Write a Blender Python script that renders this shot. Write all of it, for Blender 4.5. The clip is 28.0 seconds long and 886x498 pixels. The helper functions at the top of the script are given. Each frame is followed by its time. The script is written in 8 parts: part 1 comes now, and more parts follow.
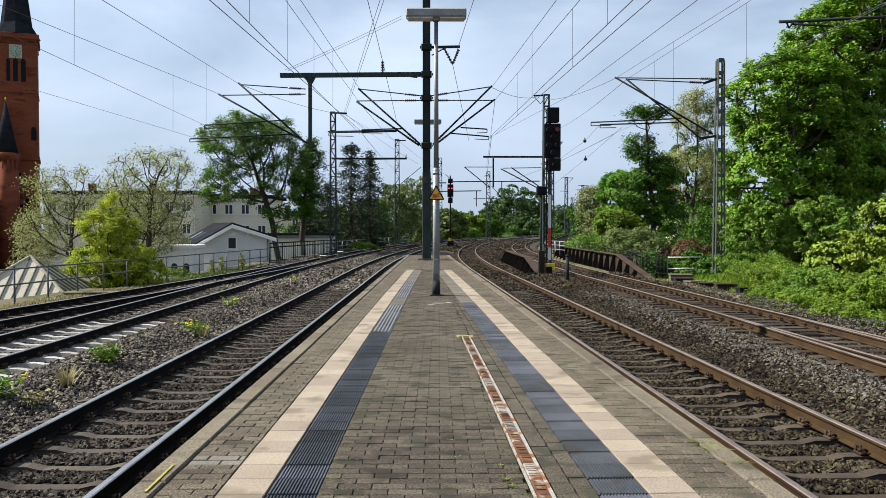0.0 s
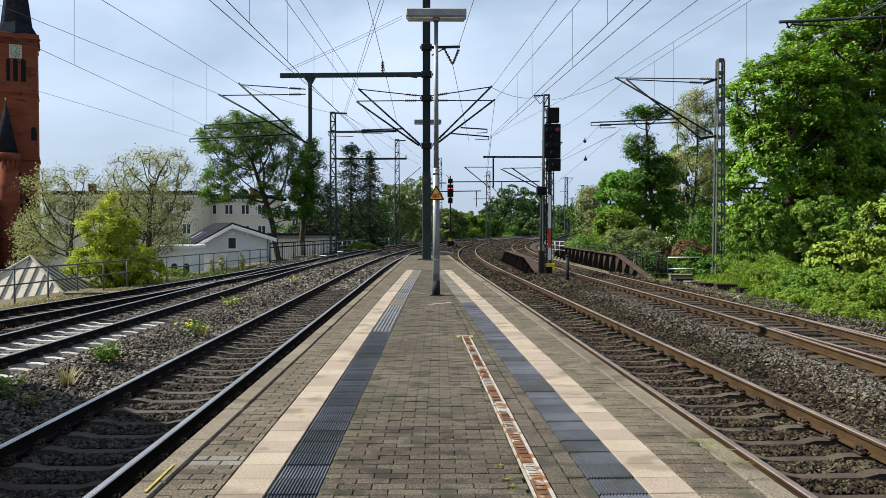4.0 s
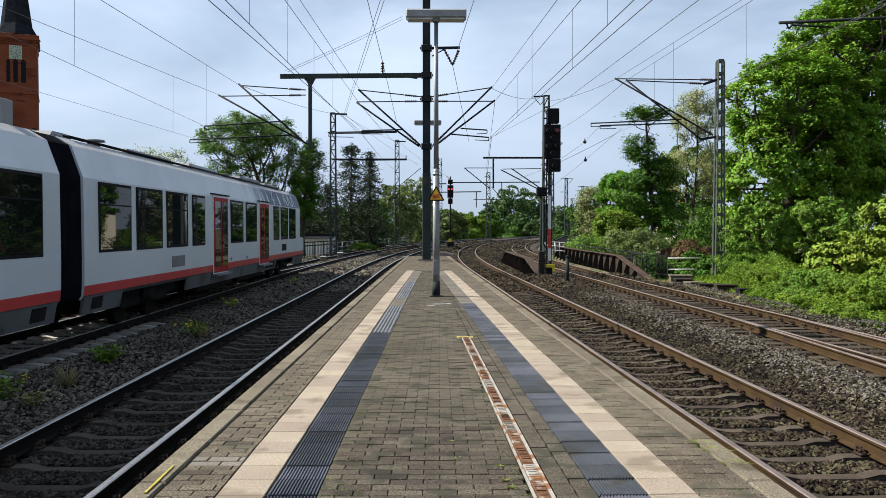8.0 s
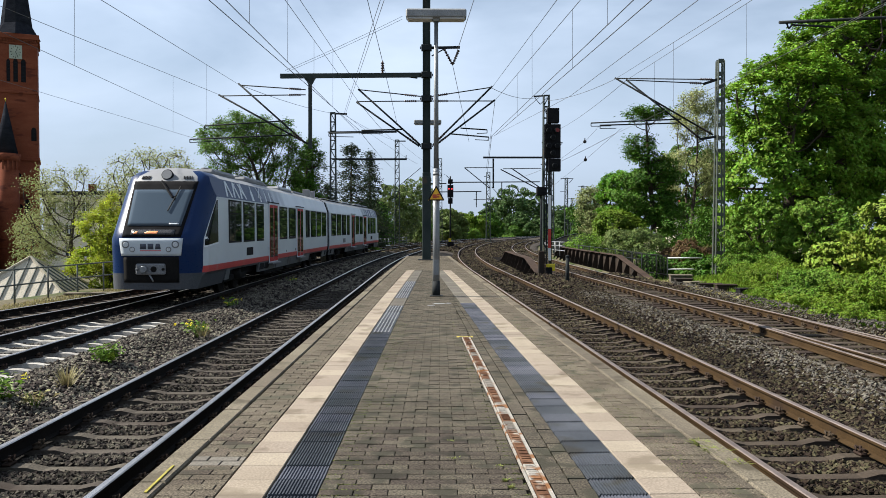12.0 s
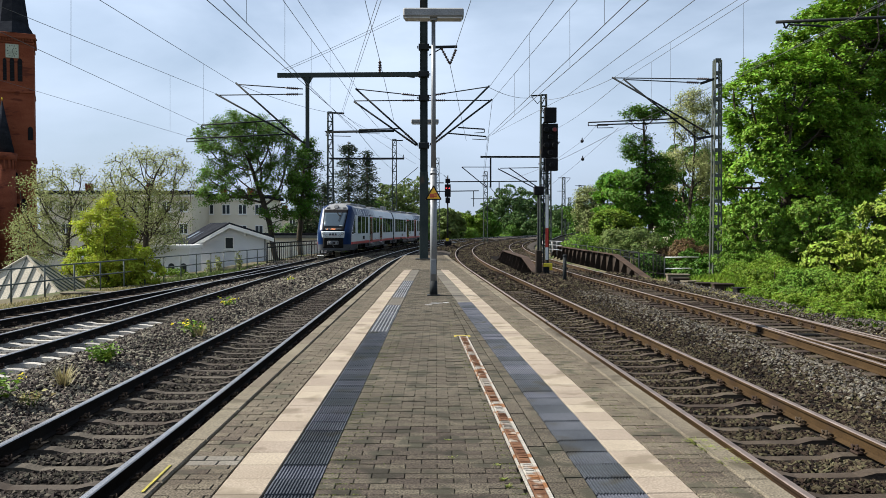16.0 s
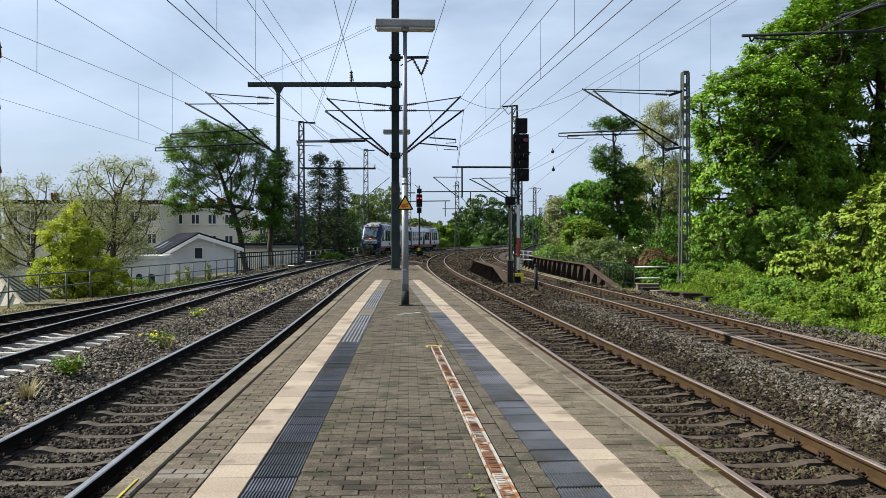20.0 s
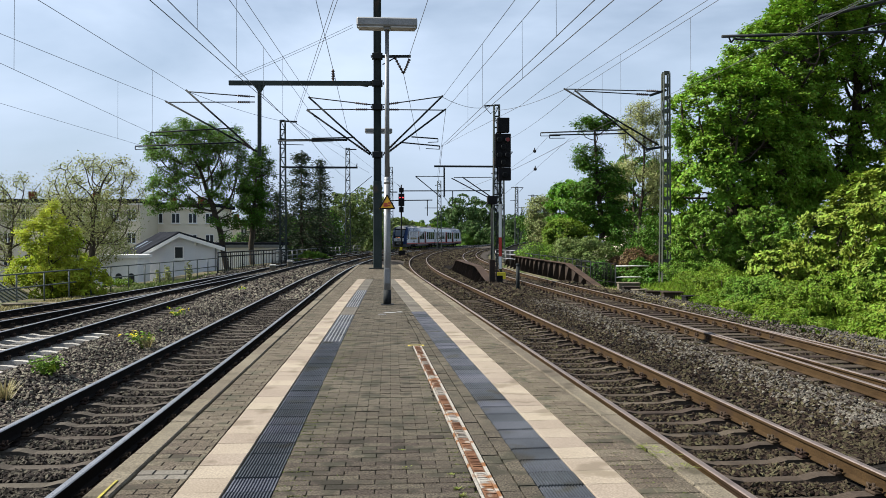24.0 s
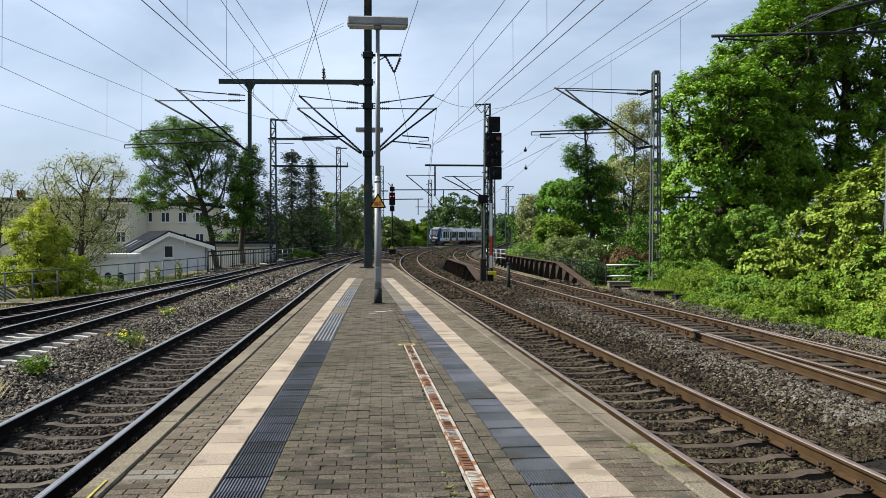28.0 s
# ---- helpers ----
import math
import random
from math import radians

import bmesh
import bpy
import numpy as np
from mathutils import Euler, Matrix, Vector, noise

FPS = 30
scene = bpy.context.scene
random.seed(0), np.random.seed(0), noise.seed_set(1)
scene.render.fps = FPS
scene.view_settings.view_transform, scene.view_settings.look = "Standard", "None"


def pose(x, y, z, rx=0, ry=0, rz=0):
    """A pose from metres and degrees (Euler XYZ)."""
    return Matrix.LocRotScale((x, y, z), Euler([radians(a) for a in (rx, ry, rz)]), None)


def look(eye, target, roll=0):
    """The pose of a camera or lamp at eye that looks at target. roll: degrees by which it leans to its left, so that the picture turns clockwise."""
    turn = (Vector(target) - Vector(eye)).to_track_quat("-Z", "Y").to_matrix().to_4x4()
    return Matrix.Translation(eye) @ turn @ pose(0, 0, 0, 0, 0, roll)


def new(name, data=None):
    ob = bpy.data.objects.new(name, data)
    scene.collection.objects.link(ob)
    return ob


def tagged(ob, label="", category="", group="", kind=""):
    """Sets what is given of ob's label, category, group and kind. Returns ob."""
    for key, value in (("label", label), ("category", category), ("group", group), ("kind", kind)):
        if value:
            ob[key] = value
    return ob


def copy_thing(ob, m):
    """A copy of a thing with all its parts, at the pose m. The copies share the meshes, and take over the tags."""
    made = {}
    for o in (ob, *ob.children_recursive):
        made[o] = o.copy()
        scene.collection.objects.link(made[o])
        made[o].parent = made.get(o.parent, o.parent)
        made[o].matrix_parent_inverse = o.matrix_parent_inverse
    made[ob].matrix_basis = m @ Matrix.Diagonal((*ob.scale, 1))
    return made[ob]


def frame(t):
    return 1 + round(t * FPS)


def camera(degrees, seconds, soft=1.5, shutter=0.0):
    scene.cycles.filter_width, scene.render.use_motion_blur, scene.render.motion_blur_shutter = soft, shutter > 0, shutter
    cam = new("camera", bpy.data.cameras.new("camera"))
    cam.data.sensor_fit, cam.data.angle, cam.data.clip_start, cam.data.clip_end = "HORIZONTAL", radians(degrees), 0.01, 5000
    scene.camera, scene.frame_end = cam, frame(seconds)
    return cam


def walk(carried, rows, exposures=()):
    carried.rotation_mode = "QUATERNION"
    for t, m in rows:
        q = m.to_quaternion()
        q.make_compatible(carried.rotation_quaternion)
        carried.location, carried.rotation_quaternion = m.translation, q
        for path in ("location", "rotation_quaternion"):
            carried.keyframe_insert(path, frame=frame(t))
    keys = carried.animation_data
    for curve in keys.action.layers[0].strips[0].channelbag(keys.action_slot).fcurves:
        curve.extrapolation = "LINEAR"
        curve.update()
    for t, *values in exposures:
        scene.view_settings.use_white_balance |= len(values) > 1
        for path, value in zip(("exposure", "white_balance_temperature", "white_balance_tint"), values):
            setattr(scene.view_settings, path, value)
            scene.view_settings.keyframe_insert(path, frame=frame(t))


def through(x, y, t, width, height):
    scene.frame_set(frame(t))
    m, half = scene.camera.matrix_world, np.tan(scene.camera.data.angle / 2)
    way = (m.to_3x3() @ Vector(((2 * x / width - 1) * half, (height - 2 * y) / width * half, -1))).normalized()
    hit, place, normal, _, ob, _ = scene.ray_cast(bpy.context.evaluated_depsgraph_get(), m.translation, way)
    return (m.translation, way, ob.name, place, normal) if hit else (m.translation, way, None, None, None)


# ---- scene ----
import itertools

# ---------------------------------------------------------------- camera
CAM_Z, TILT, TURN = 1.59, -1.533, -0.565


def aim(right=0.0, up=0.0, roll=0.0):
    return pose(0, 0, CAM_Z, 90 + TILT + up, 0, TURN - right) @ pose(0, 0, 0, 0, 0, roll)


cam = camera(57.8, 28.0, soft=0.65)
CAM_ROWS = [
    (0.0, 0, 0), (3.5, 0, 0.0), (5.5, 0, 0.06), (8.0, 0, 0.063), (11.5, 0, 0.06), (12.5, 0, 0.02), (14.5, 0, 0), (15.4, 0.0, 0),
    (16.0, 0.19, 0.0), (16.5, 0.43, 0.113), (17.0, 0.772, 0.415), (17.5, 1.014, 0.656), (18.0, 1.359, 0.724),
    (18.5, 1.628, 0.726), (19.0, 1.887, 0.738), (19.5, 2.053, 0.718), (20.0, 2.217, 0.712), (20.5, 2.485, 0.708),
    (21.0, 2.692, 0.702), (21.5, 2.874, 0.69), (23.5, 3.41, 0.658), (24.0, 3.491, 0.657), (25.0, 3.506, 0.628),
    (25.5, 3.60, 0.627), (26.0, 3.736, 0.626), (26.5, 4.004, 0.62), (27.0, 4.142, 0.617), (28.0, 4.148, 0.583)]
walk(cam, [(t, aim(r, u)) for t, r, u in CAM_ROWS], exposures=[(0.0, 1.235), (28.0, 1.235)])

# ---------------------------------------------------------------- sky and sun
SUN_EL, SUN_AZ = radians(43), radians(-80)      # azimuth from +y towards +x
world = bpy.data.worlds.new("sky")
scene.world = world
world.use_nodes = True
wn, wl = world.node_tree.nodes, world.node_tree.links
wn.clear()
sky = wn.new("ShaderNodeTexSky")
sky.sky_type, sky.sun_disc = "NISHITA", False
sky.sun_elevation, sky.sun_rotation = SUN_EL, SUN_AZ
sky.air_density, sky.dust_density, sky.ozone_density = 1.0, 0.6, 1.2
tc = wn.new("ShaderNodeTexCoord")
stretch = wn.new("ShaderNodeMapping")
stretch.inputs["Scale"].default_value = (1.0, 1.0, 3.0)
stretch.inputs["Rotation"].default_value = (0.10, 0.06, 0.2)
wisps = wn.new("ShaderNodeTexNoise")
wisps.inputs["Scale"].default_value, wisps.inputs["Detail"].default_value = 1.9, 6.0
wisps.inputs["Roughness"].default_value, wisps.inputs["Distortion"].default_value = 0.52, 0.25
ramp = wn.new("ShaderNodeValToRGB")
ramp.color_ramp.elements[0].position, ramp.color_ramp.elements[1].position = 0.34, 0.70
ramp.color_ramp.elements[0].color = (0.10, 0.10, 0.10, 1)
ramp.color_ramp.elements[1].color = (0.86, 0.86, 0.86, 1)
mix = wn.new("ShaderNodeMixRGB")
mix.inputs[2].default_value = (9.1, 10.7, 13.1, 1)
bg = wn.new("ShaderNodeBackground")
bg.inputs["Strength"].default_value = 0.043
wo = wn.new("ShaderNodeOutputWorld")
wl.new(tc.outputs["Generated"], stretch.inputs[0])
wl.new(stretch.outputs[0], wisps.inputs["Vector"])
wl.new(wisps.outputs["Fac"], ramp.inputs[0])
wl.new(ramp.outputs[0], mix.inputs[0])
wl.new(sky.outputs[0], mix.inputs[1])
height = wn.new("ShaderNodeSeparateXYZ")
haze_at = wn.new("ShaderNodeMapRange")
for i, v in enumerate((0.0, 0.26, 0.85, 0.0)):
    haze_at.inputs[i + 1].default_value = v
haze = wn.new("ShaderNodeMixRGB")
haze.inputs[2].default_value = (4.6, 5.75, 7.6, 1)
wl.new(tc.outputs["Generated"], height.inputs[0])
wl.new(height.outputs["Z"], haze_at.inputs[0])
wl.new(haze_at.outputs[0], haze.inputs[0])
wl.new(mix.outputs[0], haze.inputs[1])
wl.new(haze.outputs[0], bg.inputs["Color"])
wl.new(bg.outputs[0], wo.inputs[0])

sun_data = bpy.data.lights.new("sun", "SUN")
sun_data.energy, sun_data.angle, sun_data.color = 5.0, radians(0.8), (1.0, 0.95, 0.87)
sun = new("sun", sun_data)
sun_from = Vector((math.sin(SUN_AZ) * math.cos(SUN_EL), math.cos(SUN_AZ) * math.cos(SUN_EL), math.sin(SUN_EL)))
sun.matrix_world = look(sun_from * 60, (0, 0, 0))


# ---------------------------------------------------------------- materials
def surf(name, c1, c2, scale=3.0, rough=0.8, bump=0.3, fine=60.0, metal=0.0, spot=None, spot_at=0.62, spot_scale=1.2,
         vary=0.0, island=0.0, space="world", stretch=(1, 1, 1), spec=0.4, bump_dist=0.01, fine_amt=0.35):
    """A procedural surface: two tones in large patches, a fine grain, optional stains, and some change from piece to piece."""
    m = bpy.data.materials.new(name)
    m.use_nodes = True
    n, l = m.node_tree.nodes, m.node_tree.links
    b = n["Principled BSDF"]
    if space == "world":
        co = n.new("ShaderNodeNewGeometry").outputs["Position"]
    else:
        co = n.new("ShaderNodeTexCoord").outputs["Object"]
    mp = n.new("ShaderNodeMapping")
    mp.inputs["Scale"].default_value = stretch
    l.new(co, mp.inputs[0])

    def tex(sc, detail=4.0):
        t = n.new("ShaderNodeTexNoise")
        t.inputs["Scale"].default_value, t.inputs["Detail"].default_value = sc, detail
        l.new(mp.outputs[0], t.inputs["Vector"])
        return t.outputs["Fac"]

    def span(v, lo, hi, a=0.0, z=1.0):
        r = n.new("ShaderNodeMapRange")
        l.new(v, r.inputs[0])
        for i, x in enumerate((lo, hi, a, z)):
            r.inputs[i + 1].default_value = x
        return r.outputs[0]

    def blend(fac, a, c, kind="MIX"):
        x = n.new("ShaderNodeMixRGB")
        x.blend_type = kind
        for i, v in ((0, fac), (1, a), (2, c)):
            if isinstance(v, (int, float)):
                x.inputs[i].default_value = v
            elif isinstance(v, tuple):
                x.inputs[i].default_value = (*v, 1)
            else:
                l.new(v, x.inputs[i])
        return x.outputs[0]

    big, small = tex(scale), tex(fine, 3.0)
    col = blend(span(big, 0.3, 0.7), c1, c2)
    grain = n.new("ShaderNodeCombineColor")
    g = span(small, 0.25, 0.75, 1.0 - fine_amt, 1.0 + fine_amt)
    for i in range(3):
        l.new(g, grain.inputs[i])
    col = blend(1.0, col, grain.outputs[0], "MULTIPLY")
    if spot:
        col = blend(span(tex(spot_scale, 6.0), spot_at, spot_at + 0.08), col, spot)
    for amount, node, out in ((vary, "ShaderNodeObjectInfo", "Random"), (island, "ShaderNodeNewGeometry", "Random Per Island")):
        if amount:
            o = n.new(node).outputs[out]
            h = n.new("ShaderNodeHueSaturation")
            l.new(span(o, 0, 1, 1 - amount, 1 + amount), h.inputs["Value"])
            l.new(span(o, 0, 1, 0.5 - amount * 0.06, 0.5 + amount * 0.06), h.inputs["Hue"])
            l.new(col, h.inputs["Color"])
            col = h.outputs[0]
    l.new(col, b.inputs["Base Color"])
    l.new(span(small, 0.3, 0.7, max(0.02, rough - 0.1), min(1.0, rough + 0.1)), b.inputs["Roughness"])
    b.inputs["Metallic"].default_value = metal
    b.inputs["Specular IOR Level"].default_value = spec if rough < 0.7 else spec * 0.25
    if bump:
        bp = n.new("ShaderNodeBump")
        bp.inputs["Strength"].default_value, bp.inputs["Distance"].default_value = bump, bump_dist
        l.new(small, bp.inputs["Height"])
        l.new(bp.outputs[0], b.inputs["Normal"])
    return m


def leaf_mat(name, c1, c2, through=0.35):
    m = surf(name, c1, c2, scale=0.5, rough=0.6, bump=0, fine=2.5, island=0.35, spec=0.18, fine_amt=0.25)
    n, l = m.node_tree.nodes, m.node_tree.links
    b = n["Principled BSDF"]
    t = n.new("ShaderNodeBsdfTranslucent")
    ms = n.new("ShaderNodeMixShader")
    ms.inputs[0].default_value = through
    l.new(b.inputs["Base Color"].links[0].from_socket, t.inputs["Color"])
    l.new(b.outputs[0], ms.inputs[1])
    l.new(t.outputs[0], ms.inputs[2])
    l.new(ms.outputs[0], n["Material Output"].inputs[0])
    return m


def glow(name, color, strength):
    m = bpy.data.materials.new(name)
    m.use_nodes = True
    b = m.node_tree.nodes["Principled BSDF"]
    b.inputs["Base Color"].default_value = (*color, 1)
    b.inputs["Emission Color"].default_value = (*color, 1)
    b.inputs["Emission Strength"].default_value = strength
    return m


M_GROUND = surf("earth_and_grass", (0.0640, 0.0600, 0.0330), (0.0980, 0.0830, 0.0520), 0.6, 0.95, 0.5, 14, spot=(0.0420, 0.0560, 0.0180), spot_at=0.54, spot_scale=0.35)
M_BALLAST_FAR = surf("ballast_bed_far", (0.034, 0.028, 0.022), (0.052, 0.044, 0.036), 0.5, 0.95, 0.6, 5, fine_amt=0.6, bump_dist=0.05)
# Near bed almost black: the shade in gaps between stones is in its colour.
M_BALLAST = surf("ballast_bed_gap_shade", (0.0085, 0.0072, 0.0060), (0.0140, 0.0120, 0.0100), 0.9, 0.95, 1.0, 17, bump_dist=0.05, fine_amt=0.75, spot=(0.0104, 0.0088, 0.0072), spot_at=0.56, spot_scale=0.5)
M_STONE = surf("ballast_stone", (0.058, 0.049, 0.040), (0.118, 0.101, 0.084), 0.8, 0.9, 0.25, 60, island=0.95)
M_STONE_L1 = surf("ballast_stone_dark", (0.031, 0.026, 0.021), (0.057, 0.048, 0.040), 0.8, 0.9, 0.25, 60, island=0.75)
M_STONE_R = surf("ballast_stone_brown", (0.021, 0.0155, 0.0102), (0.042, 0.0316, 0.0212), 0.8, 0.9, 0.25, 60, island=0.95)
M_STONE_N = surf("ballast_stone_fresh", (0.066, 0.059, 0.049), (0.110, 0.100, 0.084), 0.8, 0.9, 0.25, 60, island=0.45)
M_SLEEPER = surf("sleeper_concrete", (0.044, 0.037, 0.030), (0.072, 0.062, 0.051), 2.0, 0.9, 0.4, 45, vary=0.2, spot=(0.044, 0.035, 0.028), spot_at=0.55)
M_SLEEPER_BROWN = surf("sleeper_concrete_rust_stained", (0.040, 0.031, 0.023), (0.064, 0.051, 0.039), 2.0, 0.9, 0.4, 45, vary=0.2, spot=(0.036, 0.028, 0.022), spot_at=0.55)
M_SLEEPER_NEW = surf("sleeper_concrete_pale", (0.27, 0.255, 0.232), (0.335, 0.32, 0.292), 2.0, 0.9, 0.3, 45, vary=0.12)
M_SLEEPER_WOOD = surf("sleeper_timber", (0.029, 0.022, 0.017), (0.054, 0.042, 0.032), 2.0, 0.9, 0.5, 30, vary=0.3)
M_RAIL_TOP = surf("rail_running_face", (0.38, 0.36, 0.345), (0.50, 0.475, 0.455), 4.0, 0.34, 0.05, 90, metal=0.95, fine_amt=0.12)
M_RAIL_TOP_R = surf("rail_brownish_running_face", (0.135, 0.108, 0.096), (0.200, 0.162, 0.145), 4.0, 0.55, 0.05, 90, metal=0.6, fine_amt=0.15)
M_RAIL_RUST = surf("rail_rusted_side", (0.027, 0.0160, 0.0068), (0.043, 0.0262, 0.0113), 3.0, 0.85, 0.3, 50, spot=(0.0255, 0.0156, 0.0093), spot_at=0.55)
# Shaded version of the rail side: the side turned from the sun, painted near black.
M_RAIL_SHADED = surf("rail_shaded_side", (0.0050, 0.0042, 0.0038), (0.0105, 0.0083, 0.0070), 3.0, 0.85, 0.3, 50)
M_CLIP = surf("rail_fastening", (0.0270, 0.0180, 0.0135), (0.0450, 0.0315, 0.0225), 8, 0.8, 0.2, 60, vary=0.3)
M_BRICK = surf("paving_brick", (0.0640, 0.0525, 0.0395), (0.096, 0.0795, 0.0610), 1.6, 0.92, 0.8, 75, vary=0.24, island=0.12, spot=(0.054, 0.049, 0.036), spot_at=0.56, spot_scale=3.0, fine_amt=0.95)
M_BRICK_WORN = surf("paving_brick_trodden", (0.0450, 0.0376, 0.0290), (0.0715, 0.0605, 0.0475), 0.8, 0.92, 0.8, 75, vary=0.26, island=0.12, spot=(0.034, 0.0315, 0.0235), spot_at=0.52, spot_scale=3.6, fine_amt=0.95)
M_JOINT = surf("paving_joint_soil", (0.016, 0.014, 0.010), (0.028, 0.026, 0.015), 2.5, 1.0, 0.4, 60, spot=(0.050, 0.062, 0.016), spot_at=0.52, spot_scale=1.3)
M_KERB = surf("kerb_concrete", (0.098, 0.083, 0.061), (0.132, 0.114, 0.086), 1.6, 0.9, 0.5, 70, vary=0.12, fine_amt=0.6, spot=(0.0570, 0.0485, 0.0348), spot_at=0.56)
M_WHITE_SLAB = surf("cream_slab", (0.208, 0.174, 0.134), (0.248, 0.211, 0.166), 1.4, 0.85, 0.3, 70, vary=0.14, spot=(0.158, 0.131, 0.098), spot_at=0.55, spot_scale=2.4, fine_amt=0.30)
M_BLUE_SLAB = surf("ribbed_slate_slab", (0.034, 0.039, 0.049), (0.066, 0.072, 0.085), 2.2, 0.75, 0.3, 45, vary=0.34, fine_amt=0.4, spot=(0.040, 0.040, 0.036), spot_at=0.58, spot_scale=2.5)
M_WORN_WHITE = surf("worn_white_paint", (0.210, 0.215, 0.215), (0.275, 0.275, 0.270), 3.0, 0.7, 0.2, 30)
M_DUCT = surf("duct_cover_white_and_rust", (0.225, 0.210, 0.184), (0.265, 0.250, 0.224), 3.0, 0.7, 0.3, 50, spot=(0.165, 0.074, 0.030), spot_at=0.53, spot_scale=5.0, stretch=(1, 1, 1))
M_DUCT_RUST = surf("duct_rust", (0.066, 0.031, 0.017), (0.135, 0.070, 0.040), 6.0, 0.9, 0.4, 50, spot=(0.255, 0.222, 0.185), spot_at=0.58, spot_scale=7)
M_YELLOW = surf("yellow_paint", (0.70, 0.55, 0.03), (0.62, 0.50, 0.06), 6, 0.7, 0.2, 60)
M_DUCT_GREY = surf("duct_bare_grey", (0.135, 0.120, 0.102), (0.190, 0.172, 0.150), 5.0, 0.8, 0.3, 50, spot=(0.105, 0.054, 0.030), spot_at=0.54, spot_scale=8)
M_YELLOW_OLD = surf("faded_yellow_paint", (0.34, 0.29, 0.04), (0.20, 0.175, 0.06), 9, 0.8, 0.2, 60)
M_YELLOW_MARK = surf("worn_yellow_paint", (0.30, 0.25, 0.05), (0.42, 0.35, 0.06), 9, 0.8, 0.2, 60, spot=(0.10, 0.09, 0.05), spot_at=0.55, spot_scale=9)
M_STEEL_GREEN = surf("mast_green_grey_paint", (0.026, 0.036, 0.034), (0.043, 0.053, 0.050), 1.5, 0.72, 0.15, 40, spot=(0.068, 0.053, 0.041), spot_at=0.62)
M_STEEL_DARK = surf("dark_steel", (0.014, 0.017, 0.018), (0.026, 0.029, 0.030), 1.5, 0.75, 0.15, 40)
M_GALV = surf("galvanised_steel", (0.1469, 0.1562, 0.1620), (0.2023, 0.2110, 0.2174), 2.5, 0.5, 0.12, 40, metal=0.35, fine_amt=0.15)
M_LAMP_BOX = surf("lamp_housing_grey", (0.20, 0.205, 0.205), (0.27, 0.275, 0.275), 3, 0.6, 0.1, 40)
M_LAMP_GLASS = surf("lamp_cover_milky", (0.42, 0.42, 0.41), (0.50, 0.50, 0.48), 3, 0.35, 0.0, 40, fine_amt=0.06)
M_INSUL = surf("brown_insulator", (0.05, 0.03, 0.025), (0.075, 0.045, 0.035), 6, 0.3, 0.0, 60)
M_WIRE = surf("copper_wire_dark", (0.05, 0.052, 0.055), (0.075, 0.077, 0.08), 2, 0.6, 0.0, 20)
M_BLACK = surf("matt_black", (0.007, 0.007, 0.008), (0.013, 0.013, 0.014), 4, 0.75, 0.1, 50)
M_BARK = surf("bark", (0.0468, 0.0385, 0.0286), (0.0715, 0.0605, 0.0468), 3.0, 0.95, 0.8, 25, stretch=(1, 1, 0.25), bump_dist=0.03)
M_RUSTY_STEEL = surf("girder_rusty_steel", (0.019, 0.0165, 0.0145), (0.040, 0.029, 0.022), 1.4, 0.85, 0.3, 40)
M_LAMP_RED = glow("signal_red_light", (1.0, 0.06, 0.07), 1.0)

M_SIGN_WHITE = surf("white_enamel", (0.62, 0.62, 0.60), (0.70, 0.70, 0.68), 4, 0.5, 0.05, 40, fine_amt=0.1)
M_BOARD_RED = surf("red_enamel", (0.42, 0.03, 0.02), (0.50, 0.05, 0.03), 4, 0.5, 0.05, 40)
M_LENS = surf("dark_lens", (0.004, 0.004, 0.005), (0.007, 0.007, 0.008), 4, 0.6, 0.0, 40, spec=0.1)
M_SIGNAL_RED = surf("dim_red_lens", (0.14, 0.012, 0.012), (0.18, 0.016, 0.016), 4, 0.5, 0.0, 40)


# ---------------------------------------------------------------- shape helpers
def data_of(bm, name, mat, smooth=False):
    me = bpy.data.meshes.new(name)
    if smooth:
        for f in bm.faces:
            f.smooth = True
    bm.to_mesh(me)
    bm.free()
    for x in (mat if isinstance(mat, (list, tuple)) else (mat,)):
        me.materials.append(x)
    return me


def part(name, bm, mat, parent=None, label="", smooth=False):
    ob = new(name, data_of(bm, name, mat, smooth))
    if parent is not None:
        ob.parent = parent
    if label:
        ob["label"] = label
    return ob


def base(name, label, category, m=None, group="", kind=""):
    ob = new(name)
    ob.empty_display_size = 0.2
    if m is not None:
        ob.matrix_basis = m
    return tagged(ob, label, category, group, kind)


def share(name, me, parent, m):
    ob = new(name, me)
    ob.parent = parent
    ob.matrix_basis = m
    return ob


def box(bm, x0, x1, y0, y1, z0, z1, bevel=0.0, mi=0):
    r = bmesh.ops.create_cube(bm, size=1.0, matrix=Matrix.Translation(((x0 + x1) / 2, (y0 + y1) / 2, (z0 + z1) / 2))
                              @ Matrix.Diagonal((abs(x1 - x0), abs(y1 - y0), abs(z1 - z0), 1)))
    vs = r["verts"]
    fs = list({f for v in vs for f in v.link_faces})
    for f in fs:
        f.material_index = mi
    if bevel:
        es = list({e for v in vs for e in v.link_edges})
        bmesh.ops.bevel(bm, geom=es, offset=bevel, segments=1, affect="EDGES")
    return vs


def aligned(p, q):
    p, q = Vector(p), Vector(q)
    d = q - p
    return Matrix.Translation((p + q) / 2) @ d.to_track_quat("Z", "Y").to_matrix().to_4x4(), d.length


def bar(bm, p, q, w, h=None, mi=0):
    """A square bar from p to q."""
    m, n = aligned(p, q)
    r = bmesh.ops.create_cube(bm, size=1.0, matrix=m @ Matrix.Diagonal((w, h or w, n, 1)))
    for f in {f for v in r["verts"] for f in v.link_faces}:
        f.material_index = mi
    return r["verts"]


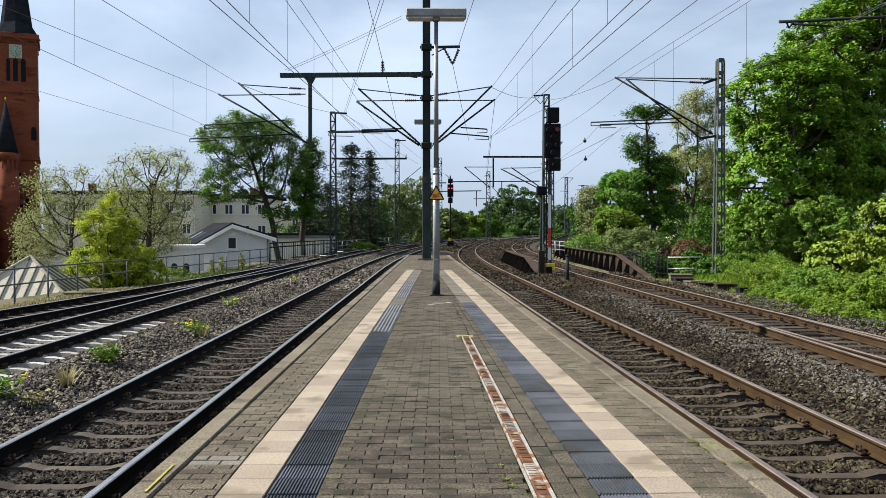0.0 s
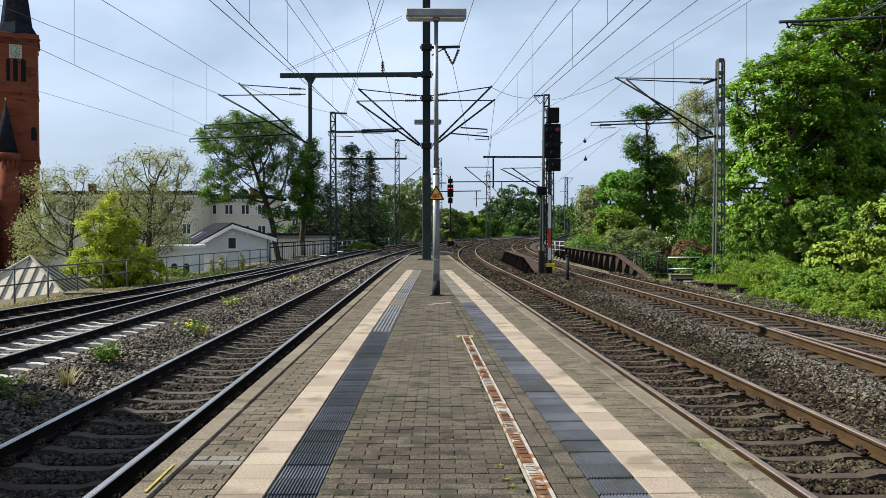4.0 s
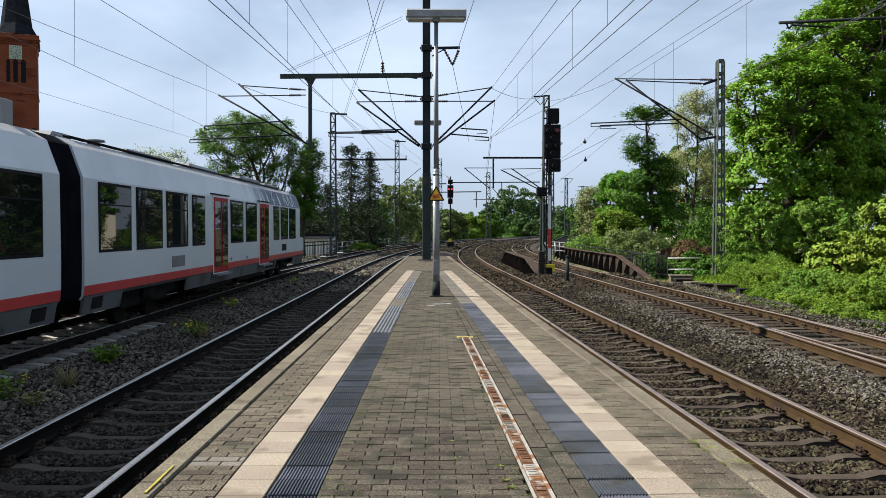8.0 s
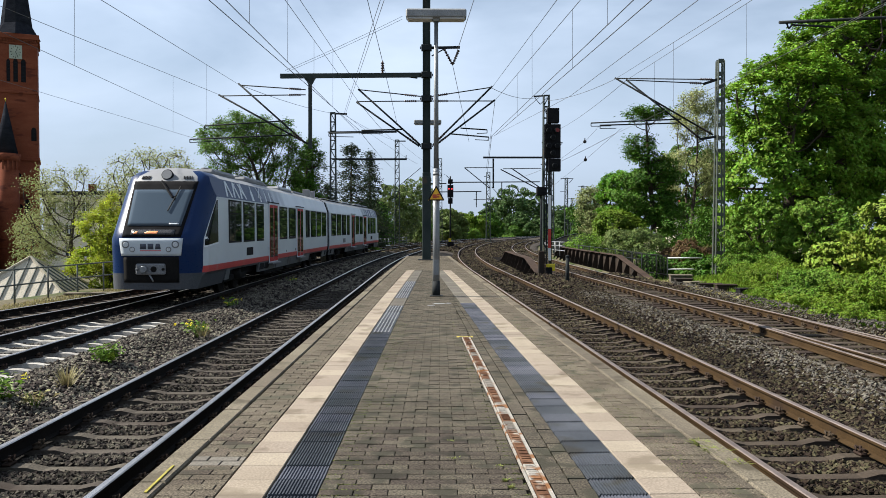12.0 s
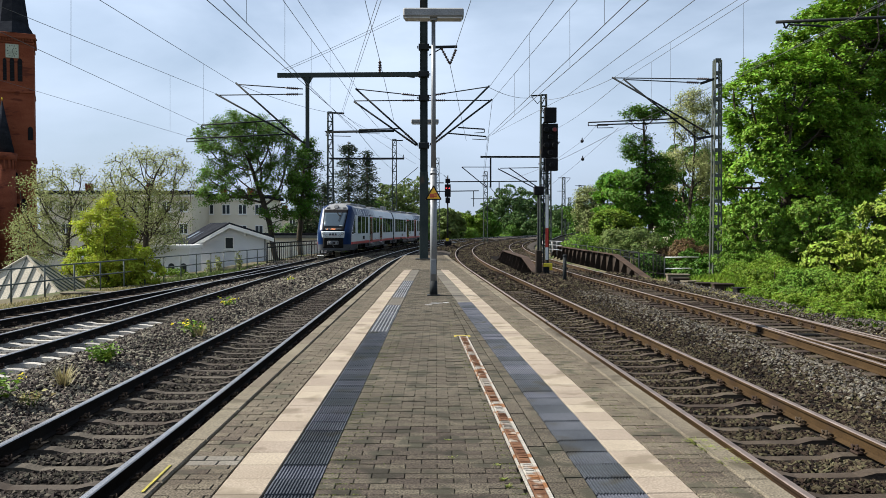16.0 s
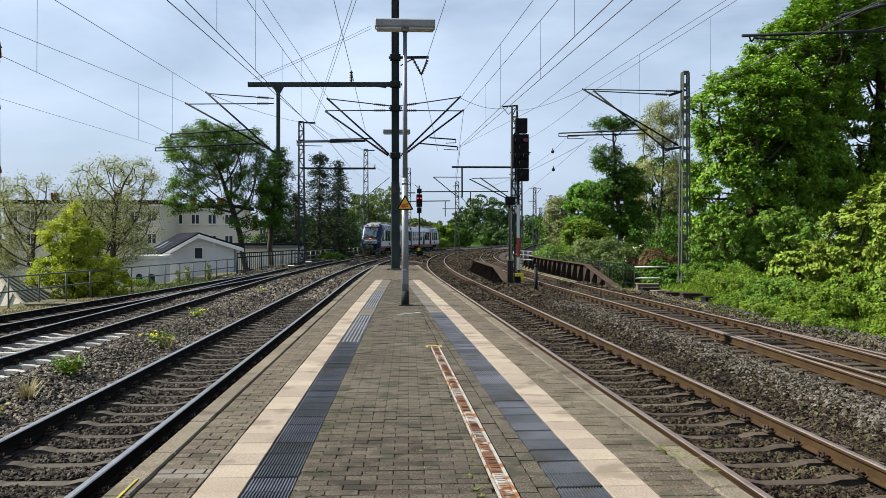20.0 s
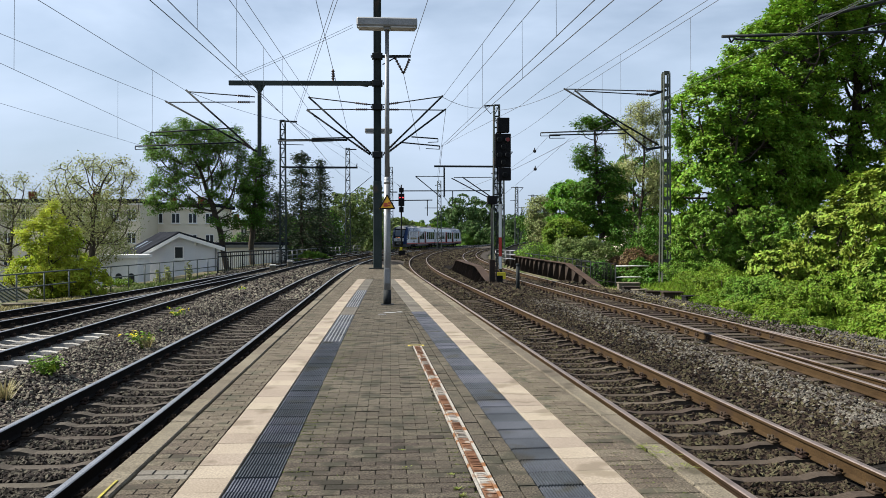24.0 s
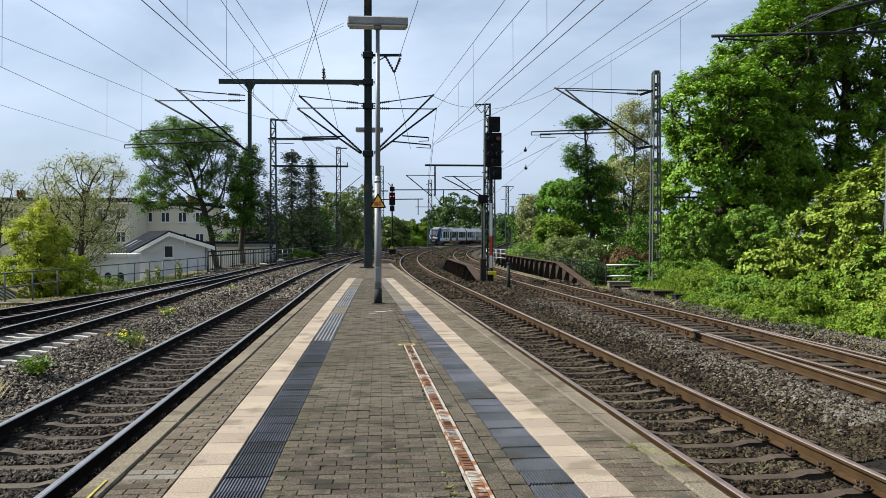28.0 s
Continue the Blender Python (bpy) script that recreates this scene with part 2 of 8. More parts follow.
def tube(bm, p, q, r1, r2=None, n=10, mi=0):
    m, ln = aligned(p, q)
    r = bmesh.ops.create_cone(bm, cap_ends=True, segments=n, radius1=r1, radius2=r1 if r2 is None else r2, depth=ln, matrix=m)
    for f in {f for v in r["verts"] for f in v.link_faces}:
        f.material_index = mi
        f.smooth = len(f.verts) == 4
    return r["verts"]


def prism(bm, outline, y0, y1, plane="xz", mi=0):
    """A flat outline of (a, b) pairs drawn out along the third axis."""
    def at3(a, b, c):
        return {"xz": (a, c, b), "yz": (c, a, b), "xy": (a, b, c)}[plane]
    lo = [bm.verts.new(at3(a, b, y0)) for a, b in outline]
    hi = [bm.verts.new(at3(a, b, y1)) for a, b in outline]
    fs = [bm.faces.new(lo), bm.faces.new(hi[::-1])]
    n = len(outline)
    for i in range(n):
        fs.append(bm.faces.new((lo[i], hi[i], hi[(i + 1) % n], lo[(i + 1) % n])))
    for f in fs:
        f.material_index = mi
    bmesh.ops.recalc_face_normals(bm, faces=fs)
    return fs


def grid_mesh(name, verts, faces, mats, smooth=False, index=None):
    """A mesh out of numpy arrays: n x 3 corners, k x 3 or k x 4 faces."""
    me = bpy.data.meshes.new(name)
    verts, faces = np.asarray(verts, dtype=np.float32), np.asarray(faces, dtype=np.int32)
    k, w = faces.shape
    me.vertices.add(len(verts))
    me.vertices.foreach_set("co", verts.ravel())
    me.loops.add(k * w)
    me.loops.foreach_set("vertex_index", faces.ravel())
    me.polygons.add(k)
    me.polygons.foreach_set("loop_start", np.arange(0, k * w, w, dtype=np.int32))
    me.polygons.foreach_set("loop_total", np.full(k, w, dtype=np.int32))
    me.polygons.foreach_set("use_smooth", np.full(k, smooth, dtype=bool))
    for x in (mats if isinstance(mats, (list, tuple)) else (mats,)):
        me.materials.append(x)
    if index is not None:
        me.polygons.foreach_set("material_index", np.asarray(index, dtype=np.int32))
    me.update(calc_edges=True)
    return me
# ---------------------------------------------------------------- lines of the tracks
RAIL_Z = -0.57
SLEEPER_TOP = RAIL_Z - 0.175


def line_l1(y):
    return -3.55 + max(0.0, y - 39.0) ** 2 / 1000 + max(0.0, y - 105) ** 2 / 3000


def line_l2(y):
    return -8.0 + max(0.0, y - 36.0) ** 2 / 1050 + max(0.0, y - 105) ** 2 / 3000


def line_l3(y):
    return line_l2(y) - 2.75 * (max(0.0, 52.0 - y) / 32.0) ** 1.25


def bend(y, start, reach=150.0, radius=850.0):
    """Sideways way of a curve that begins at start and runs straight on past reach."""
    u = max(0.0, min(y, reach) - start)
    return u * u / radius + max(0.0, y - reach) * 2 * u / radius


def line_r1(y):
    return 4.0 - 0.0325 * y + bend(y, 40.0)


def line_r2(y):
    return 8.62 - 0.0325 * y + bend(y, 34.0)


def line_r3(y):
    return line_r2(y) - 0.36 * (max(0.0, 21.0 - y) / 9.0) ** 1.3


def heading(line, y):
    return math.atan2(line(y + 0.5) - line(y - 0.5), 1.0)


def ground_height(x, y):
    """The bank of the railway: level on top, falling to the street on one side, a low verge on the other."""
    left = min(line_l3(y), line_l2(y)) - 2.4 if y < 260 else 40
    right = line_r2(y) + 2.3 if y < 260 else 75
    n = noise.noise((x * 0.15, y * 0.15, 0)) * 0.12
    if x < left:
        d = left - x
        return -0.98 - 3.4 * (min(1, max(0, d - 3.5) / 9.0) ** 1.2) + n * min(1, d)
    if x > right:
        d = x - right
        dip = 1.5 * min(1, max(0, d - 0.6) / 2.5) * min(1, max(0, y - 36) / 6)
        return -0.98 + 0.55 * min(1, d / 5.0) - dip + n * min(1, d)
    return -2.2 if 40 < y < 80 and x > right - 2.5 else -1.25


def build_ground():
    xs = np.concatenate([[-3000, -900, -300, -120], np.arange(-70, 70.1, 1.25), [120, 300, 900, 3000]])
    ys = np.concatenate([[-900, -120, -40], np.arange(-20, 130, 1.5), np.arange(130, 300, 6), [360, 600, 1200, 3200]])
    v = [(x, y, ground_height(x, y)) for y in ys for x in xs]
    w = len(xs)
    f = [(j * w + i, j * w + i + 1, (j + 1) * w + i + 1, (j + 1) * w + i) for j in range(len(ys) - 1) for i in range(w - 1)]
    ob = new("ground", grid_mesh("ground", v, f, M_GROUND, True))
    tagged(ob, "grassy railway bank and verge reaching the horizon", "ground", kind="structure")


def bed_height(x, y):
    """Top of the ballast: low between the rails, heaped between the tracks, away from the bridge girders."""
    z = SLEEPER_TOP - 0.048 + noise.noise((x * 1.7, y * 1.7, 3)) * 0.025
    between = min(abs(x - line_l1(y)), abs(x - line_l2(y)), abs(x - line_r1(y)), abs(x - line_r2(y)), abs(x - line_l3(y)) if y < 45 else 9)
    if between > 1.45:
        z += min(0.15, (between - 1.45) * 0.25)
    if y < 20.5 and abs(x - line_l2(y)) < 1.25:
        z -= 0.045
    if 39.0 < y < 62:
        z -= 0.34 * max(0.0, 1 - max(0.0, abs(x - 5.2) - 0.45) / 0.5) * min(1, (y - 39) / 1.5)
    if 41.0 < y < 79:
        z -= 0.9 * min(1, max(0.0, x - line_r2(y) - 1.35) / 0.5)
    return z


def build_bed():
    """The broad ballast bed under all the tracks."""
    ys = np.concatenate([np.arange(-8, 40, 0.25), np.arange(40, 120, 0.8), np.arange(120, 262, 2.5)])
    cols = 110
    v = []
    for y in ys:
        a, b = line_l3(y) - 2.3, line_r2(y) + (3.4 if 41 < y < 79 else 2.2)
        for i in range(cols):
            x = a + (b - a) * i / (cols - 1)
            edge = min(i, cols - 1 - i)
            z = bed_height(x, y)
            if edge < 4:
                z -= (4 - edge) * 0.075
            v.append((x, y, z))
    f = [(j * cols + i, j * cols + i + 1, (j + 1) * cols + i + 1, (j + 1) * cols + i) for j in range(len(ys) - 1) for i in range(cols - 1)]
    # The far part drops that painted gap shade, so it is paler.
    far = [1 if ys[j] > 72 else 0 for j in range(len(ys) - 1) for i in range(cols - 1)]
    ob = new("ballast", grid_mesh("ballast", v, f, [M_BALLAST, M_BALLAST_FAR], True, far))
    tagged(ob, "grey-brown crushed stone ballast bed under the tracks", "ballast", kind="structure")
    return ob


def rail_mesh(name, line, side, y0, y1, dark):
    """A flat-bottomed rail: foot, web and head, with a bright running face."""
    prof = [(-0.0625, 0), (0.0625, 0), (0.0625, 0.012), (0.012, 0.03), (0.0085, 0.12), (0.034, 0.132), (0.035, 0.160), (0.027, 0.170),
            (-0.027, 0.170), (-0.035, 0.160), (-0.034, 0.132), (-0.0085, 0.12), (-0.012, 0.03), (-0.0625, 0.012)]
    n = len(prof)
    v, f, mi = [], [], []
    steps = np.arange(y0, y1, 1.5 if y1 < 200 else 2.5)
    for k, y in enumerate(steps):
        h = heading(line, y)
        for a, z in prof:
            off = side * 0.7525 + a
            v.append((line(y) + off * math.cos(h), y - off * math.sin(h), RAIL_Z - 0.170 + z))
        if k:
            for i in range(n):
                f.append(((k - 1) * n + i, (k - 1) * n + (i + 1) % n, k * n + (i + 1) % n, k * n + i))
                mi.append(1 if i in (6, 7, 8) else 0)
    return grid_mesh(name, v, f, [M_RAIL_SHADED if dark else M_RAIL_RUST, M_RAIL_TOP if dark else M_RAIL_TOP_R], False, mi)


def sleeper_mesh(mat, wood=False):
    bm = bmesh.new()
    if wood:
        box(bm, -1.3, 1.3, -0.13, 0.13, -0.16, 0.0, 0.012)
    else:
        outline = [(-1.3, -0.2), (1.3, -0.2), (1.3, -0.03), (1.12, 0.0), (0.45, 0.0), (0.3, -0.035), (-0.3, -0.035), (-0.45, 0.0), (-1.12, 0.0), (-1.3, -0.03)]
        lo = [bm.verts.new((x, -0.14 if z < -0.1 else -0.075, z)) for x, z in outline]
        hi = [bm.verts.new((x, 0.14 if z < -0.1 else 0.075, z)) for x, z in outline]
        bm.faces.new(lo)
        bm.faces.new(hi[::-1])
        for i in range(len(outline)):
            j = (i + 1) % len(outline)
            bm.faces.new((lo[j], lo[i], hi[i], hi[j]))
        bmesh.ops.recalc_face_normals(bm, faces=bm.faces[:])
    return data_of(bm, "sleeper", mat)


def clip_mesh():
    bm = bmesh.new()
    for s in (-1, 1):
        for t in (-1, 1):
            x = s * 0.7525 + t * 0.105
            box(bm, x - 0.04, x + 0.04, -0.065, 0.065, 0.0, 0.022, 0.008)
            tube(bm, (x, 0, 0.02), (x, 0, 0.062), 0.016, 0.014, n=6)
            for q in (-1, 1):
                tube(bm, (x + t * 0.03, q * 0.015, 0.028), (x + t * 0.02, q * 0.06, 0.05), 0.010, n=5)
                tube(bm, (x + t * 0.02, q * 0.06, 0.05), (x - t * 0.045, q * 0.05, 0.030), 0.010, n=5)
    return data_of(bm, "fastening", M_CLIP)


def build_track(label, line, y0, y1, dark, mesh_for, spacing=0.6, wood=False, phase=0.0):
    t = base("railway_track", label, "railway track", group="railway tracks", kind="structure")
    for side in (-1, 1):
        ob = new("rail", rail_mesh("rail", line, side, y0, y1, dark))
        ob.parent = t
    y, k = y0 + 0.3 + phase, 0
    clip = CLIP
    while y < y1 and k < 295:
        h = heading(line, y)
        m = pose(line(y), y, SLEEPER_TOP, 0, 0, -math.degrees(h))
        share("sleeper", mesh_for(y), t, m @ pose(0, 0, random.uniform(-0.008, 0.006), 0, 0, random.uniform(-0.5, 0.5)))
        if -1 < y < 42:
            share("rail_fastening", clip, t, m @ Matrix.Diagonal((1.0, 1.25 if wood else 1.15, 1.9 if wood else 1.5, 1.0)))
        y += spacing
        k += 1
    return t


build_ground()
BED = build_bed()
S_OLD, S_BROWN, S_NEW, S_WOOD, CLIP = sleeper_mesh(M_SLEEPER), sleeper_mesh(M_SLEEPER_BROWN), sleeper_mesh(M_SLEEPER_NEW), sleeper_mesh(M_SLEEPER_WOOD, True), clip_mesh()
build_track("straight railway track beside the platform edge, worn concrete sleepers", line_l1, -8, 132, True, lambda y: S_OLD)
build_track("railway track with pale new concrete sleepers and dark shade-toned rails", line_l2, -8, 165, True, lambda y: S_NEW if y < 20.5 else S_OLD)
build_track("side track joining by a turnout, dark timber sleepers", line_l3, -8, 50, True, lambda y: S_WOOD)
build_track("curving railway track with rust-brown rails beside the platform", line_r1, -8, 165, False, lambda y: S_BROWN, phase=0.25)
build_track("rust-brown railway track on timber sleepers beside the verge", line_r2, -8, 165, False, lambda y: S_WOOD, wood=True)
t = base("railway_track", "diverging rails of a turnout beside the side track", "railway track", group="railway tracks", kind="structure")
for side in (-1, 1):
    ob = new("rail", rail_mesh("rail", line_r3, side, -8, 20.4 if side > 0 else 21.4, False))
    ob.parent = t
for line, label in ((line_l2, "far double track in the long curve"), (line_r1, "far curving track beyond the bridge")):
    t = base("railway_track", label, "railway track", group="railway tracks", kind="structure")
    for side in (-1, 1):
        ob = new("rail", rail_mesh("rail", line, side, 165, 262, True))
        ob.parent = t


# ---------------------------------------------------------------- platform
PLAT_END = 46.0


def plat_left(y):
    return -1.86 + (max(0.0, y) / 48.0) ** 2 * 0.26


def plat_right(y):
    return line_r1(y) - 1.70


def strip_left(y):
    """The outer edge of the pale strip."""
    return -1.31 + (max(0.0, y) / 48.0) ** 2 * 0.62


def strip_right(y):
    return plat_right(y) - 0.57 - (max(0.0, y) / 48.0) ** 2 * 0.38


def build_platform():
    ys = np.arange(-6, PLAT_END + 0.01, 1.0)
    v, f = [], []
    for k, y in enumerate(ys):
        a, b = plat_left(y), plat_right(y)
        v += [(a + 0.06, y, -1.05), (a + 0.06, y, -0.10), (a + 0.10, y, -0.022), (b - 0.10, y, -0.022), (b - 0.06, y, -0.10), (b - 0.06, y, -1.05)]
        if k:
            f += [((k - 1) * 6 + i, (k - 1) * 6 + i + 1, k * 6 + i + 1, k * 6 + i) for i in range(5)]
    n = len(ys) - 1
    f += [(n * 6, n * 6 + 1, n * 6 + 4, n * 6 + 5), (n * 6 + 1, n * 6 + 2, n * 6 + 3, n * 6 + 4)]
    ob = new("platform", grid_mesh("platform", v, f, M_JOINT))
    return tagged(ob, "long narrow station platform paved with weathered grey bricks", "platform", kind="structure")


PLATFORM = build_platform()
# ---------------------------------------------------------------- overhead line
MAST_Y = 40.0


def wire_between(name, ends, r=0.011, label="", sag=0.0, category="overhead wire", onward=0.0):
    """One taut wire along the given points."""
    bm = bmesh.new()
    if onward:
        a, b = Vector(ends[0]), Vector(ends[1])
        ends = (a + (a - b) * onward,) + tuple(ends)
    pts = [Vector(ends[0])]
    for p, q in zip(ends, ends[1:]):
        p, q = Vector(p), Vector(q)
        n = 8 if sag else 1
        pts += [p.lerp(q, i / n) - Vector((0, 0, sag * 4 * (i / n) * (1 - i / n))) for i in range(1, n + 1)]
    rings = []
    for k, p in enumerate(pts):
        d = (pts[min(k + 1, len(pts) - 1)] - pts[max(k - 1, 0)]).normalized()
        a = d.orthogonal().normalized() if abs(d.z) > 0.9 else d.cross(Vector((0, 0, 1))).normalized()
        b = d.cross(a)
        rings.append([bm.verts.new(p + (a * math.cos(u) + b * math.sin(u)) * r) for u in (0, 1.257, 2.513, 3.77, 5.027)])
    for lo, hi in zip(rings, rings[1:]):
        for i in range(5):
            bm.faces.new((lo[i], lo[(i + 1) % 5], hi[(i + 1) % 5], hi[i]))
    return tagged(part(name, bm, M_WIRE), label or "thin dark overhead wire above the railway", category, "overhead wires")


def insulator(bm, p, q, r=0.075, sheds=6):
    p, q = Vector(p), Vector(q)
    tube(bm, p, q, r * 0.45, n=8)
    for i in range(sheds):
        a, b = p.lerp(q, (i + 0.15) / sheds), p.lerp(q, (i + 0.7) / sheds)
        tube(bm, a, b, r, r * 0.5, n=10)


def cantilever(owner, root_top, root_low, tip_top, tip_low, reg, steady, r=0.045):
    """A swinging bracket: tie tube, inclined tube, registration tube with its steady arm, and the insulators at the mast."""
    root_top, root_low, tip_top = Vector(root_top), Vector(root_low), Vector(tip_top)
    bm = bmesh.new()
    tube(bm, root_top, tip_top, r * 0.6, n=8)
    part("tie_tube", bm, M_STEEL_DARK, owner)
    bm = bmesh.new()
    tube(bm, root_low, Vector(tip_low), r, n=8)
    part("bracket_tube", bm, M_STEEL_DARK, owner)
    bm = bmesh.new()
    tube(bm, reg[0], reg[1], r * 0.75, n=8)
    part("registration_tube", bm, M_STEEL_DARK, owner)
    bm = bmesh.new()
    e = Vector(reg[1])
    drop = e + Vector((0, 0, -0.16))
    tube(bm, e, drop, r * 0.5, n=6)
    tube(bm, drop, drop.lerp(Vector(steady), 0.75), r * 0.4, n=6)
    part("steady_arm", bm, M_STEEL_DARK, owner)
    for a, b in ((root_top, tip_top), (root_low, Vector(tip_low))):
        d = (b - a).normalized()
        bm = bmesh.new()
        insulator(bm, a + d * 0.25, a + d * 0.85)
        part("insulator", bm, M_INSUL, owner)


def lattice_mast(label, x, y, z0, z1, w=0.42, taper=0.25, mat=None, battens=False):
    """Four corner angles with zigzag lacing."""
    mat = mat or M_STEEL_GREEN
    t = base("catenary_mast", label, "catenary mast", pose(x, y, z0), "catenary masts")
    h = z1 - z0
    half, top = w / 2, w / 2 * (1 - taper)
    for sx in (-1, 1):
        for sy in (-1, 1):
            bm = bmesh.new()
            bar(bm, (sx * half, sy * half, 0), (sx * top, sy * top, h), 0.07)
            part("corner_post", bm, mat, t)
    n = max(6, int(h / (0.62 if battens else 0.8)))

    def lace(p, q, wide):
        bm = bmesh.new()
        bar(bm, p, q, 0.012, wide)
        part("batten" if battens else "lacing_bar", bm, mat, t)

    for i in range(n):
        za, zb = h * i / n, h * (i + 1) / n
        ra, rb = half + (top - half) * i / n, half + (top - half) * (i + 1) / n
        s = 1 if i % 2 else -1
        for q in (-1, 1):
            if not battens:
                lace((s * ra, q * ra, za), (-s * rb, q * rb, zb), 0.05)
                lace((q * ra, s * ra, za), (q * rb, -s * rb, zb), 0.05)
            lace((-rb, q * rb, zb), (rb, q * rb, zb), 0.16 if battens else 0.06)
    bm = bmesh.new()
    box(bm, -half - 0.15, half + 0.15, -half - 0.15, half + 0.15, -0.5, 0.12, 0.02)
    part("footing", bm, M_KERB, t, "concrete footing")
    return t


def arm(owner, p, q, w=0.12, name="cross_arm"):
    bm = bmesh.new()
    o = owner.matrix_basis.translation
    bar(bm, Vector(p) - o, Vector(q) - o, w)
    return part(name, bm, M_STEEL_DARK, owner)


def shifted(o, *points):
    return [tuple(Vector(p) - Vector(o)) for p in points]


# main mast on the platform
mx, mz1 = -0.422, 14.5
mast = base("catenary_mast", "tall dark green steel mast on the platform end", "catenary mast", pose(mx, MAST_Y, 0), "catenary masts")
O = (mx, MAST_Y, 0)
bm = bmesh.new()
prism(bm, [(-0.19, -0.14), (-0.15, -0.14), (-0.15, -0.012), (0.15, -0.012), (0.15, -0.14), (0.19, -0.14), (0.19, 0.14), (0.15, 0.14), (0.15, 0.012), (-0.15, 0.012), (-0.15, 0.14), (-0.19, 0.14)], 0.0, mz1, "xy")
part("post", bm, M_STEEL_GREEN, mast)
bm = bmesh.new()
box(bm, -0.215, 0.215, -0.18, 0.18, 0.0, 4.15, 0.02)
box(bm, -0.205, 0.205, -0.165, 0.165, 4.13, 4.35, 0.02)
part("lower_sleeve", bm, M_STEEL_GREEN, mast, "wider sheet steel lower casing")
bm = bmesh.new()
box(bm, -0.42, 0.42, -0.36, 0.36, -0.02, 0.05, 0.01)
part("base_plate", bm, M_STEEL_DARK, mast)
for z in (10.515, 9.179, 8.008, 5.66):
    bm = bmesh.new()
    box(bm, -0.26, 0.26, -0.19, 0.19, z - 0.14, z + 0.14, 0.015)
    for s in (-1, 1):
        tube(bm, (s * 0.3, -0.22, z), (s * 0.3, 0.22, z), 0.03, n=6)
    part("collar", bm, M_STEEL_DARK, mast)
bm = bmesh.new()
a, b = shifted(O, (-0.67, 40, 9.178), (-7.659, 40, 9.109))
bar(bm, a, b, 0.16, 0.22)
tube(bm, Vector(a) + Vector((-0.2, 0, -0.1)), Vector(a) + Vector((-1.1, 0, 0.0)), 0.09, 0.06, 8)
part("cross_beam", bm, M_STEEL_GREEN, mast)
bm = bmesh.new()
a, b = shifted(O, (-6.18, 40, 9.112), (-6.195, 40, 5.542))
bar(bm, a, b, 0.17)
part("hanging_post", bm, M_STEEL_GREEN, mast)
bm = bmesh.new()
prism(bm, [(a[0] - 0.34, a[2] + 0.02), (a[0] + 0.34, a[2] + 0.02), (a[0] + 0.09, a[2] - 0.42), (a[0] - 0.09, a[2] - 0.42)], -0.05, 0.05)
part("gusset", bm, M_STEEL_GREEN, mast)
bm = bmesh.new()
a, b = shifted(O, (-2.601, 40, 9.23), (-2.6, 40, 9.842))
insulator(bm, a, b, 0.10, 5)
part("insulator", bm, M_INSUL, mast)
a, b, c, d, e = shifted(O, (-0.165, 40, 10.515), (1.234, 40, 10.546), (0.45, 40, 10.461), (1.178, 40, 10.407), (0.871, 40, 9.682))
bm = bmesh.new()
bar(bm, a, b, 0.10, 0.12)
bar(bm, Vector(a) + Vector((0, 0, -0.4)), Vector(c), 0.05)
part("feeder_arm", bm, M_STEEL_DARK, mast)
for p in (c, d):
    bm = bmesh.new()
    insulator(bm, p, e, 0.08, 6)
    part("insulator", bm, M_INSUL, mast)
for spec in (((-0.671, 40, 7.895), (-0.785, 40, 5.659), (-3.892, 40, 7.862), (-3.892, 40, 7.835), (-1.906, 40, 6.357), (-5.268, 40, 6.298), (-3.645, 40, 6.104)),
             ((-0.671, 40, 8.119), (-0.729, 40, 5.715), (-3.75, 40, 8.448), (-3.806, 40, 8.476), (-1.541, 40, 6.498), (-3.644, 40, 6.439), (-2.243, 40, 6.273)),
             ((-0.194, 40, 7.896), (-0.055, 40, 5.66), (2.92, 40, 7.901), (2.976, 40, 7.957), (0.703, 40, 6.277), (2.67, 40, 6.111), (1.743, 40, 5.998)),
             ((-0.194, 40, 8.119), (-0.111, 40, 5.716), (2.75, 40, 8.571), (2.834, 40, 8.627), (1.265, 40, 6.557), (2.585, 40, 6.475), (1.911, 40, 6.278)),
             ((-6.406, 40, 8.444), (-6.446, 40, 5.821), (-9.643, 40, 8.661), (-9.726, 40, 8.744), (-7.42, 40, 6.909), (-11.415, 40, 6.653), (-10.076, 40, 6.543)),
             ((-6.407, 40, 8.193), (-6.306, 40, 5.766), (-10.623, 40, 8.13), (-10.706, 40, 8.186), (-7.144, 40, 6.212), (-12.146, 40, 5.983), (-10.36, 40, 5.929))):
    s = shifted(O, *spec)
    cantilever(mast, s[0], s[1], s[2], s[3], (s[4], s[5]), s[6])

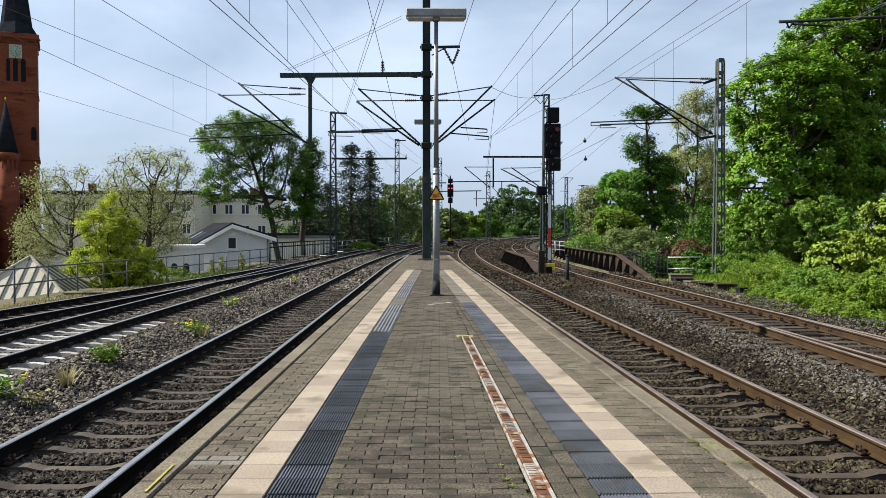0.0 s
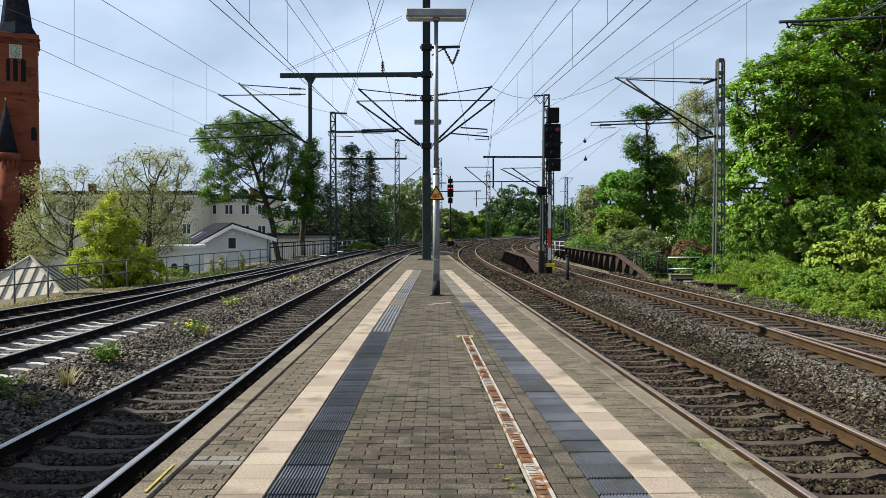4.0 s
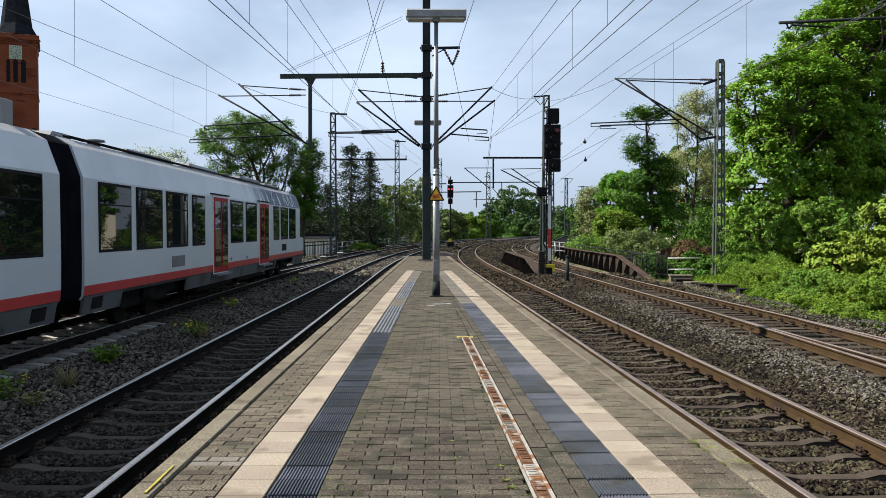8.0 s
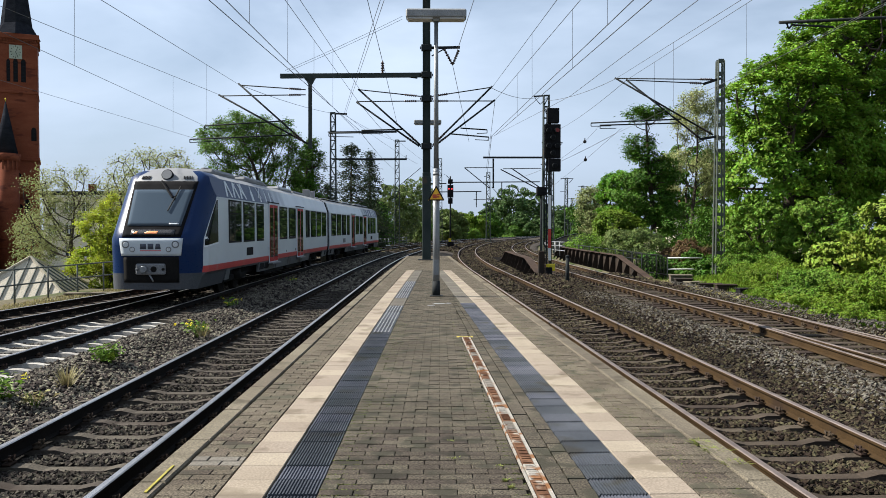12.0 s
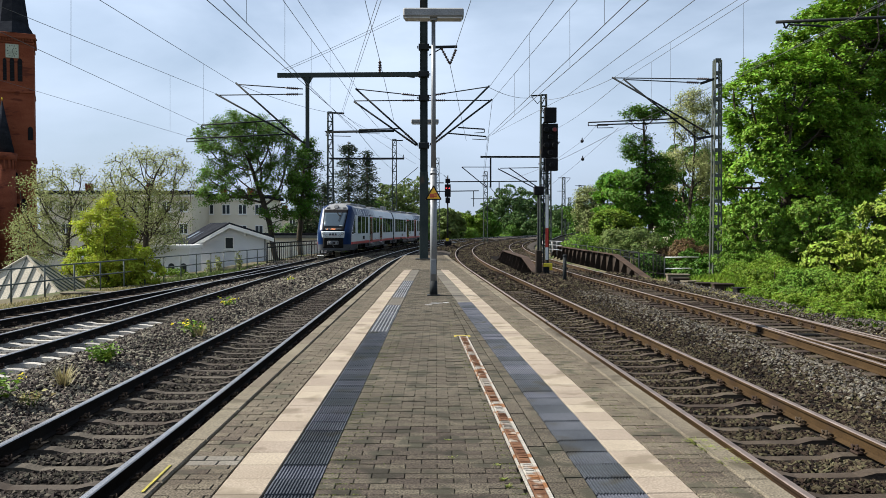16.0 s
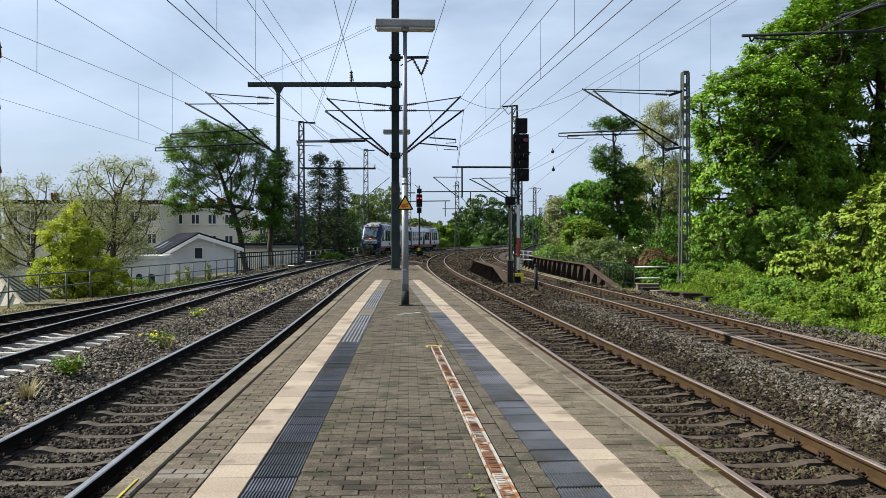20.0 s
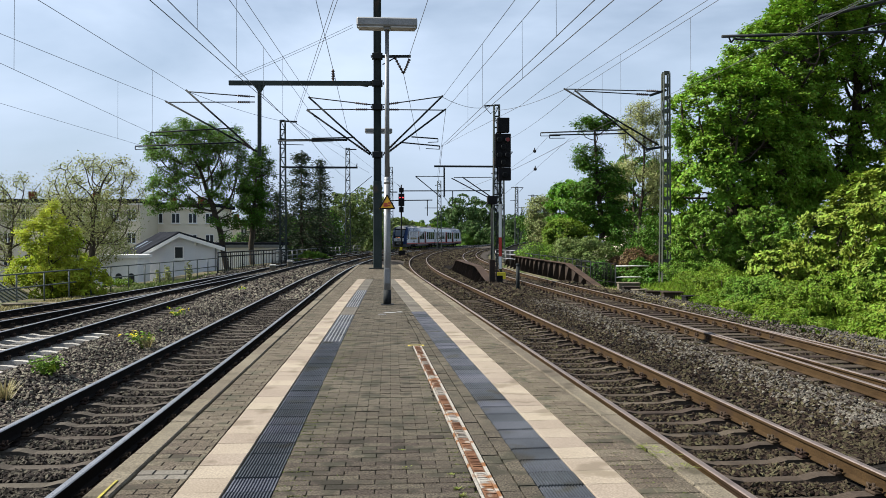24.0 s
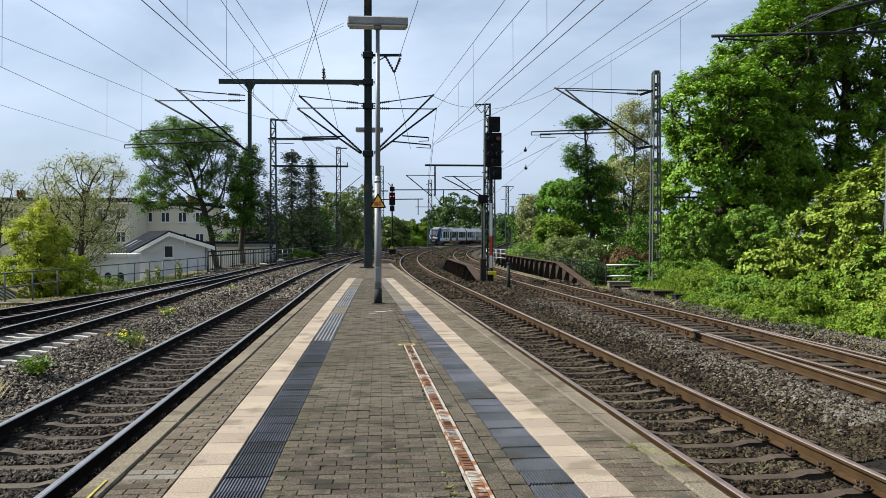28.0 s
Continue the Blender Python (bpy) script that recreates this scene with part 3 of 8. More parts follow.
# lattice mast beside the verge
M_MAST_GREY = surf("mast_weathered_grey_green", (0.060, 0.070, 0.058), (0.095, 0.107, 0.090), 1.5, 0.7, 0.15, 40)
rx = 14.184
rmast = lattice_mast("grey-green lattice mast standing in the verge shrubs", rx, 40.0, -0.9, 9.903, 0.44, 0.35, M_MAST_GREY, True)
OR = (rx, 40.0, -0.9)
for spec in (((14.003, 40, 8.982), (13.859, 40, 6.236), (8.987, 40, 9.028), (8.931, 40, 9.056), (12.242, 40, 7.019), (7.76, 40, 6.817), (9.085, 40, 6.679)),
             ((13.497, 40, 8.785), (13.239, 40, 6.039), (9.607, 40, 8.946), (9.494, 40, 8.973), (12.103, 40, 6.823), (8.212, 40, 6.706), (9.283, 40, 6.567))):
    s = shifted(OR, *spec)
    cantilever(rmast, s[0], s[1], s[2], s[3], (s[4], s[5]), s[6])
for a, b in (((14.2, 40, 9.038), (13.356, 40, 8.757)), ((14.142, 40, 6.18), (13.182, 40, 6.01))):
    arm(rmast, a, b, 0.12, "bracket_root")

# second mast of the line on the street side, and those in the curve
m2 = lattice_mast("dark lattice mast on the street side by the fence", -9.111, 72.0, -1.2, 11.886, 0.55)
for a, b, w in (((-9.275, 72, 11.823), (-7.865, 72, 11.775), 0.14), ((-9.583, 72, 10.164), (-3.279, 72, 10.272), 0.09), ((-9.189, 72, 7.749), (-2.525, 72, 7.755), 0.16),
                ((-6.559, 72, 10.319), (-5.55, 72, 10.37), 0.06), ((-7.484, 72, 4.522), (-5.156, 72, 5.887), 0.06)):
    arm(m2, a, b, w)
m3 = lattice_mast("dark lattice mast farther along the curve", -4.996, 106.0, -1.2, 13.192, 0.65)
for a, b, w in (((-5.202, 106, 13.038), (-3.864, 106, 13.039), 0.14), ((-9.295, 106, 10.587), (-3.792, 106, 10.666), 0.2), ((-4.913, 106, 7.025), (-1.859, 106, 9.554), 0.07), ((-3.867, 106, 10.666), (-3.792, 106, 11.185), 0.1)):
    arm(m3, a, b, w)
m4 = lattice_mast("lattice mast with long bracket arms by the bridge", 8.013, 58.0, -1.0, 11.139, 0.5)
for a, b, w in (((7.125, 58, 11.069), (8.266, 58, 11.152), 0.10), ((3.466, 58, 6.683), (7.751, 58, 6.686), 0.13), ((4.2, 58, 6.602), (4.204, 58, 4.486), 0.11),
                ((2.121, 58, 5.95), (3.918, 58, 4.486), 0.06), ((2.121, 58, 5.95), (4.16, 58, 5.951), 0.05), ((4.895, 58, 5.87), (7.672, 58, 5.913), 0.05),
                ((4.732, 58, 5.83), (7.554, 58, 4.365), 0.07), ((5.507, 58, 5.912), (7.676, 58, 4.447), 0.07), ((7.166, 58, 10.988), (7.575, 58, 10.503), 0.04), ((8.062, 58, 10.99), (7.575, 58, 10.503), 0.04)):
    arm(m4, a, b, w)
m5 = lattice_mast("distant lattice mast beyond the bridge", 8.608, 130.0, -1.2, 10.629, 0.7)
for a, b, w in (((2.287, 130, 8.99), (16.927, 130, 9.089), 0.16), ((10.793, 130, 8.994), (10.797, 130, 6.894), 0.14), ((7.955, 130, 9.905), (8.778, 130, 10.088), 0.1), ((6.221, 130, 6.253), (10.982, 130, 6.255), 0.1), ((9.147, 130, 8.263), (10.798, 130, 6.437), 0.08)):
    arm(m5, a, b, w)
m6 = lattice_mast("distant lattice mast with crossing arms", 0.748, 118.0, -1.2, 11.78, 0.6)
for a, b, w in (((-1.822, 118, 8.139), (1.661, 118, 8.141), 0.15), ((0.749, 118, 6.898), (6.809, 118, 6.984), 0.14), ((6.061, 118, 6.9), (6.064, 118, 4.662), 0.12), ((1.661, 118, 9.3), (2.325, 118, 8.638), 0.08)):
    arm(m6, a, b, w)
for px_x, top_z, yy in ((22.901, 10.343, 140.0), (30.37, 10.286, 165.0), (12.284, 10.715, 85.0), (34.127, 9.041, 200.0)):
    m = lattice_mast("slim distant lattice mast with a forked top", px_x, yy, -1.2, top_z, 0.6)
    arm(m, (px_x - 1.0, yy, top_z - 0.1), (px_x + 1.2, yy, top_z - 0.1), 0.1)
    arm(m, (px_x + 1.1, yy, top_z - 0.2), (px_x + 0.5, yy, top_z - 0.9), 0.07)
    arm(m, (px_x - 1.1, yy, top_z - 2.4), (px_x, yy, top_z - 2.4), 0.08)

# nearer bracket reaching in from beyond the verge
nb = base("line_bracket", "horizontal bracket tube of a mast beyond the shrubs", "line bracket", pose(*(14.705, 22, 7.454)))
ON = (14.705, 22, 7.454)
for name, p, q, r in (("tube", (14.705, 22, 7.454), (9.408, 22, 7.21), 0.045), ("lower_tube", (14.688, 22, 8.436), (12.21, 22, 7.785), 0.05), ("stay", (14.699, 22, 7.792), (12.684, 22, 7.311), 0.03)):
    bm = bmesh.new()
    a, b = shifted(ON, p, q)
    tube(bm, a, b, r, n=8)
    part(name, bm, M_STEEL_DARK, nb)
bm = bmesh.new()
a, b, c, d = shifted(ON, (9.61, 22, 7.195), (9.673, 22, 7.042), (9.765, 22, 7.15), (10.899, 22, 7.091))
tube(bm, a, b, 0.025, n=6)
tube(bm, b, c, 0.025, n=6)
tube(bm, c, d, 0.03, n=6)
part("steady_arm", bm, M_STEEL_DARK, nb)
lattice_mast("lattice mast hidden behind the verge shrubs", ON[0] + 0.3, ON[1], -0.9, 9.5, 0.5, 0.25, M_GALV)

# wires: messenger and contact wire pairs with their droppers
CONTACT_R = 0.0095
PAIRS = [
    ((-9.698, 40, 8.688), (-8.27, 13, 7.037), (-9.717, 40, 5.874), (-8.299, 13, 5.36)),
    ((-10.594, 40, 8.158), (-13.584, 22, 8.335), (-10.613, 40, 5.65), (-13.621, 22, 6.15)),
    ((-3.808, 40, 7.863), (-4.269, 14, 7.859), (-3.812, 40, 6.495), (-4.286, 14, 5.857)),
    ((-3.722, 40, 8.448), (-3.901, 14, 7.88), (-3.728, 40, 6.244), (-3.917, 14, 5.829)),
    ((2.807, 40, 8.543), (3.537, 13, 7.381), (2.81, 40, 6.167), (3.55, 13, 5.602)),
    ((2.976, 40, 7.929), (3.858, 13, 7.042), (2.979, 40, 6.195), (3.87, 13, 5.594)),
    ((8.959, 40, 9), (9.113, 20, 8.204), (8.975, 40, 6.286), (9.138, 20, 6.115)),
    ((9.551, 40, 8.974), (9.394, 20, 8.219), (9.569, 40, 6.006), (9.418, 20, 6.297)),
]
DROPPERS = [(19.4, 33.0), (35.2,), (27.0,), (30.0, 21.2, 17.0), (26.4, 16.2), (31.8, 21.1), (30.5,), (34.9, 24.4)]
for (ma, mb, ca, cb), places in zip(PAIRS, DROPPERS):
    wire_between("messenger_wire", (ma, mb, (mb[0], -25, mb[2])), 0.009)
    wire_between("contact_wire", (ca, cb, (cb[0], -25, cb[2])), CONTACT_R if abs(cb[0]) < 8 else 0.006)
    ma, mb, ca, cb = Vector(ma), Vector(mb), Vector(ca), Vector(cb)
    for y in places:
        u, w = (y - ma.y) / (mb.y - ma.y), (y - ca.y) / (cb.y - ca.y)
        wire_between("dropper", (ma.lerp(mb, u), ca.lerp(cb, w)), 0.005, "thin dropper wire between the overhead wires")
FAR_WIRES = [
    ((-3.808, 40, 7.863), (-4.756, 106, 12.594)), ((-3.812, 40, 6.495), (-5.208, 106, 9.254)), ((2.807, 40, 8.543), (7.329, 58, 10.989)), ((2.81, 40, 6.167), (5.573, 90, 6.083)), ((2.976, 40, 7.929), (8.228, 130, 11)),
    ((-9.698, 40, 8.688), (-7.966, 72, 11.674)), ((-9.717, 40, 5.874), (-9.67, 106, 9.251)), ((8.959, 40, 9), (7.737, 58, 10.746)), ((8.975, 40, 6.286), (8.074, 85, 6.671)), ((9.551, 40, 8.974), (12.844, 85, 11.919)),
    ((-7.966, 72, 11.674), (-2.23, 106, 9.999)), ((-7.966, 72, 11.624), (-4.83, 106, 12.964)), ((-4.756, 106, 12.964), (1.661, 118, 9.3)),
]
for a, b in FAR_WIRES:
    wire_between("overhead_wire", (a, b), 0.013, sag=0.25)
wire_between("feeder_wire", ((-3.062, 36, 11.963), (-2.6, 40, 9.842), (-2.858, 60, 9.496)), 0.014, onward=1.5)
wire_between("feeder_wire", ((1.89, 36, 12.226), (0.871, 40, 9.682), (3.162, 75, 9.645)), 0.014, onward=1.5)
wire_between("feeder_wire", ((-1.819, 30, 10.236), (-8.016, 72, 11.724)), 0.012, onward=0.5)
wire_between("feeder_wire", ((-1.966, 30, 10.236), (-8.167, 72, 11.674)), 0.012, onward=0.5)
wire_between("jumper_wire", ((-1.598, 39.5, 11.936), (-7.42, 40, 9.388)), 0.009, sag=0.05)
wire_between("jumper_wire", ((-1.598, 39.5, 11.799), (-7.30, 40, 9.333)), 0.009, sag=0.05)
wire_between("overhead_wire", ((5.271, 16, 6.152), (5.014, 30, 6.495), (3.749, 58, 7.983)), 0.008, onward=2.0)
for p, q, e in (((8.76, 47, 6.645), (8.212, 40, 6.706), (7.836, 58, 5.71)), ((8.798, 47, 5.59), (9.283, 40, 6.567), (7.841, 58, 4.08))):
    bm = bmesh.new()
    bmesh.ops.create_uvsphere(bm, u_segments=12, v_segments=8, radius=0.10, matrix=Matrix.Translation(p))
    tube(bm, Vector(p) + Vector((0, 0, 0.1)), Vector(p) + Vector((0, 0, 0.2)), 0.03, n=6)
    tagged(part("marker_ball", bm, M_BLACK, None, smooth=True), "small dark ball hung on the overhead wire", "marker ball", "marker balls")
    wire_between("overhead_wire", (q, p, e), 0.008)

# ---------------------------------------------------------------- lamps on the platform
def platform_lamp(x, y, zt, r, with_sign):
    t = base("platform_lamp", "grey platform lamp with a flat luminaire" + (" and yellow warning triangle" if with_sign else ""), "lamp post", pose(x, y, 0), "platform lamps")
    bm = bmesh.new()
    tube(bm, (0, 0, 0), (0, 0, 2.9), r, r * 0.92, 14)
    tube(bm, (0, 0, 2.9), (0, 0, zt - 0.05), r * 0.72, r * 0.55, 14)
    tube(bm, (0, 0, 2.82), (0, 0, 2.98), r * 0.98, r * 0.74, 14)
    part("post", bm, M_GALV, t)
    bm = bmesh.new()
    tube(bm, (0, 0, 0.0), (0, 0, 0.35), r * 1.12, r * 1.05, 14)
    box(bm, -0.15, 0.15, -0.15, 0.15, 0.0, 0.02, 0.004)
    part("foot", bm, M_STEEL_DARK, t)
    bm = bmesh.new()
    box(bm, -0.06, 0.06, -r - 0.008, -r + 0.02, 0.5, 0.85, 0.004)
    part("hatch", bm, M_GALV, t)
    bm = bmesh.new()
    box(bm, -0.70, 0.70, -0.19, 0.19, zt, zt + 0.20, 0.03)
    box(bm, -0.08, 0.08, -0.10, 0.10, zt - 0.06, zt + 0.03, 0.01)
    head = part("luminaire", bm, M_LAMP_BOX, t)
    bm = bmesh.new()
    box(bm, -0.66, -0.08, -0.16, 0.16, zt - 0.035, zt + 0.004, 0.01)
    box(bm, 0.08, 0.66, -0.16, 0.16, zt - 0.035, zt + 0.004, 0.01)
    part("cover", bm, M_LAMP_GLASS, head, "milky lamp cover")
    return t


lx, ly = 0.026, 18.786
lamp = platform_lamp(lx, ly, 6.448, 0.085, True)
platform_lamp(-0.378, 41.3, 6.919, 0.085, False)

# yellow triangle on the lamp post
def warning_sign(parent, z, w):
    y = -0.115
    h = w * 0.90
    for name, k, yy, mat, label in (("plate", 1.0, 0.0, M_YELLOW_SIGN, "yellow triangular plate"), ("border", 1.0, -0.012, M_BLACK, "black rim")):
        bm = bmesh.new()
        tri = [(-w / 2, -h * 0.42), (w / 2, -h * 0.42), (0, h * 0.58)]
        if name == "plate":
            prism(bm, [(a, z + b) for a, b in tri], y, y + 0.012)
        else:
            for i in range(3):
                p, q = tri[i], tri[(i + 1) % 3]
                bar(bm, (p[0] * 0.95, y - 0.004, z + p[1] * 0.95 + 0.003), (q[0] * 0.95, y - 0.004, z + q[1] * 0.95 + 0.003), 0.008, 0.028)
        part(name, bm, mat, parent, label)
    bm = bmesh.new()
    box(bm, -0.085, 0.01, y - 0.008, y - 0.002, z - 0.09, z + 0.0)
    box(bm, -0.015, 0.075, y - 0.009, y - 0.002, z - 0.075, z - 0.04)
    box(bm, 0.02, 0.085, y - 0.007, y - 0.002, z - 0.02, z + 0.015)
    part("pictogram", bm, M_SIGN_RED, parent, "reddish pictogram of plain shapes")
    bm = bmesh.new()
    for dz in (-0.06, 0.06):
        box(bm, -0.10, 0.10, y + 0.01, 0.1, z + dz - 0.015, z + dz + 0.015)
    part("clamp", bm, M_GALV, parent)


M_YELLOW_SIGN = surf("sign_yellow", (0.78, 0.42, 0.02), (0.80, 0.46, 0.03), 5, 0.5, 0.0, 30, fine_amt=0.06, space="object")
M_SIGN_RED = surf("sign_red_print", (0.45, 0.07, 0.03), (0.5, 0.09, 0.04), 5, 0.6, 0.0, 30, space="object")
warning_sign(lamp, 2.374, 0.37)

# ---------------------------------------------------------------- signals
sx, sy = 5.507, 39.004
sig = base("railway_signal", "railway signal with black lamp heads and red-white mast board", "railway signal", pose(sx, sy, -0.8), "railway signals")


def sbox(name, px0, px1, z0, z1, d, mat, parent, label="", y=0.0, bev=0.02):
    bm = bmesh.new()
    box(bm, px0, px1, y - d, y + d, z0, z1, bev)
    return part(name, bm, mat, parent, label)


SZ = 0.8
bm = bmesh.new()
for s in (-1, 1):
    bar(bm, (s * 0.10, 0, 0), (s * 0.08, 0, 7.154 + SZ), 0.06)
part("post", bm, M_STEEL_DARK, sig)
for i in range(22):
    s = 1 if i % 2 else -1
    bm = bmesh.new()
    bar(bm, (s * 0.09, 0, 0.4 + i * 0.3), (-s * 0.09, 0, 0.7 + i * 0.3), 0.02, 0.03)
    part("lacing_bar", bm, M_STEEL_DARK, sig)
k = 39.1 / 1420
cx0 = 5.678 - sx
upper = sbox("upper_box", cx0 - 10 * k, cx0 + 11 * k, 6.662 + SZ, 7.372 + SZ, 0.2, M_BLACK, sig, "small black lamp box", -0.1)
head = sbox("signal_head", cx0 - 14 * k, cx0 + 14 * k, 4.966 + SZ, 6.608 + SZ, 0.12, M_BLACK, sig, "black lamp board", -0.1)
lower = sbox("lower_box", cx0 - 8 * k, cx0 + 14 * k, 4.336 + SZ, 4.939 + SZ, 0.18, M_BLACK, sig, "small black lamp box", -0.1)
for owner, ax, az in ((head, -0.2, 1.35), (head, 0.2, 1.35), (head, 0.0, 1.0), (head, -0.2, 0.6), (head, 0.2, 0.6), (head, 0.0, 0.25), (lower, 0.0, 0.28)):
    zb = (4.966 if owner is head else 4.336) + SZ
    xo = cx0 + ax if owner is head else cx0 + 3 * k
    bm = bmesh.new()
    tube(bm, (xo, -0.22, zb + az), (xo, -0.44, zb + az - 0.02), 0.11, 0.12, 12)
    part("lamp_hood", bm, M_STEEL_DARK, owner)
    bm = bmesh.new()
    tube(bm, (xo, -0.445, zb + az - 0.02), (xo, -0.448, zb + az - 0.02), 0.10, 0.10, 12)
    part("lens", bm, M_SIGNAL_RED if (az == 1.35 and ax > 0) else M_LENS, owner)
for z0, z1, mat, label in ((0.02, 0.626, M_SIGN_WHITE, "white field"), (0.626, 1.562, M_BOARD_RED, "red field"), (1.562, 2.992, M_SIGN_WHITE, "white field"), (2.992, 3.184, M_SIGN_WHITE, "white plate")):
    sbox("mast_board", -0.07 + 0.05, 0.07 + 0.05, z0 + SZ, z1 + SZ - 0.005, 0.015, mat, sig, label, -0.12, 0.004)
sbox("yellow_box", -0.10, 0.30, -0.477 + SZ, -0.146 + SZ, 0.14, M_YELLOW, sig, "yellow cable box", -0.12)
sbox("cable_box", -0.14, 0.16, 0.05, 0.50, 0.16, M_BLACK, sig, "black cable box", -0.12)
sbox("footing", -0.35, 0.35, -0.3, 0.06, 0.3, M_KERB, sig)
bm = bmesh.new()
for i in range(18):
    tube(bm, (-0.16, 0.12, 0.5 + i * 0.33), (0.16, 0.12, 0.5 + i * 0.33), 0.014, n=5)
for s in (-1, 1):
    tube(bm, (s * 0.17, 0.12, 0.1), (s * 0.17, 0.12, 6.6), 0.02, n=6)
part("ladder", bm, M_STEEL_DARK, sig)

ax, ay = 5.031, 38.109
aux = base("marker_post", "thin post with a small black box beside the signal", "marker post", pose(ax, ay, -0.85))
bm = bmesh.new()
tube(bm, (0, 0, 0), (0, 0, 3.431 + 0.85), 0.05, 0.045, 8)
part("post", bm, M_STEEL_DARK, aux)
sbox("box", -8 * k, 8 * k, 3.129 + 0.85, 3.541 + 0.85, 0.16, M_BLACK, aux, "", -0.05)
sbox("cabinet", -0.12, 0.14, 0.0, 1.35, 0.14, M_RUSTY_STEEL, aux, "brown cabinet", -0.05)

dx, dy = 1.739, 91.452
far_sig = base("railway_signal", "distant railway signal showing two red lights", "railway signal", pose(dx, dy, -0.7), "railway signals")
kk = dy / 1420
bm = bmesh.new()
tube(bm, (0, 0, 0), (0, 0, 8.2), 0.09, 0.08, 8)
part("post", bm, M_STEEL_DARK, far_sig)
zc = 1.59 + 0.7
for name, w, a, b in (("upper_box", 4.2, 317, 325), ("signal_head", 5.2, 327, 349), ("lower_box", 4.0, 350, 360)):
    sbox(name, -w * kk, w * kk, zc + (403 - b) * kk, zc + (403 - a) * kk, 0.2, M_BLACK, far_sig, "black lamp box", -0.2)
for s in (-1, 1):
    bm = bmesh.new()
    tube(bm, (s * 2.6 * kk, -0.42, zc + 69 * kk), (s * 2.6 * kk, -0.46, zc + 69 * kk), 0.068, 0.068, 12)
    part("red_lamp", bm, M_LAMP_RED, far_sig, "lit red lamp")
sbox("foot_box", -0.35, 0.4, 0.0, 0.75, 0.3, M_BLACK, far_sig, "dark box at the foot")
sbox("yellow_plate", -0.2, 0.1, 0.75, 1.1, 0.02, M_YELLOW, far_sig, "yellow plate", -0.3, 0.004)

px0, py0 = 5.477, 33.136
post = base("short_post", "short dark steel post in the ballast", "post", pose(px0, py0, -0.85))
bm = bmesh.new()
tube(bm, (0, 0, 0), (0, 0, 1.25), 0.085, 0.075, 10)
part("post", bm, M_STEEL_DARK, post)
bm = bmesh.new()
tube(bm, (0, 0, 1.25), (0, 0, 1.32), 0.10, 0.07, 10)
part("cap", bm, M_STEEL_DARK, post)
# ---------------------------------------------------------------- the railcar
M_BODY = surf("railcar_light_grey_paint", (0.43, 0.475, 0.505), (0.49, 0.535, 0.565), 0.5, 0.38, 0.03, 30, fine_amt=0.04, space="object", spot=(0.45, 0.485, 0.505), spot_at=0.62, spot_scale=0.7)
M_APRON = surf("dark_grey_front_apron", (0.030, 0.034, 0.040), (0.050, 0.055, 0.062), 0.9, 0.6, 0.1, 25, space="object")
M_BLUE = surf("railcar_deep_blue_paint", (0.0012, 0.014, 0.058), (0.0025, 0.020, 0.076), 0.8, 0.34, 0.02, 30, fine_amt=0.05, space="object", spec=0.16)
M_RED = surf("railcar_red_stripe", (0.40, 0.032, 0.034), (0.48, 0.045, 0.044), 0.7, 0.4, 0.03, 30, fine_amt=0.08, space="object", spot=(0.38, 0.11, 0.10), spot_at=0.62, spot_scale=1.0)
M_DOOR_RED = surf("railcar_red_door", (0.29, 0.012, 0.013), (0.34, 0.016, 0.016), 0.7, 0.6, 0.02, 30, fine_amt=0.06, space="object", spec=0.12)
M_SKIRT = surf("railcar_grey_skirt", (0.060, 0.066, 0.072), (0.105, 0.110, 0.114), 0.9, 0.6, 0.1, 25, space="object", spot=(0.05, 0.046, 0.042), spot_at=0.55, spot_scale=1.0)
M_ROOF = surf("railcar_roof_grey", (0.20, 0.205, 0.21), (0.28, 0.285, 0.29), 0.8, 0.6, 0.1, 25, space="object")
M_ROOF_KIT = surf("roof_equipment_grey", (0.10, 0.105, 0.11), (0.16, 0.165, 0.17), 1.2, 0.6, 0.2, 25, space="object")
# Darkened so the shadow beneath the skirts is part of the underframe colour.
M_UNDER = surf("underframe_shadow_black", (0.006, 0.006, 0.006), (0.014, 0.013, 0.012), 1.5, 0.9, 0.2, 25, space="object")
M_BELLOWS = surf("black_rubber_bellows", (0.004, 0.0045, 0.007), (0.008, 0.009, 0.012), 2.0, 0.9, 0.1, 25, space="object", spec=0.1)
M_SHAPE = surf("pale_lettering_shapes", (0.66, 0.69, 0.72), (0.72, 0.74, 0.76), 1.0, 0.4, 0.0, 30, fine_amt=0.05, space="object")
M_WORN_SHAPE = surf("worn_pale_lettering", (0.40, 0.44, 0.48), (0.56, 0.59, 0.62), 1.6, 0.45, 0.0, 9, fine_amt=0.18, space="object", spot=(0.24, 0.29, 0.37), spot_at=0.60, spot_scale=2.4)
M_MARK = surf("dark_grey_mark", (0.035, 0.042, 0.06), (0.05, 0.058, 0.08), 1.0, 0.4, 0.0, 30, fine_amt=0.05, space="object")
M_SHOULDER = surf("railcar_shoulder_livery", (0.54, 0.58, 0.62), (0.61, 0.65, 0.69), 0.8, 0.38, 0.02, 30, fine_amt=0.05, space="object", spec=0.06)


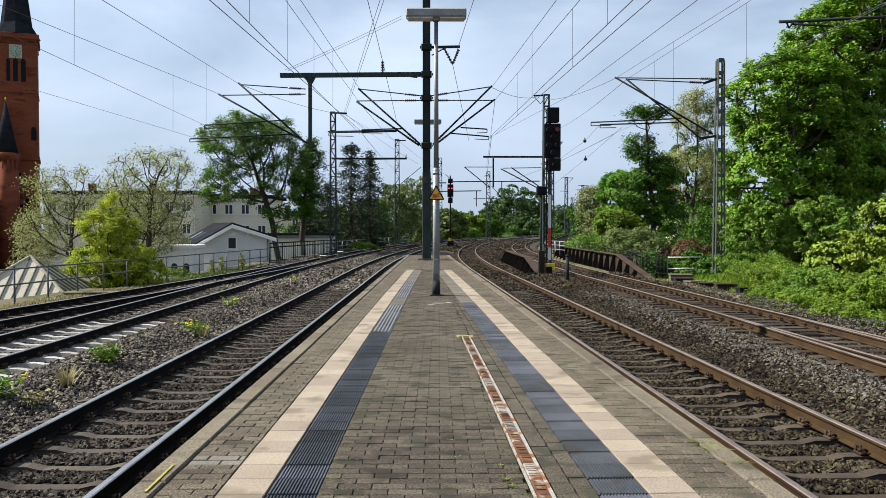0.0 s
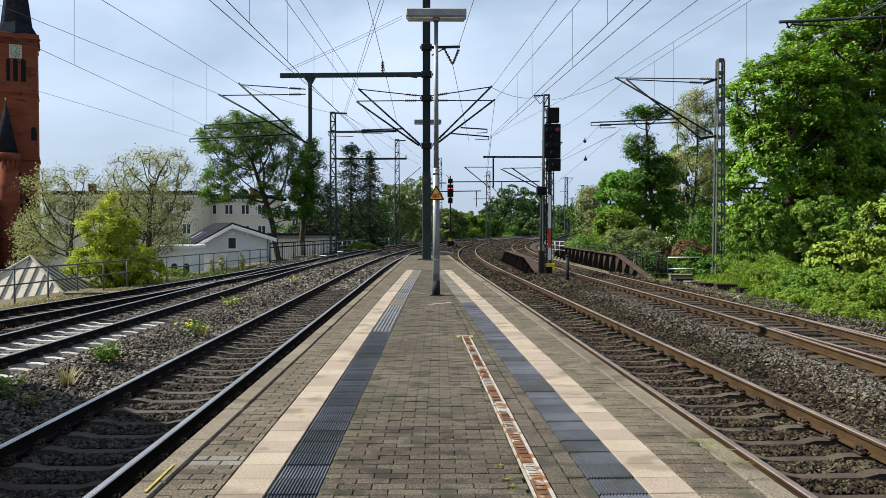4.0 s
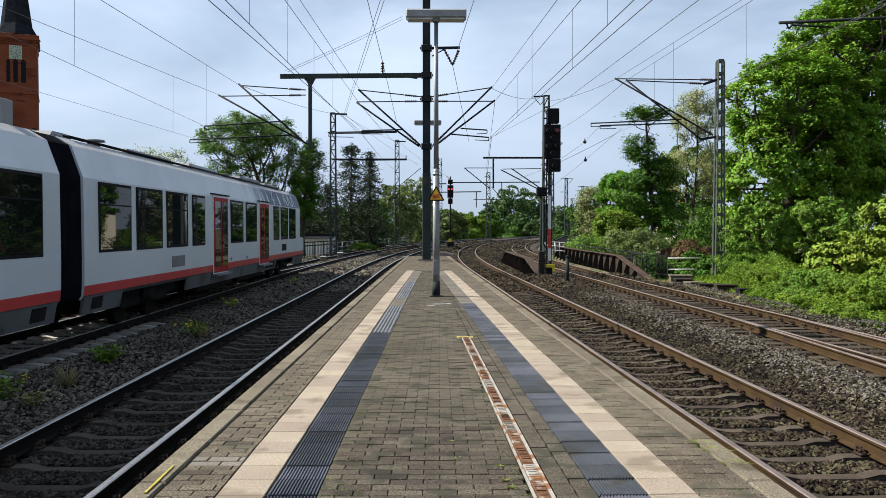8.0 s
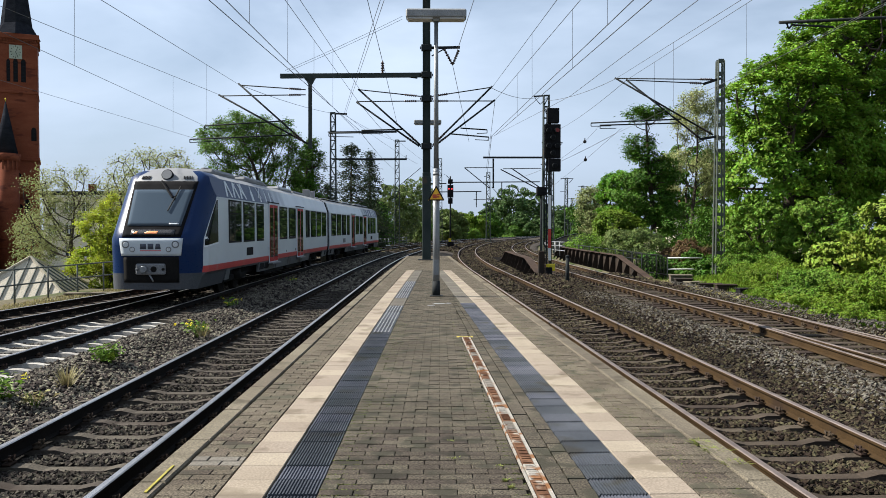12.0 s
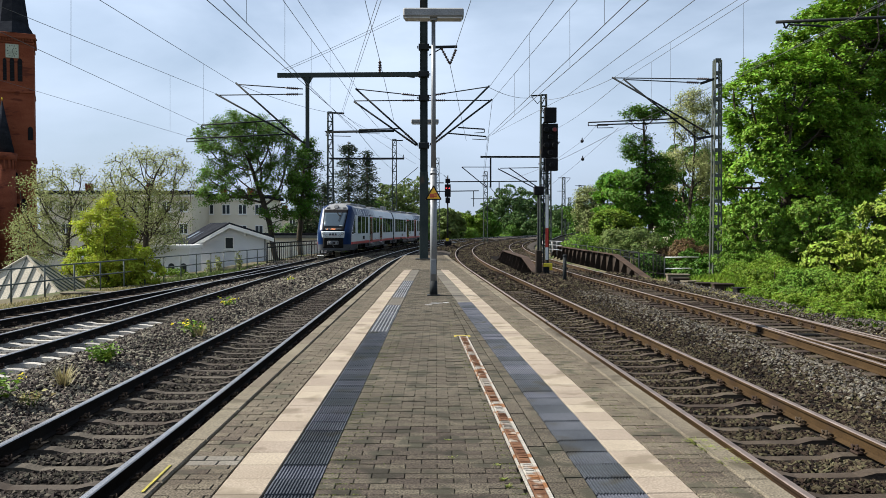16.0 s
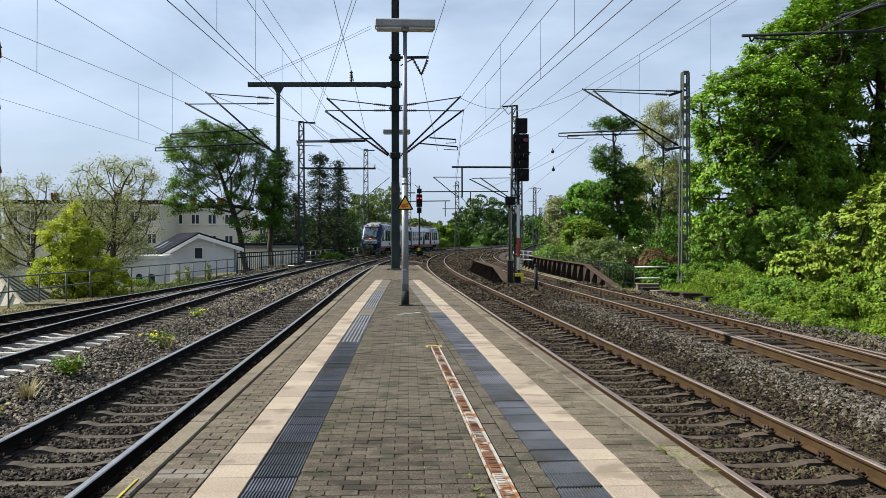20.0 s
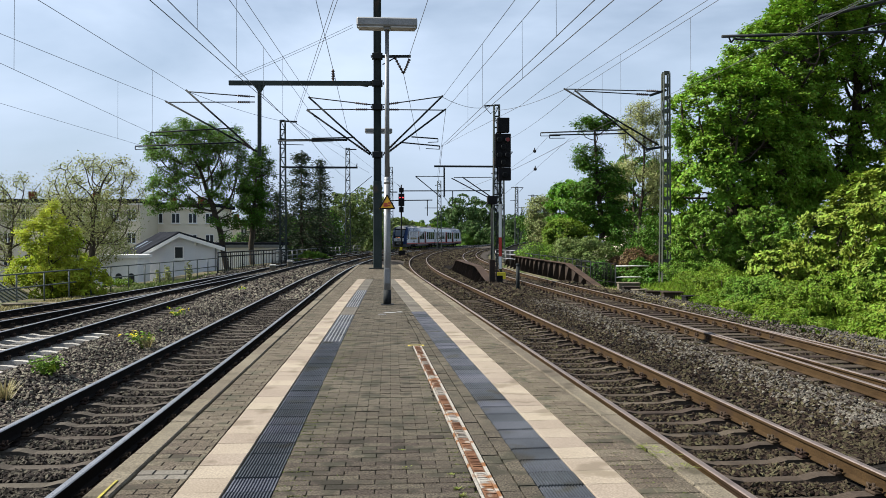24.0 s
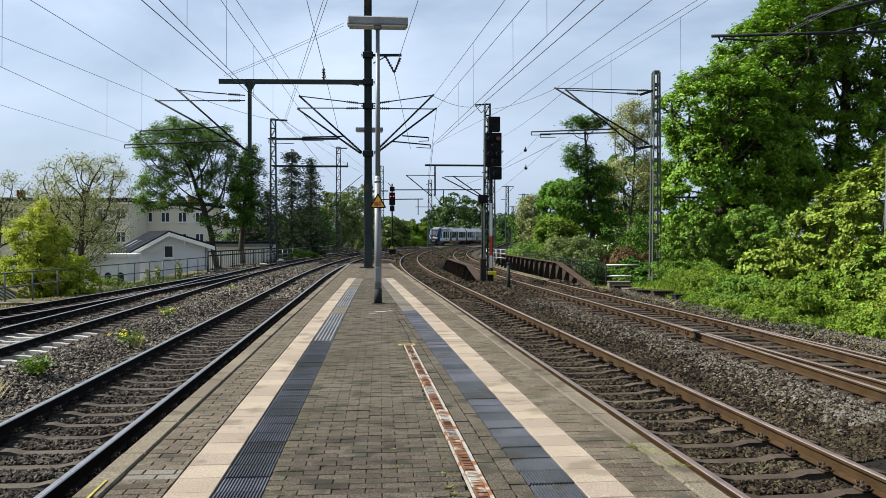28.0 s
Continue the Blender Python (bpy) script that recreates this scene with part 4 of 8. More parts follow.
def fade_to_blue(m, y0, y1):
    """The livery turns from pale grey to a worn grey-blue along the car, with streaks in it."""
    n, l = m.node_tree.nodes, m.node_tree.links
    b = n["Principled BSDF"]
    old = b.inputs["Base Color"].links[0].from_socket
    co = n.new("ShaderNodeTexCoord").outputs["Object"]
    parts = n.new("ShaderNodeSeparateXYZ")
    l.new(co, parts.inputs[0])
    mp = n.new("ShaderNodeMapping")
    mp.inputs["Scale"].default_value, mp.inputs["Rotation"].default_value = (1.0, 1.3, 0.5), (0.5, 0, 0)
    l.new(co, mp.inputs[0])
    t = n.new("ShaderNodeTexNoise")
    t.inputs["Scale"].default_value, t.inputs["Detail"].default_value = 0.9, 5.0
    l.new(mp.outputs[0], t.inputs["Vector"])
    wobble = n.new("ShaderNodeMath")
    wobble.operation, wobble.inputs[1].default_value = "MULTIPLY_ADD", 7.0
    l.new(t.outputs["Fac"], wobble.inputs[0])
    l.new(parts.outputs["Y"], wobble.inputs[2])
    r = n.new("ShaderNodeMapRange")
    l.new(wobble.outputs[0], r.inputs[0])
    r.inputs[1].default_value, r.inputs[2].default_value = y0 + 3.5, y1 + 3.5
    x = n.new("ShaderNodeMixRGB")
    l.new(r.outputs[0], x.inputs[0])
    l.new(old, x.inputs[1])
    x.inputs[2].default_value = (0.034, 0.054, 0.110, 1)
    l.new(x.outputs[0], b.inputs["Base Color"])


fade_to_blue(M_SHOULDER, 13.6, 18.0)
M_BROW = surf("railcar_brow_grey", (0.15, 0.155, 0.16), (0.21, 0.215, 0.22), 0.9, 0.5, 0.0, 25, fine_amt=0.08, space="object")
M_FRAME = surf("windscreen_frame_black", (0.006, 0.006, 0.007), (0.012, 0.012, 0.013), 2, 0.9, 0.0, 30, space="object", spec=0.2)
M_AMBER = glow("amber_display", (1.0, 0.36, 0.14), 0.55)
M_DISPLAY = surf("display_black", (0.02, 0.02, 0.022), (0.03, 0.03, 0.032), 2, 0.3, 0.0, 30, space="object")
M_HEADLAMP = surf("lamp_clear_cover", (0.45, 0.47, 0.48), (0.55, 0.57, 0.58), 3, 0.1, 0.0, 30, space="object")


def dark_glass(name, tint, mixin=0.0):
    """Tinted panes: a glossy coat over a dark, faintly see-through body."""
    m = bpy.data.materials.new(name)
    m.use_nodes = True
    n, l = m.node_tree.nodes, m.node_tree.links
    b = n["Principled BSDF"]
    b.inputs["Base Color"].default_value = (*tint, 1)
    b.inputs["Roughness"].default_value = 0.015
    b.inputs["Specular IOR Level"].default_value = 0.17
    b.inputs["Coat Weight"].default_value = mixin
    b.inputs["Coat Roughness"].default_value = 0.02
    return m


M_PANE = dark_glass("railcar_tinted_pane", (0.006, 0.008, 0.008))
# The blue-grey tint adds reflected sky to the glass colour.
M_SCREEN = dark_glass("windscreen_glass_sky_tint", (0.042, 0.060, 0.080), 0.35)
M_CAB_PANE = surf("cab_pane_black", (0.004, 0.005, 0.006), (0.007, 0.008, 0.009), 1.0, 0.12, 0.0, 30, fine_amt=0.05, space="object", spec=0.06)

BODY_END, NOSE_Y = 23.6, 26.62
HALF = [(0.0, 0.80), (0.9, 0.80), (1.30, 0.80), (1.36, 0.88), (1.378, 1.07), (1.385, 1.6), (1.375, 3.12), (1.16, 3.72), (0.85, 3.90), (0.4, 3.99), (0.0, 4.01)]


def half_width(z):
    pts = [(1.20, 0.42), (1.30, 0.80)] + HALF[3:]
    for (xa, za), (xb, zb) in zip(pts, pts[1:]):
        if z <= zb:
            return xa + (xb - xa) * max(0.0, z - za) / (zb - za)
    return 0.0


def lean(z):
    return (1.85 - z) * 0.05 if z < 1.85 else (z - 1.85) * 0.80 + max(0.0, z - 3.6) ** 2 * 2.2


def face_y(x, z):
    u = abs(x) / 1.385
    return NOSE_Y - 0.10 * u ** 2 - 0.80 * u ** 8 - lean(z)


def blue_edge(z):
    """Share of the half width at which the blue of the front gives way to the pale side; it sweeps back towards the roof."""
    return 0.945 + 0.051 * min(1.0, max(0.0, z - 1.5) / 1.5) ** 1.2


def ring(scale_x, yfun, zs=1.0):
    pts = [(x * scale_x, z) for x, z in HALF] + [(-x * scale_x, z) for x, z in HALF[-2:0:-1]]
    return [(x, yfun(x, z), z) for x, z in pts]


def face_panel(bm, x0, x1, z0, z1, lift, nx=10, nz=8, x0t=None, x1t=None, mi=0, thick=0.03):
    """A panel that follows the curved front; x0t, x1t: the edges at the top where it tapers."""
    x0t, x1t = x0 if x0t is None else x0t, x1 if x1t is None else x1t
    rows = []
    for off in (0.0, -thick):
        g = []
        for j in range(nz + 1):
            v = j / nz
            z = z0 + (z1 - z0) * v
            a, b = x0 + (x0t - x0) * v, x1 + (x1t - x1) * v
            g.append([bm.verts.new((a + (b - a) * i / nx, face_y(a + (b - a) * i / nx, z) + lift + off, z)) for i in range(nx + 1)])
        rows.append(g)
    fs = []
    for k, g in enumerate(rows):
        for j in range(nz):
            for i in range(nx):
                q = (g[j][i], g[j][i + 1], g[j + 1][i + 1], g[j + 1][i])
                fs.append(bm.faces.new(q if k else q[::-1]))
    f0, f1 = rows
    edge = [(0, i) for i in range(nx)] + [(j, nx) for j in range(nz)] + [(nz, i) for i in range(nx, 0, -1)] + [(j, 0) for j in range(nz, 0, -1)]
    for (j, i), (jj, ii) in zip(edge, edge[1:] + edge[:1]):
        fs.append(bm.faces.new((f0[j][i], f0[jj][ii], f1[jj][ii], f1[j][i])))
    for f in fs:
        f.material_index = mi
        f.smooth = True
    bmesh.ops.recalc_face_normals(bm, faces=fs)


def build_car():
    car = base("railcar", "light grey and blue diesel railcar with red doors and a red stripe", "railcar", None, "railcars of the train")
    # body shell
    bm = bmesh.new()
    ys = [0.55, 6, 12, 18, BODY_END]
    rings = [[bm.verts.new(p) for p in ring(1.0, lambda x, z, y=y: y)] for y in ys]
    n = len(rings[0])
    for a, b in zip(rings, rings[1:]):
        for i in range(n):
            j = (i + 1) % n
            f = bm.faces.new((a[i], b[i], b[j], a[j]))
            z = (a[i].co.z + a[j].co.z) / 2
            f.material_index = 1 if 0.88 < z < 1.07 and abs(a[i].co.x) > 1.3 else (2 if z < 0.88 else (3 if z > 3.78 else (4 if z > 3.15 else 0)))
    bm.faces.new(rings[0])
    bmesh.ops.recalc_face_normals(bm, faces=bm.faces[:])
    part("body", bm, [M_BODY, M_RED, M_SKIRT, M_ROOF, M_SHOULDER], car)
    # nose: level lines that wrap round the front and run back to the body
    zs = (0.42, 0.60, 0.80, 0.88, 1.07, 1.25, 1.45, 1.65, 1.85, 2.1, 2.4, 2.7, 2.95, 3.12, 3.28, 3.44, 3.58, 3.72, 3.80, 3.86, 3.90, 3.95, 3.99, 4.005)
    inner = (0.92, 0.88, 0.83, 0.75, 0.62, 0.45, 0.22)

    def columns(z):
        e = 1 - blue_edge(z)
        us = (1.0, 1 - e * 0.33, 1 - e * 0.67, 1 - e) + inner
        return list(us) + [0.0] + [-u for u in us[::-1]]

    kinds = ["side"] * 4 + ["front"] * (2 * len(inner) + 2) + ["side"] * 4
    bm = bmesh.new()
    rows = []
    for z in zs:
        w = half_width(z)
        front = [(w * u, face_y(w * u, z), z) for u in columns(z)]
        rows.append([bm.verts.new(p) for p in [(w, BODY_END, z)] + front + [(-w, BODY_END, z)]])
    for lo, hi in zip(rows, rows[1:]):
        z = (lo[0].co.z + hi[0].co.z) / 2
        for i in range(len(lo) - 1):
            f = bm.faces.new((lo[i], lo[i + 1], hi[i + 1], hi[i]))
            side = kinds[i] == "side" and z < 3.72
            u = abs(lo[i].co.x + lo[i + 1].co.x) / (2 * max(0.05, half_width(z)))
            if z < 0.88:
                f.material_index = 1
            elif side:
                f.material_index = 4 if z < 1.07 else (5 if z > 3.12 else 3)
            elif z > 3.5 and u < 0.80 or z > 3.88:
                f.material_index = 2
            else:
                f.material_index = 0
            f.smooth = not side
    bmesh.ops.recalc_face_normals(bm, faces=bm.faces[:])
    nose = part("nose", bm, [M_BLUE, M_APRON, M_BROW, M_BODY, M_RED, M_SHOULDER], car, "deep blue rounded cab front")
    # The coupler recess is a flat panel; its shade is painted black.
    for name, args, mat, label in (
            ("windscreen_surround", (-0.83, 0.83, 1.90, 3.56, 0.014, 14, 14, -0.95, 0.95), M_FRAME, "black windscreen surround"),
            ("windscreen", (-0.76, 0.76, 2.22, 3.30, 0.026, 14, 10, -0.87, 0.87), M_SCREEN, "windscreen with reflected sky tinted into the glass"),
            ("destination_display", (-0.63, 0.60, 1.96, 2.12, 0.024, 12, 2), M_DISPLAY, "dark destination display"),
            ("lamp_panel", (-0.84, 0.84, 1.38, 1.87, 0.022, 14, 6, -0.90, 0.90), M_BODY, "light grey lamp panel"),
            ("coupler_recess", (-0.78, 0.78, 0.62, 1.36, 0.016, 12, 6), M_UNDER, "flat black panel painted as the shaded coupler recess")):
        bm = bmesh.new()
        face_panel(bm, *args)
        part(name, bm, mat, nose, label)
    for x0, x1 in ((-0.06, 0.20), (-0.16, 0.16), (0.42, 0.52)):
        for k, dz in enumerate((2.015, 2.055)):
            bm = bmesh.new()
            face_panel(bm, x0, x1 - (0.05 if k else 0), dz, dz + 0.02, 0.032, 4, 1, thick=0.008)
            part("display_bar", bm, M_AMBER, nose, "amber display line")
    for s in (-1, 1):
        for x, z, r, name in ((s * 0.70, 1.70, 0.105, "headlamp"), (s * 0.51, 1.56, 0.078, "tail_lamp")):
            y = face_y(x, z) + 0.022
            bm = bmesh.new()
            tube(bm, (x, y - 0.02, z), (x, y + 0.012, z), r, r, 18)
            lamp_ob = part(name, bm, M_ROOF_KIT, nose)
            bm = bmesh.new()
            tube(bm, (x, y + 0.008, z), (x, y + 0.022, z), r * 0.76, r * 0.6, 18)
            part("cover", bm, M_HEADLAMP, lamp_ob, "clear lamp cover")
    # plain shapes of the operator's mark
    for x, w, a, b in ((-0.30, 0.17, 0.2, 0.8), (-0.09, 0.16, 0.0, 1.0), (0.11, 0.18, 0.05, 0.95)):
        bm = bmesh.new()
        face_panel(bm, x, x + w, 1.565, 1.72, 0.028, 4, 2, x + w * a, x + w * b, thick=0.008)
        part("mark", bm, M_MARK, nose, "dark grey mark of plain shapes")
    bm = bmesh.new()
    face_panel(bm, -0.30, 0.29, 1.515, 1.535, 0.028, 4, 1, thick=0.008)
    part("mark_line", bm, M_RED, nose)
    bm = bmesh.new()
    face_panel(bm, -0.70, -0.42, 2.265, 2.305, 0.032, 4, 1, thick=0.006)
    part("number_bar", bm, M_WORN_SHAPE, nose, "pale bar of the vehicle number")
    for x0, z0, x1, z1, w in ((0.10, 3.56, -0.34, 3.06, 0.05), (-0.50, 3.40, -0.30, 2.66, 0.025), (-0.34, 3.06, -0.42, 3.10, 0.03)):
        bm = bmesh.new()
        bar(bm, (x0, face_y(x0, z0) + 0.07, z0), (x1, face_y(x1, z1) + 0.07, z1), w)
        part("wiper", bm, M_BLACK, nose)
    zt = 3.71
    for r, mat, name, d in ((0.17, M_STEEL_DARK, "top_lamp", 0.05), (0.145, M_BROW, "lamp_cover", 0.075)):
        bm = bmesh.new()
        yy = face_y(0, zt)
        tube(bm, (0, yy - 0.12, zt - 0.02), (0, yy + d, zt + 0.06), r, r, 20)
        part(name, bm, mat, nose, "round top lamp")
    for s in (-1, 1):
        for i in range(6):
            x = s * (0.52 + i * 0.045)
            bm = bmesh.new()
            bar(bm, (x, face_y(x, 3.63) + 0.02, 3.63), (x - s * 0.02, face_y(x, 3.72) + 0.02, 3.72), 0.02)
            part("grille_slot", bm, M_BLACK, nose)
    # coupler on the flat panel whose black paints the depth of the recess
    bm = bmesh.new()
    box(bm, -0.42, 0.42, NOSE_Y - 0.30, NOSE_Y + 0.04, 0.84, 1.16, 0.04)
    part("coupler_head", bm, M_ROOF_KIT, nose, "dark grey coupler head")
    for x, r, mat in ((0.17, 0.12, M_GALV), (-0.10, 0.11, M_UNDER), (0.36, 0.04, M_GALV), (-0.36, 0.05, M_UNDER)):
        bm = bmesh.new()
        tube(bm, (x, NOSE_Y + 0.02, 1.0), (x, NOSE_Y + (0.14 if mat is M_GALV else 0.05), 1.0), r, r * 0.7, 14)
        part("coupler_cone", bm, mat, nose)
    bm = bmesh.new()
    tube(bm, (0.02, NOSE_Y + 0.03, 0.84), (-0.10, NOSE_Y + 0.06, 0.66), 0.022, 0.022, 8)
    part("coupler_hose", bm, M_GALV, nose, "hanging hose")
    # sides
    wins = [(0.7, 2.4), (2.7, 4.4), (4.7, 6.4), (6.8, 8.0), (10.9, 12.6), (13.0, 14.7), (17.8, 19.0), (19.35, 21.0), (21.3, 22.95)]
    doors = [(8.9, 10.5), (15.2, 16.8)]
    for s in (-1, 1):
        X = s * 1.385
        for a, b in wins:
            a, b = a + 0.5, b + 0.5
            bm = bmesh.new()
            box(bm, X - 0.012, X + 0.012, a, b, 1.68, 3.08, 0.01)
            w = part("window", bm, M_BLACK, car, "window with a black rubber frame")
            bm = bmesh.new()
            box(bm, X + s * 0.013 - 0.004, X + s * 0.013 + 0.004, a + 0.06, b - 0.06, 1.74, 3.02)
            part("pane", bm, M_PANE, w, "dark tinted pane")
            if b - a > 1.5:
                bm = bmesh.new()
                box(bm, X + s * 0.018 - 0.006, X + s * 0.018 + 0.006, a + 0.06, b - 0.06, 2.62, 2.65)
                part("bar", bm, M_BLACK, w)
        for a, b in doors:
            a, b = a + 0.5, b + 0.5
            bm = bmesh.new()
            box(bm, X - 0.02, X + 0.008, a - 0.05, b + 0.05, 0.78, 3.16, 0.01)
            d = part("door", bm, M_BODY, car, "double-leaf sliding door")
            mid = (a + b) / 2
            for u, v in ((a, mid - 0.012), (mid + 0.012, b)):
                bm = bmesh.new()
                box(bm, X - 0.01, X + s * 0.02 if s > 0 else X + 0.01, u, v, 0.82, 3.10, 0.008)
                if s < 0:
                    box(bm, X - 0.022, X + 0.01, u, v, 0.82, 3.10, 0.008)
                part("leaf", bm, M_DOOR_RED, d, "red door leaf")
                bm = bmesh.new()
                c = X + s * 0.024
                box(bm, c - 0.005, c + 0.005, u + 0.085, v - 0.085, 1.0, 2.98, 0.0)
                part("pane", bm, M_PANE, d, "tall dark door pane")
            bm = bmesh.new()
            c0, c1 = sorted((X - s * 0.05, X + s * 0.16))
            box(bm, c0, c1, a - 0.02, b + 0.02, 0.72, 0.79, 0.01)
            part("step", bm, M_ROOF_KIT, d, "grey door step")
            bm = bmesh.new()
            c0, c1 = sorted((X - s * 0.03, X + s * 0.03))
            box(bm, c0, c1, a - 0.25, b + 0.25, 3.18, 3.21)
            part("rain_strip", bm, M_BLACK, d)
        # cab side window, a wedge that bends into the front corner
        def across(z, count, w0, lift):
            w = half_width(z)
            pts = [Vector((w, w0, z))]
            if face_y(w, z) > w0:
                pts += [Vector((w * u, face_y(w * u, z), z)) for u in (1.0, 1 - (1 - blue_edge(z)) * 0.35, 1 - (1 - blue_edge(z)) * 0.7, blue_edge(z) + 0.002)]
            total = sum((b - a).length for a, b in zip(pts, pts[1:]))
            out = []
            for i in range(count + 1):
                d = total * i / count
                for a, b in zip(pts, pts[1:]):
                    if d <= (b - a).length + 1e-6:
                        out.append(a.lerp(b, d / max(1e-6, (b - a).length)))
                        break
                    d -= (b - a).length
            return [Vector((s * (p.x + lift), p.y + lift * 0.4, z)) for p in out]

        for name, mat, w0, za, zb, lift, label in (("cab_window_frame", M_SHAPE, 24.66, 1.60, 3.05, 0.006, "white frame line of the cab window"), ("cab_window", M_CAB_PANE, 24.70, 1.65, 3.02, 0.014, "black wedge-shaped cab side window")):
            bm = bmesh.new()
            lines = []
            for k in range(11):
                v = k / 10
                z = za + (zb - za) * v
                line = across(z, 8, w0, lift)
                if k == 0:
                    for i, p in enumerate(line):
                        p.z += 0.10 * (1 - i / 8)
                if name == "cab_window":
                    line = [p.lerp(line[0], 0.03) for p in line]
                lines.append([[bm.verts.new(p) for p in line], [bm.verts.new(p - Vector((s * 0.02, 0.01, 0))) for p in line]])
            for lo, hi in zip(lines, lines[1:]):
                for q in (0, 1):
                    for i in range(8):
                        bm.faces.new((lo[q][i], lo[q][i + 1], hi[q][i + 1], hi[q][i]))
            bmesh.ops.remove_doubles(bm, verts=bm.verts[:], dist=1e-4)
            bmesh.ops.recalc_face_normals(bm, faces=bm.faces[:])
            part(name, bm, mat, car, label)
        # plain worn shapes on the shoulder: letter strokes, spires and a mill
        def on_shoulder(y, u, lift=0.012):
            return Vector((s * (1.375 - 0.215 * u + lift), y, 3.12 + 0.60 * u + lift * 0.4))

        strokes = []
        for y0 in (23.5, 22.55, 21.6):
            strokes += [((y0, 0.08), (y0 - 0.30, 0.94), 0.17), ((y0 - 0.62, 0.08), (y0 - 0.34, 0.94), 0.17)]
        strokes += [((23.35, 0.42), (22.95, 0.42), 0.10), ((22.45, 0.5), (22.0, 0.9), 0.12), ((21.6, 0.92), (20.95, 0.1), 0.14)]
        strokes += [((19.9, 0.05), (19.85, 0.62), 0.34), ((19.85, 0.6), (19.82, 0.95), 0.12), ((18.9, 0.3), (18.3, 0.95), 0.12), ((18.85, 0.95), (18.35, 0.3), 0.12), ((18.6, 0.05), (18.6, 0.4), 0.2),
                    ((17.6, 0.05), (17.55, 0.7), 0.22), ((17.55, 0.68), (17.52, 0.96), 0.08), ((16.8, 0.05), (16.7, 0.8), 0.16), ((16.0, 0.1), (16.3, 0.6), 0.14)]
        for (ya, ua), (yb, ub), w in strokes:
            bm = bmesh.new()
            outer = [on_shoulder(ya - w / 2, ua), on_shoulder(ya + w / 2, ua), on_shoulder(yb + w / 2 * 0.8, ub), on_shoulder(yb - w / 2 * 0.8, ub)]
            a = [bm.verts.new(p) for p in outer]
            b = [bm.verts.new(p - Vector((s * 0.016, 0, 0.006))) for p in outer]
            bm.faces.new(a)
            bm.faces.new(b[::-1])
            for i in range(4):
                bm.faces.new((a[i], b[i], b[(i + 1) % 4], a[(i + 1) % 4]))
            bmesh.ops.recalc_face_normals(bm, faces=bm.faces[:])
            part("letter_bar", bm, M_WORN_SHAPE, car, "pale bar of worn lettering")
        # skirts, open at the bogies
        for a, b in ((0.62, 2.5), (7.0, 9.3), (9.36, 13.0), (13.06, 15.6), (15.66, 19.0), (23.1, BODY_END)):
            bm = bmesh.new()
            pts = [(1.30, 0.802), (1.345, 0.865), (1.335, 0.80), (1.275, 0.50), (1.235, 0.50), (1.27, 0.80)]
            prism(bm, [(s * x, z) for x, z in (pts[1], pts[3], pts[4], pts[5])], a, b)
            part("skirt", bm, M_SKIRT, car, "dirty grey skirt panel")
        for a, b in ((17.1, 17.85), (17.95, 18.7), (1.0, 1.5)):
            bm = bmesh.new()
            prism(bm, [(s * x, z) for x, z in ((1.345, 0.82), (1.30, 0.58), (1.27, 0.58), (1.31, 0.82))], a, b)
            part("skirt_grille", bm, M_BLACK, car, "dark grille in the skirt")
        # small fittings low on the side
        for a, z0, z1, w, mat in ((5.6, 1.18, 1.46, 1.0, M_ROOF_KIT), (20.1, 1.20, 1.48, 0.95, M_BLACK), (11.4, 1.12, 1.22, 0.12, M_ROOF_KIT), (17.3, 1.30, 1.40, 0.08, M_BLACK), (13.6, 1.12, 1.20, 0.1, M_ROOF_KIT)):
            if s < 0 and a == 5.6:
                continue
            bm = bmesh.new()
            box(bm, X - 0.01, X + 0.014, a, a + w, z0, z1, 0.004)
            part("side_grille" if w > 0.5 else "socket", bm, mat, car)
    # underframe and bogies
    bm = bmesh.new()
    box(bm, -1.02, 1.02, 0.8, 25.2, 0.50, 0.80, 0.03)
    for a, b in ((8.5, 12.5), (13.2, 17.2)):
        box(bm, -1.15, 1.15, a, b, 0.32, 0.66, 0.03)
    part("underframe", bm, M_UNDER, car)
    for yc in (4.6, 21.4):
        bm = bmesh.new()
        for s in (-1, 1):
            box(bm, s * 1.0 - 0.08, s * 1.0 + 0.08, yc - 1.55, yc + 1.55, 0.38, 0.58, 0.03)
            tube(bm, (s * 1.0, yc, 0.45), (s * 1.0, yc, 0.72), 0.25, 0.25, 14)
            tube(bm, (s * 1.12, yc - 0.35, 0.45), (s * 1.12, yc - 0.2, 0.78), 0.05, 0.05, 8)
        box(bm, -1.0, 1.0, yc - 0.3, yc + 0.3, 0.4, 0.6, 0.03)
        bogie = part("bogie", bm, M_UNDER, car, "black bogie frame")
        for dy in (-0.95, 0.95):
            for s in (-1, 1):
                bm = bmesh.new()
                tube(bm, (s * 0.70, yc + dy, 0.385), (s * 0.82, yc + dy, 0.385), 0.385, 0.375, 28)
                tube(bm, (s * 0.66, yc + dy, 0.385), (s * 0.70, yc + dy, 0.385), 0.41, 0.41, 28)
                part("wheel", bm, M_RAIL_SHADED, bogie, "dark steel wheel")
            bm = bmesh.new()
            tube(bm, (-0.7, yc + dy, 0.385), (0.7, yc + dy, 0.385), 0.09, 0.09, 10)
            part("axle", bm, M_UNDER, bogie)
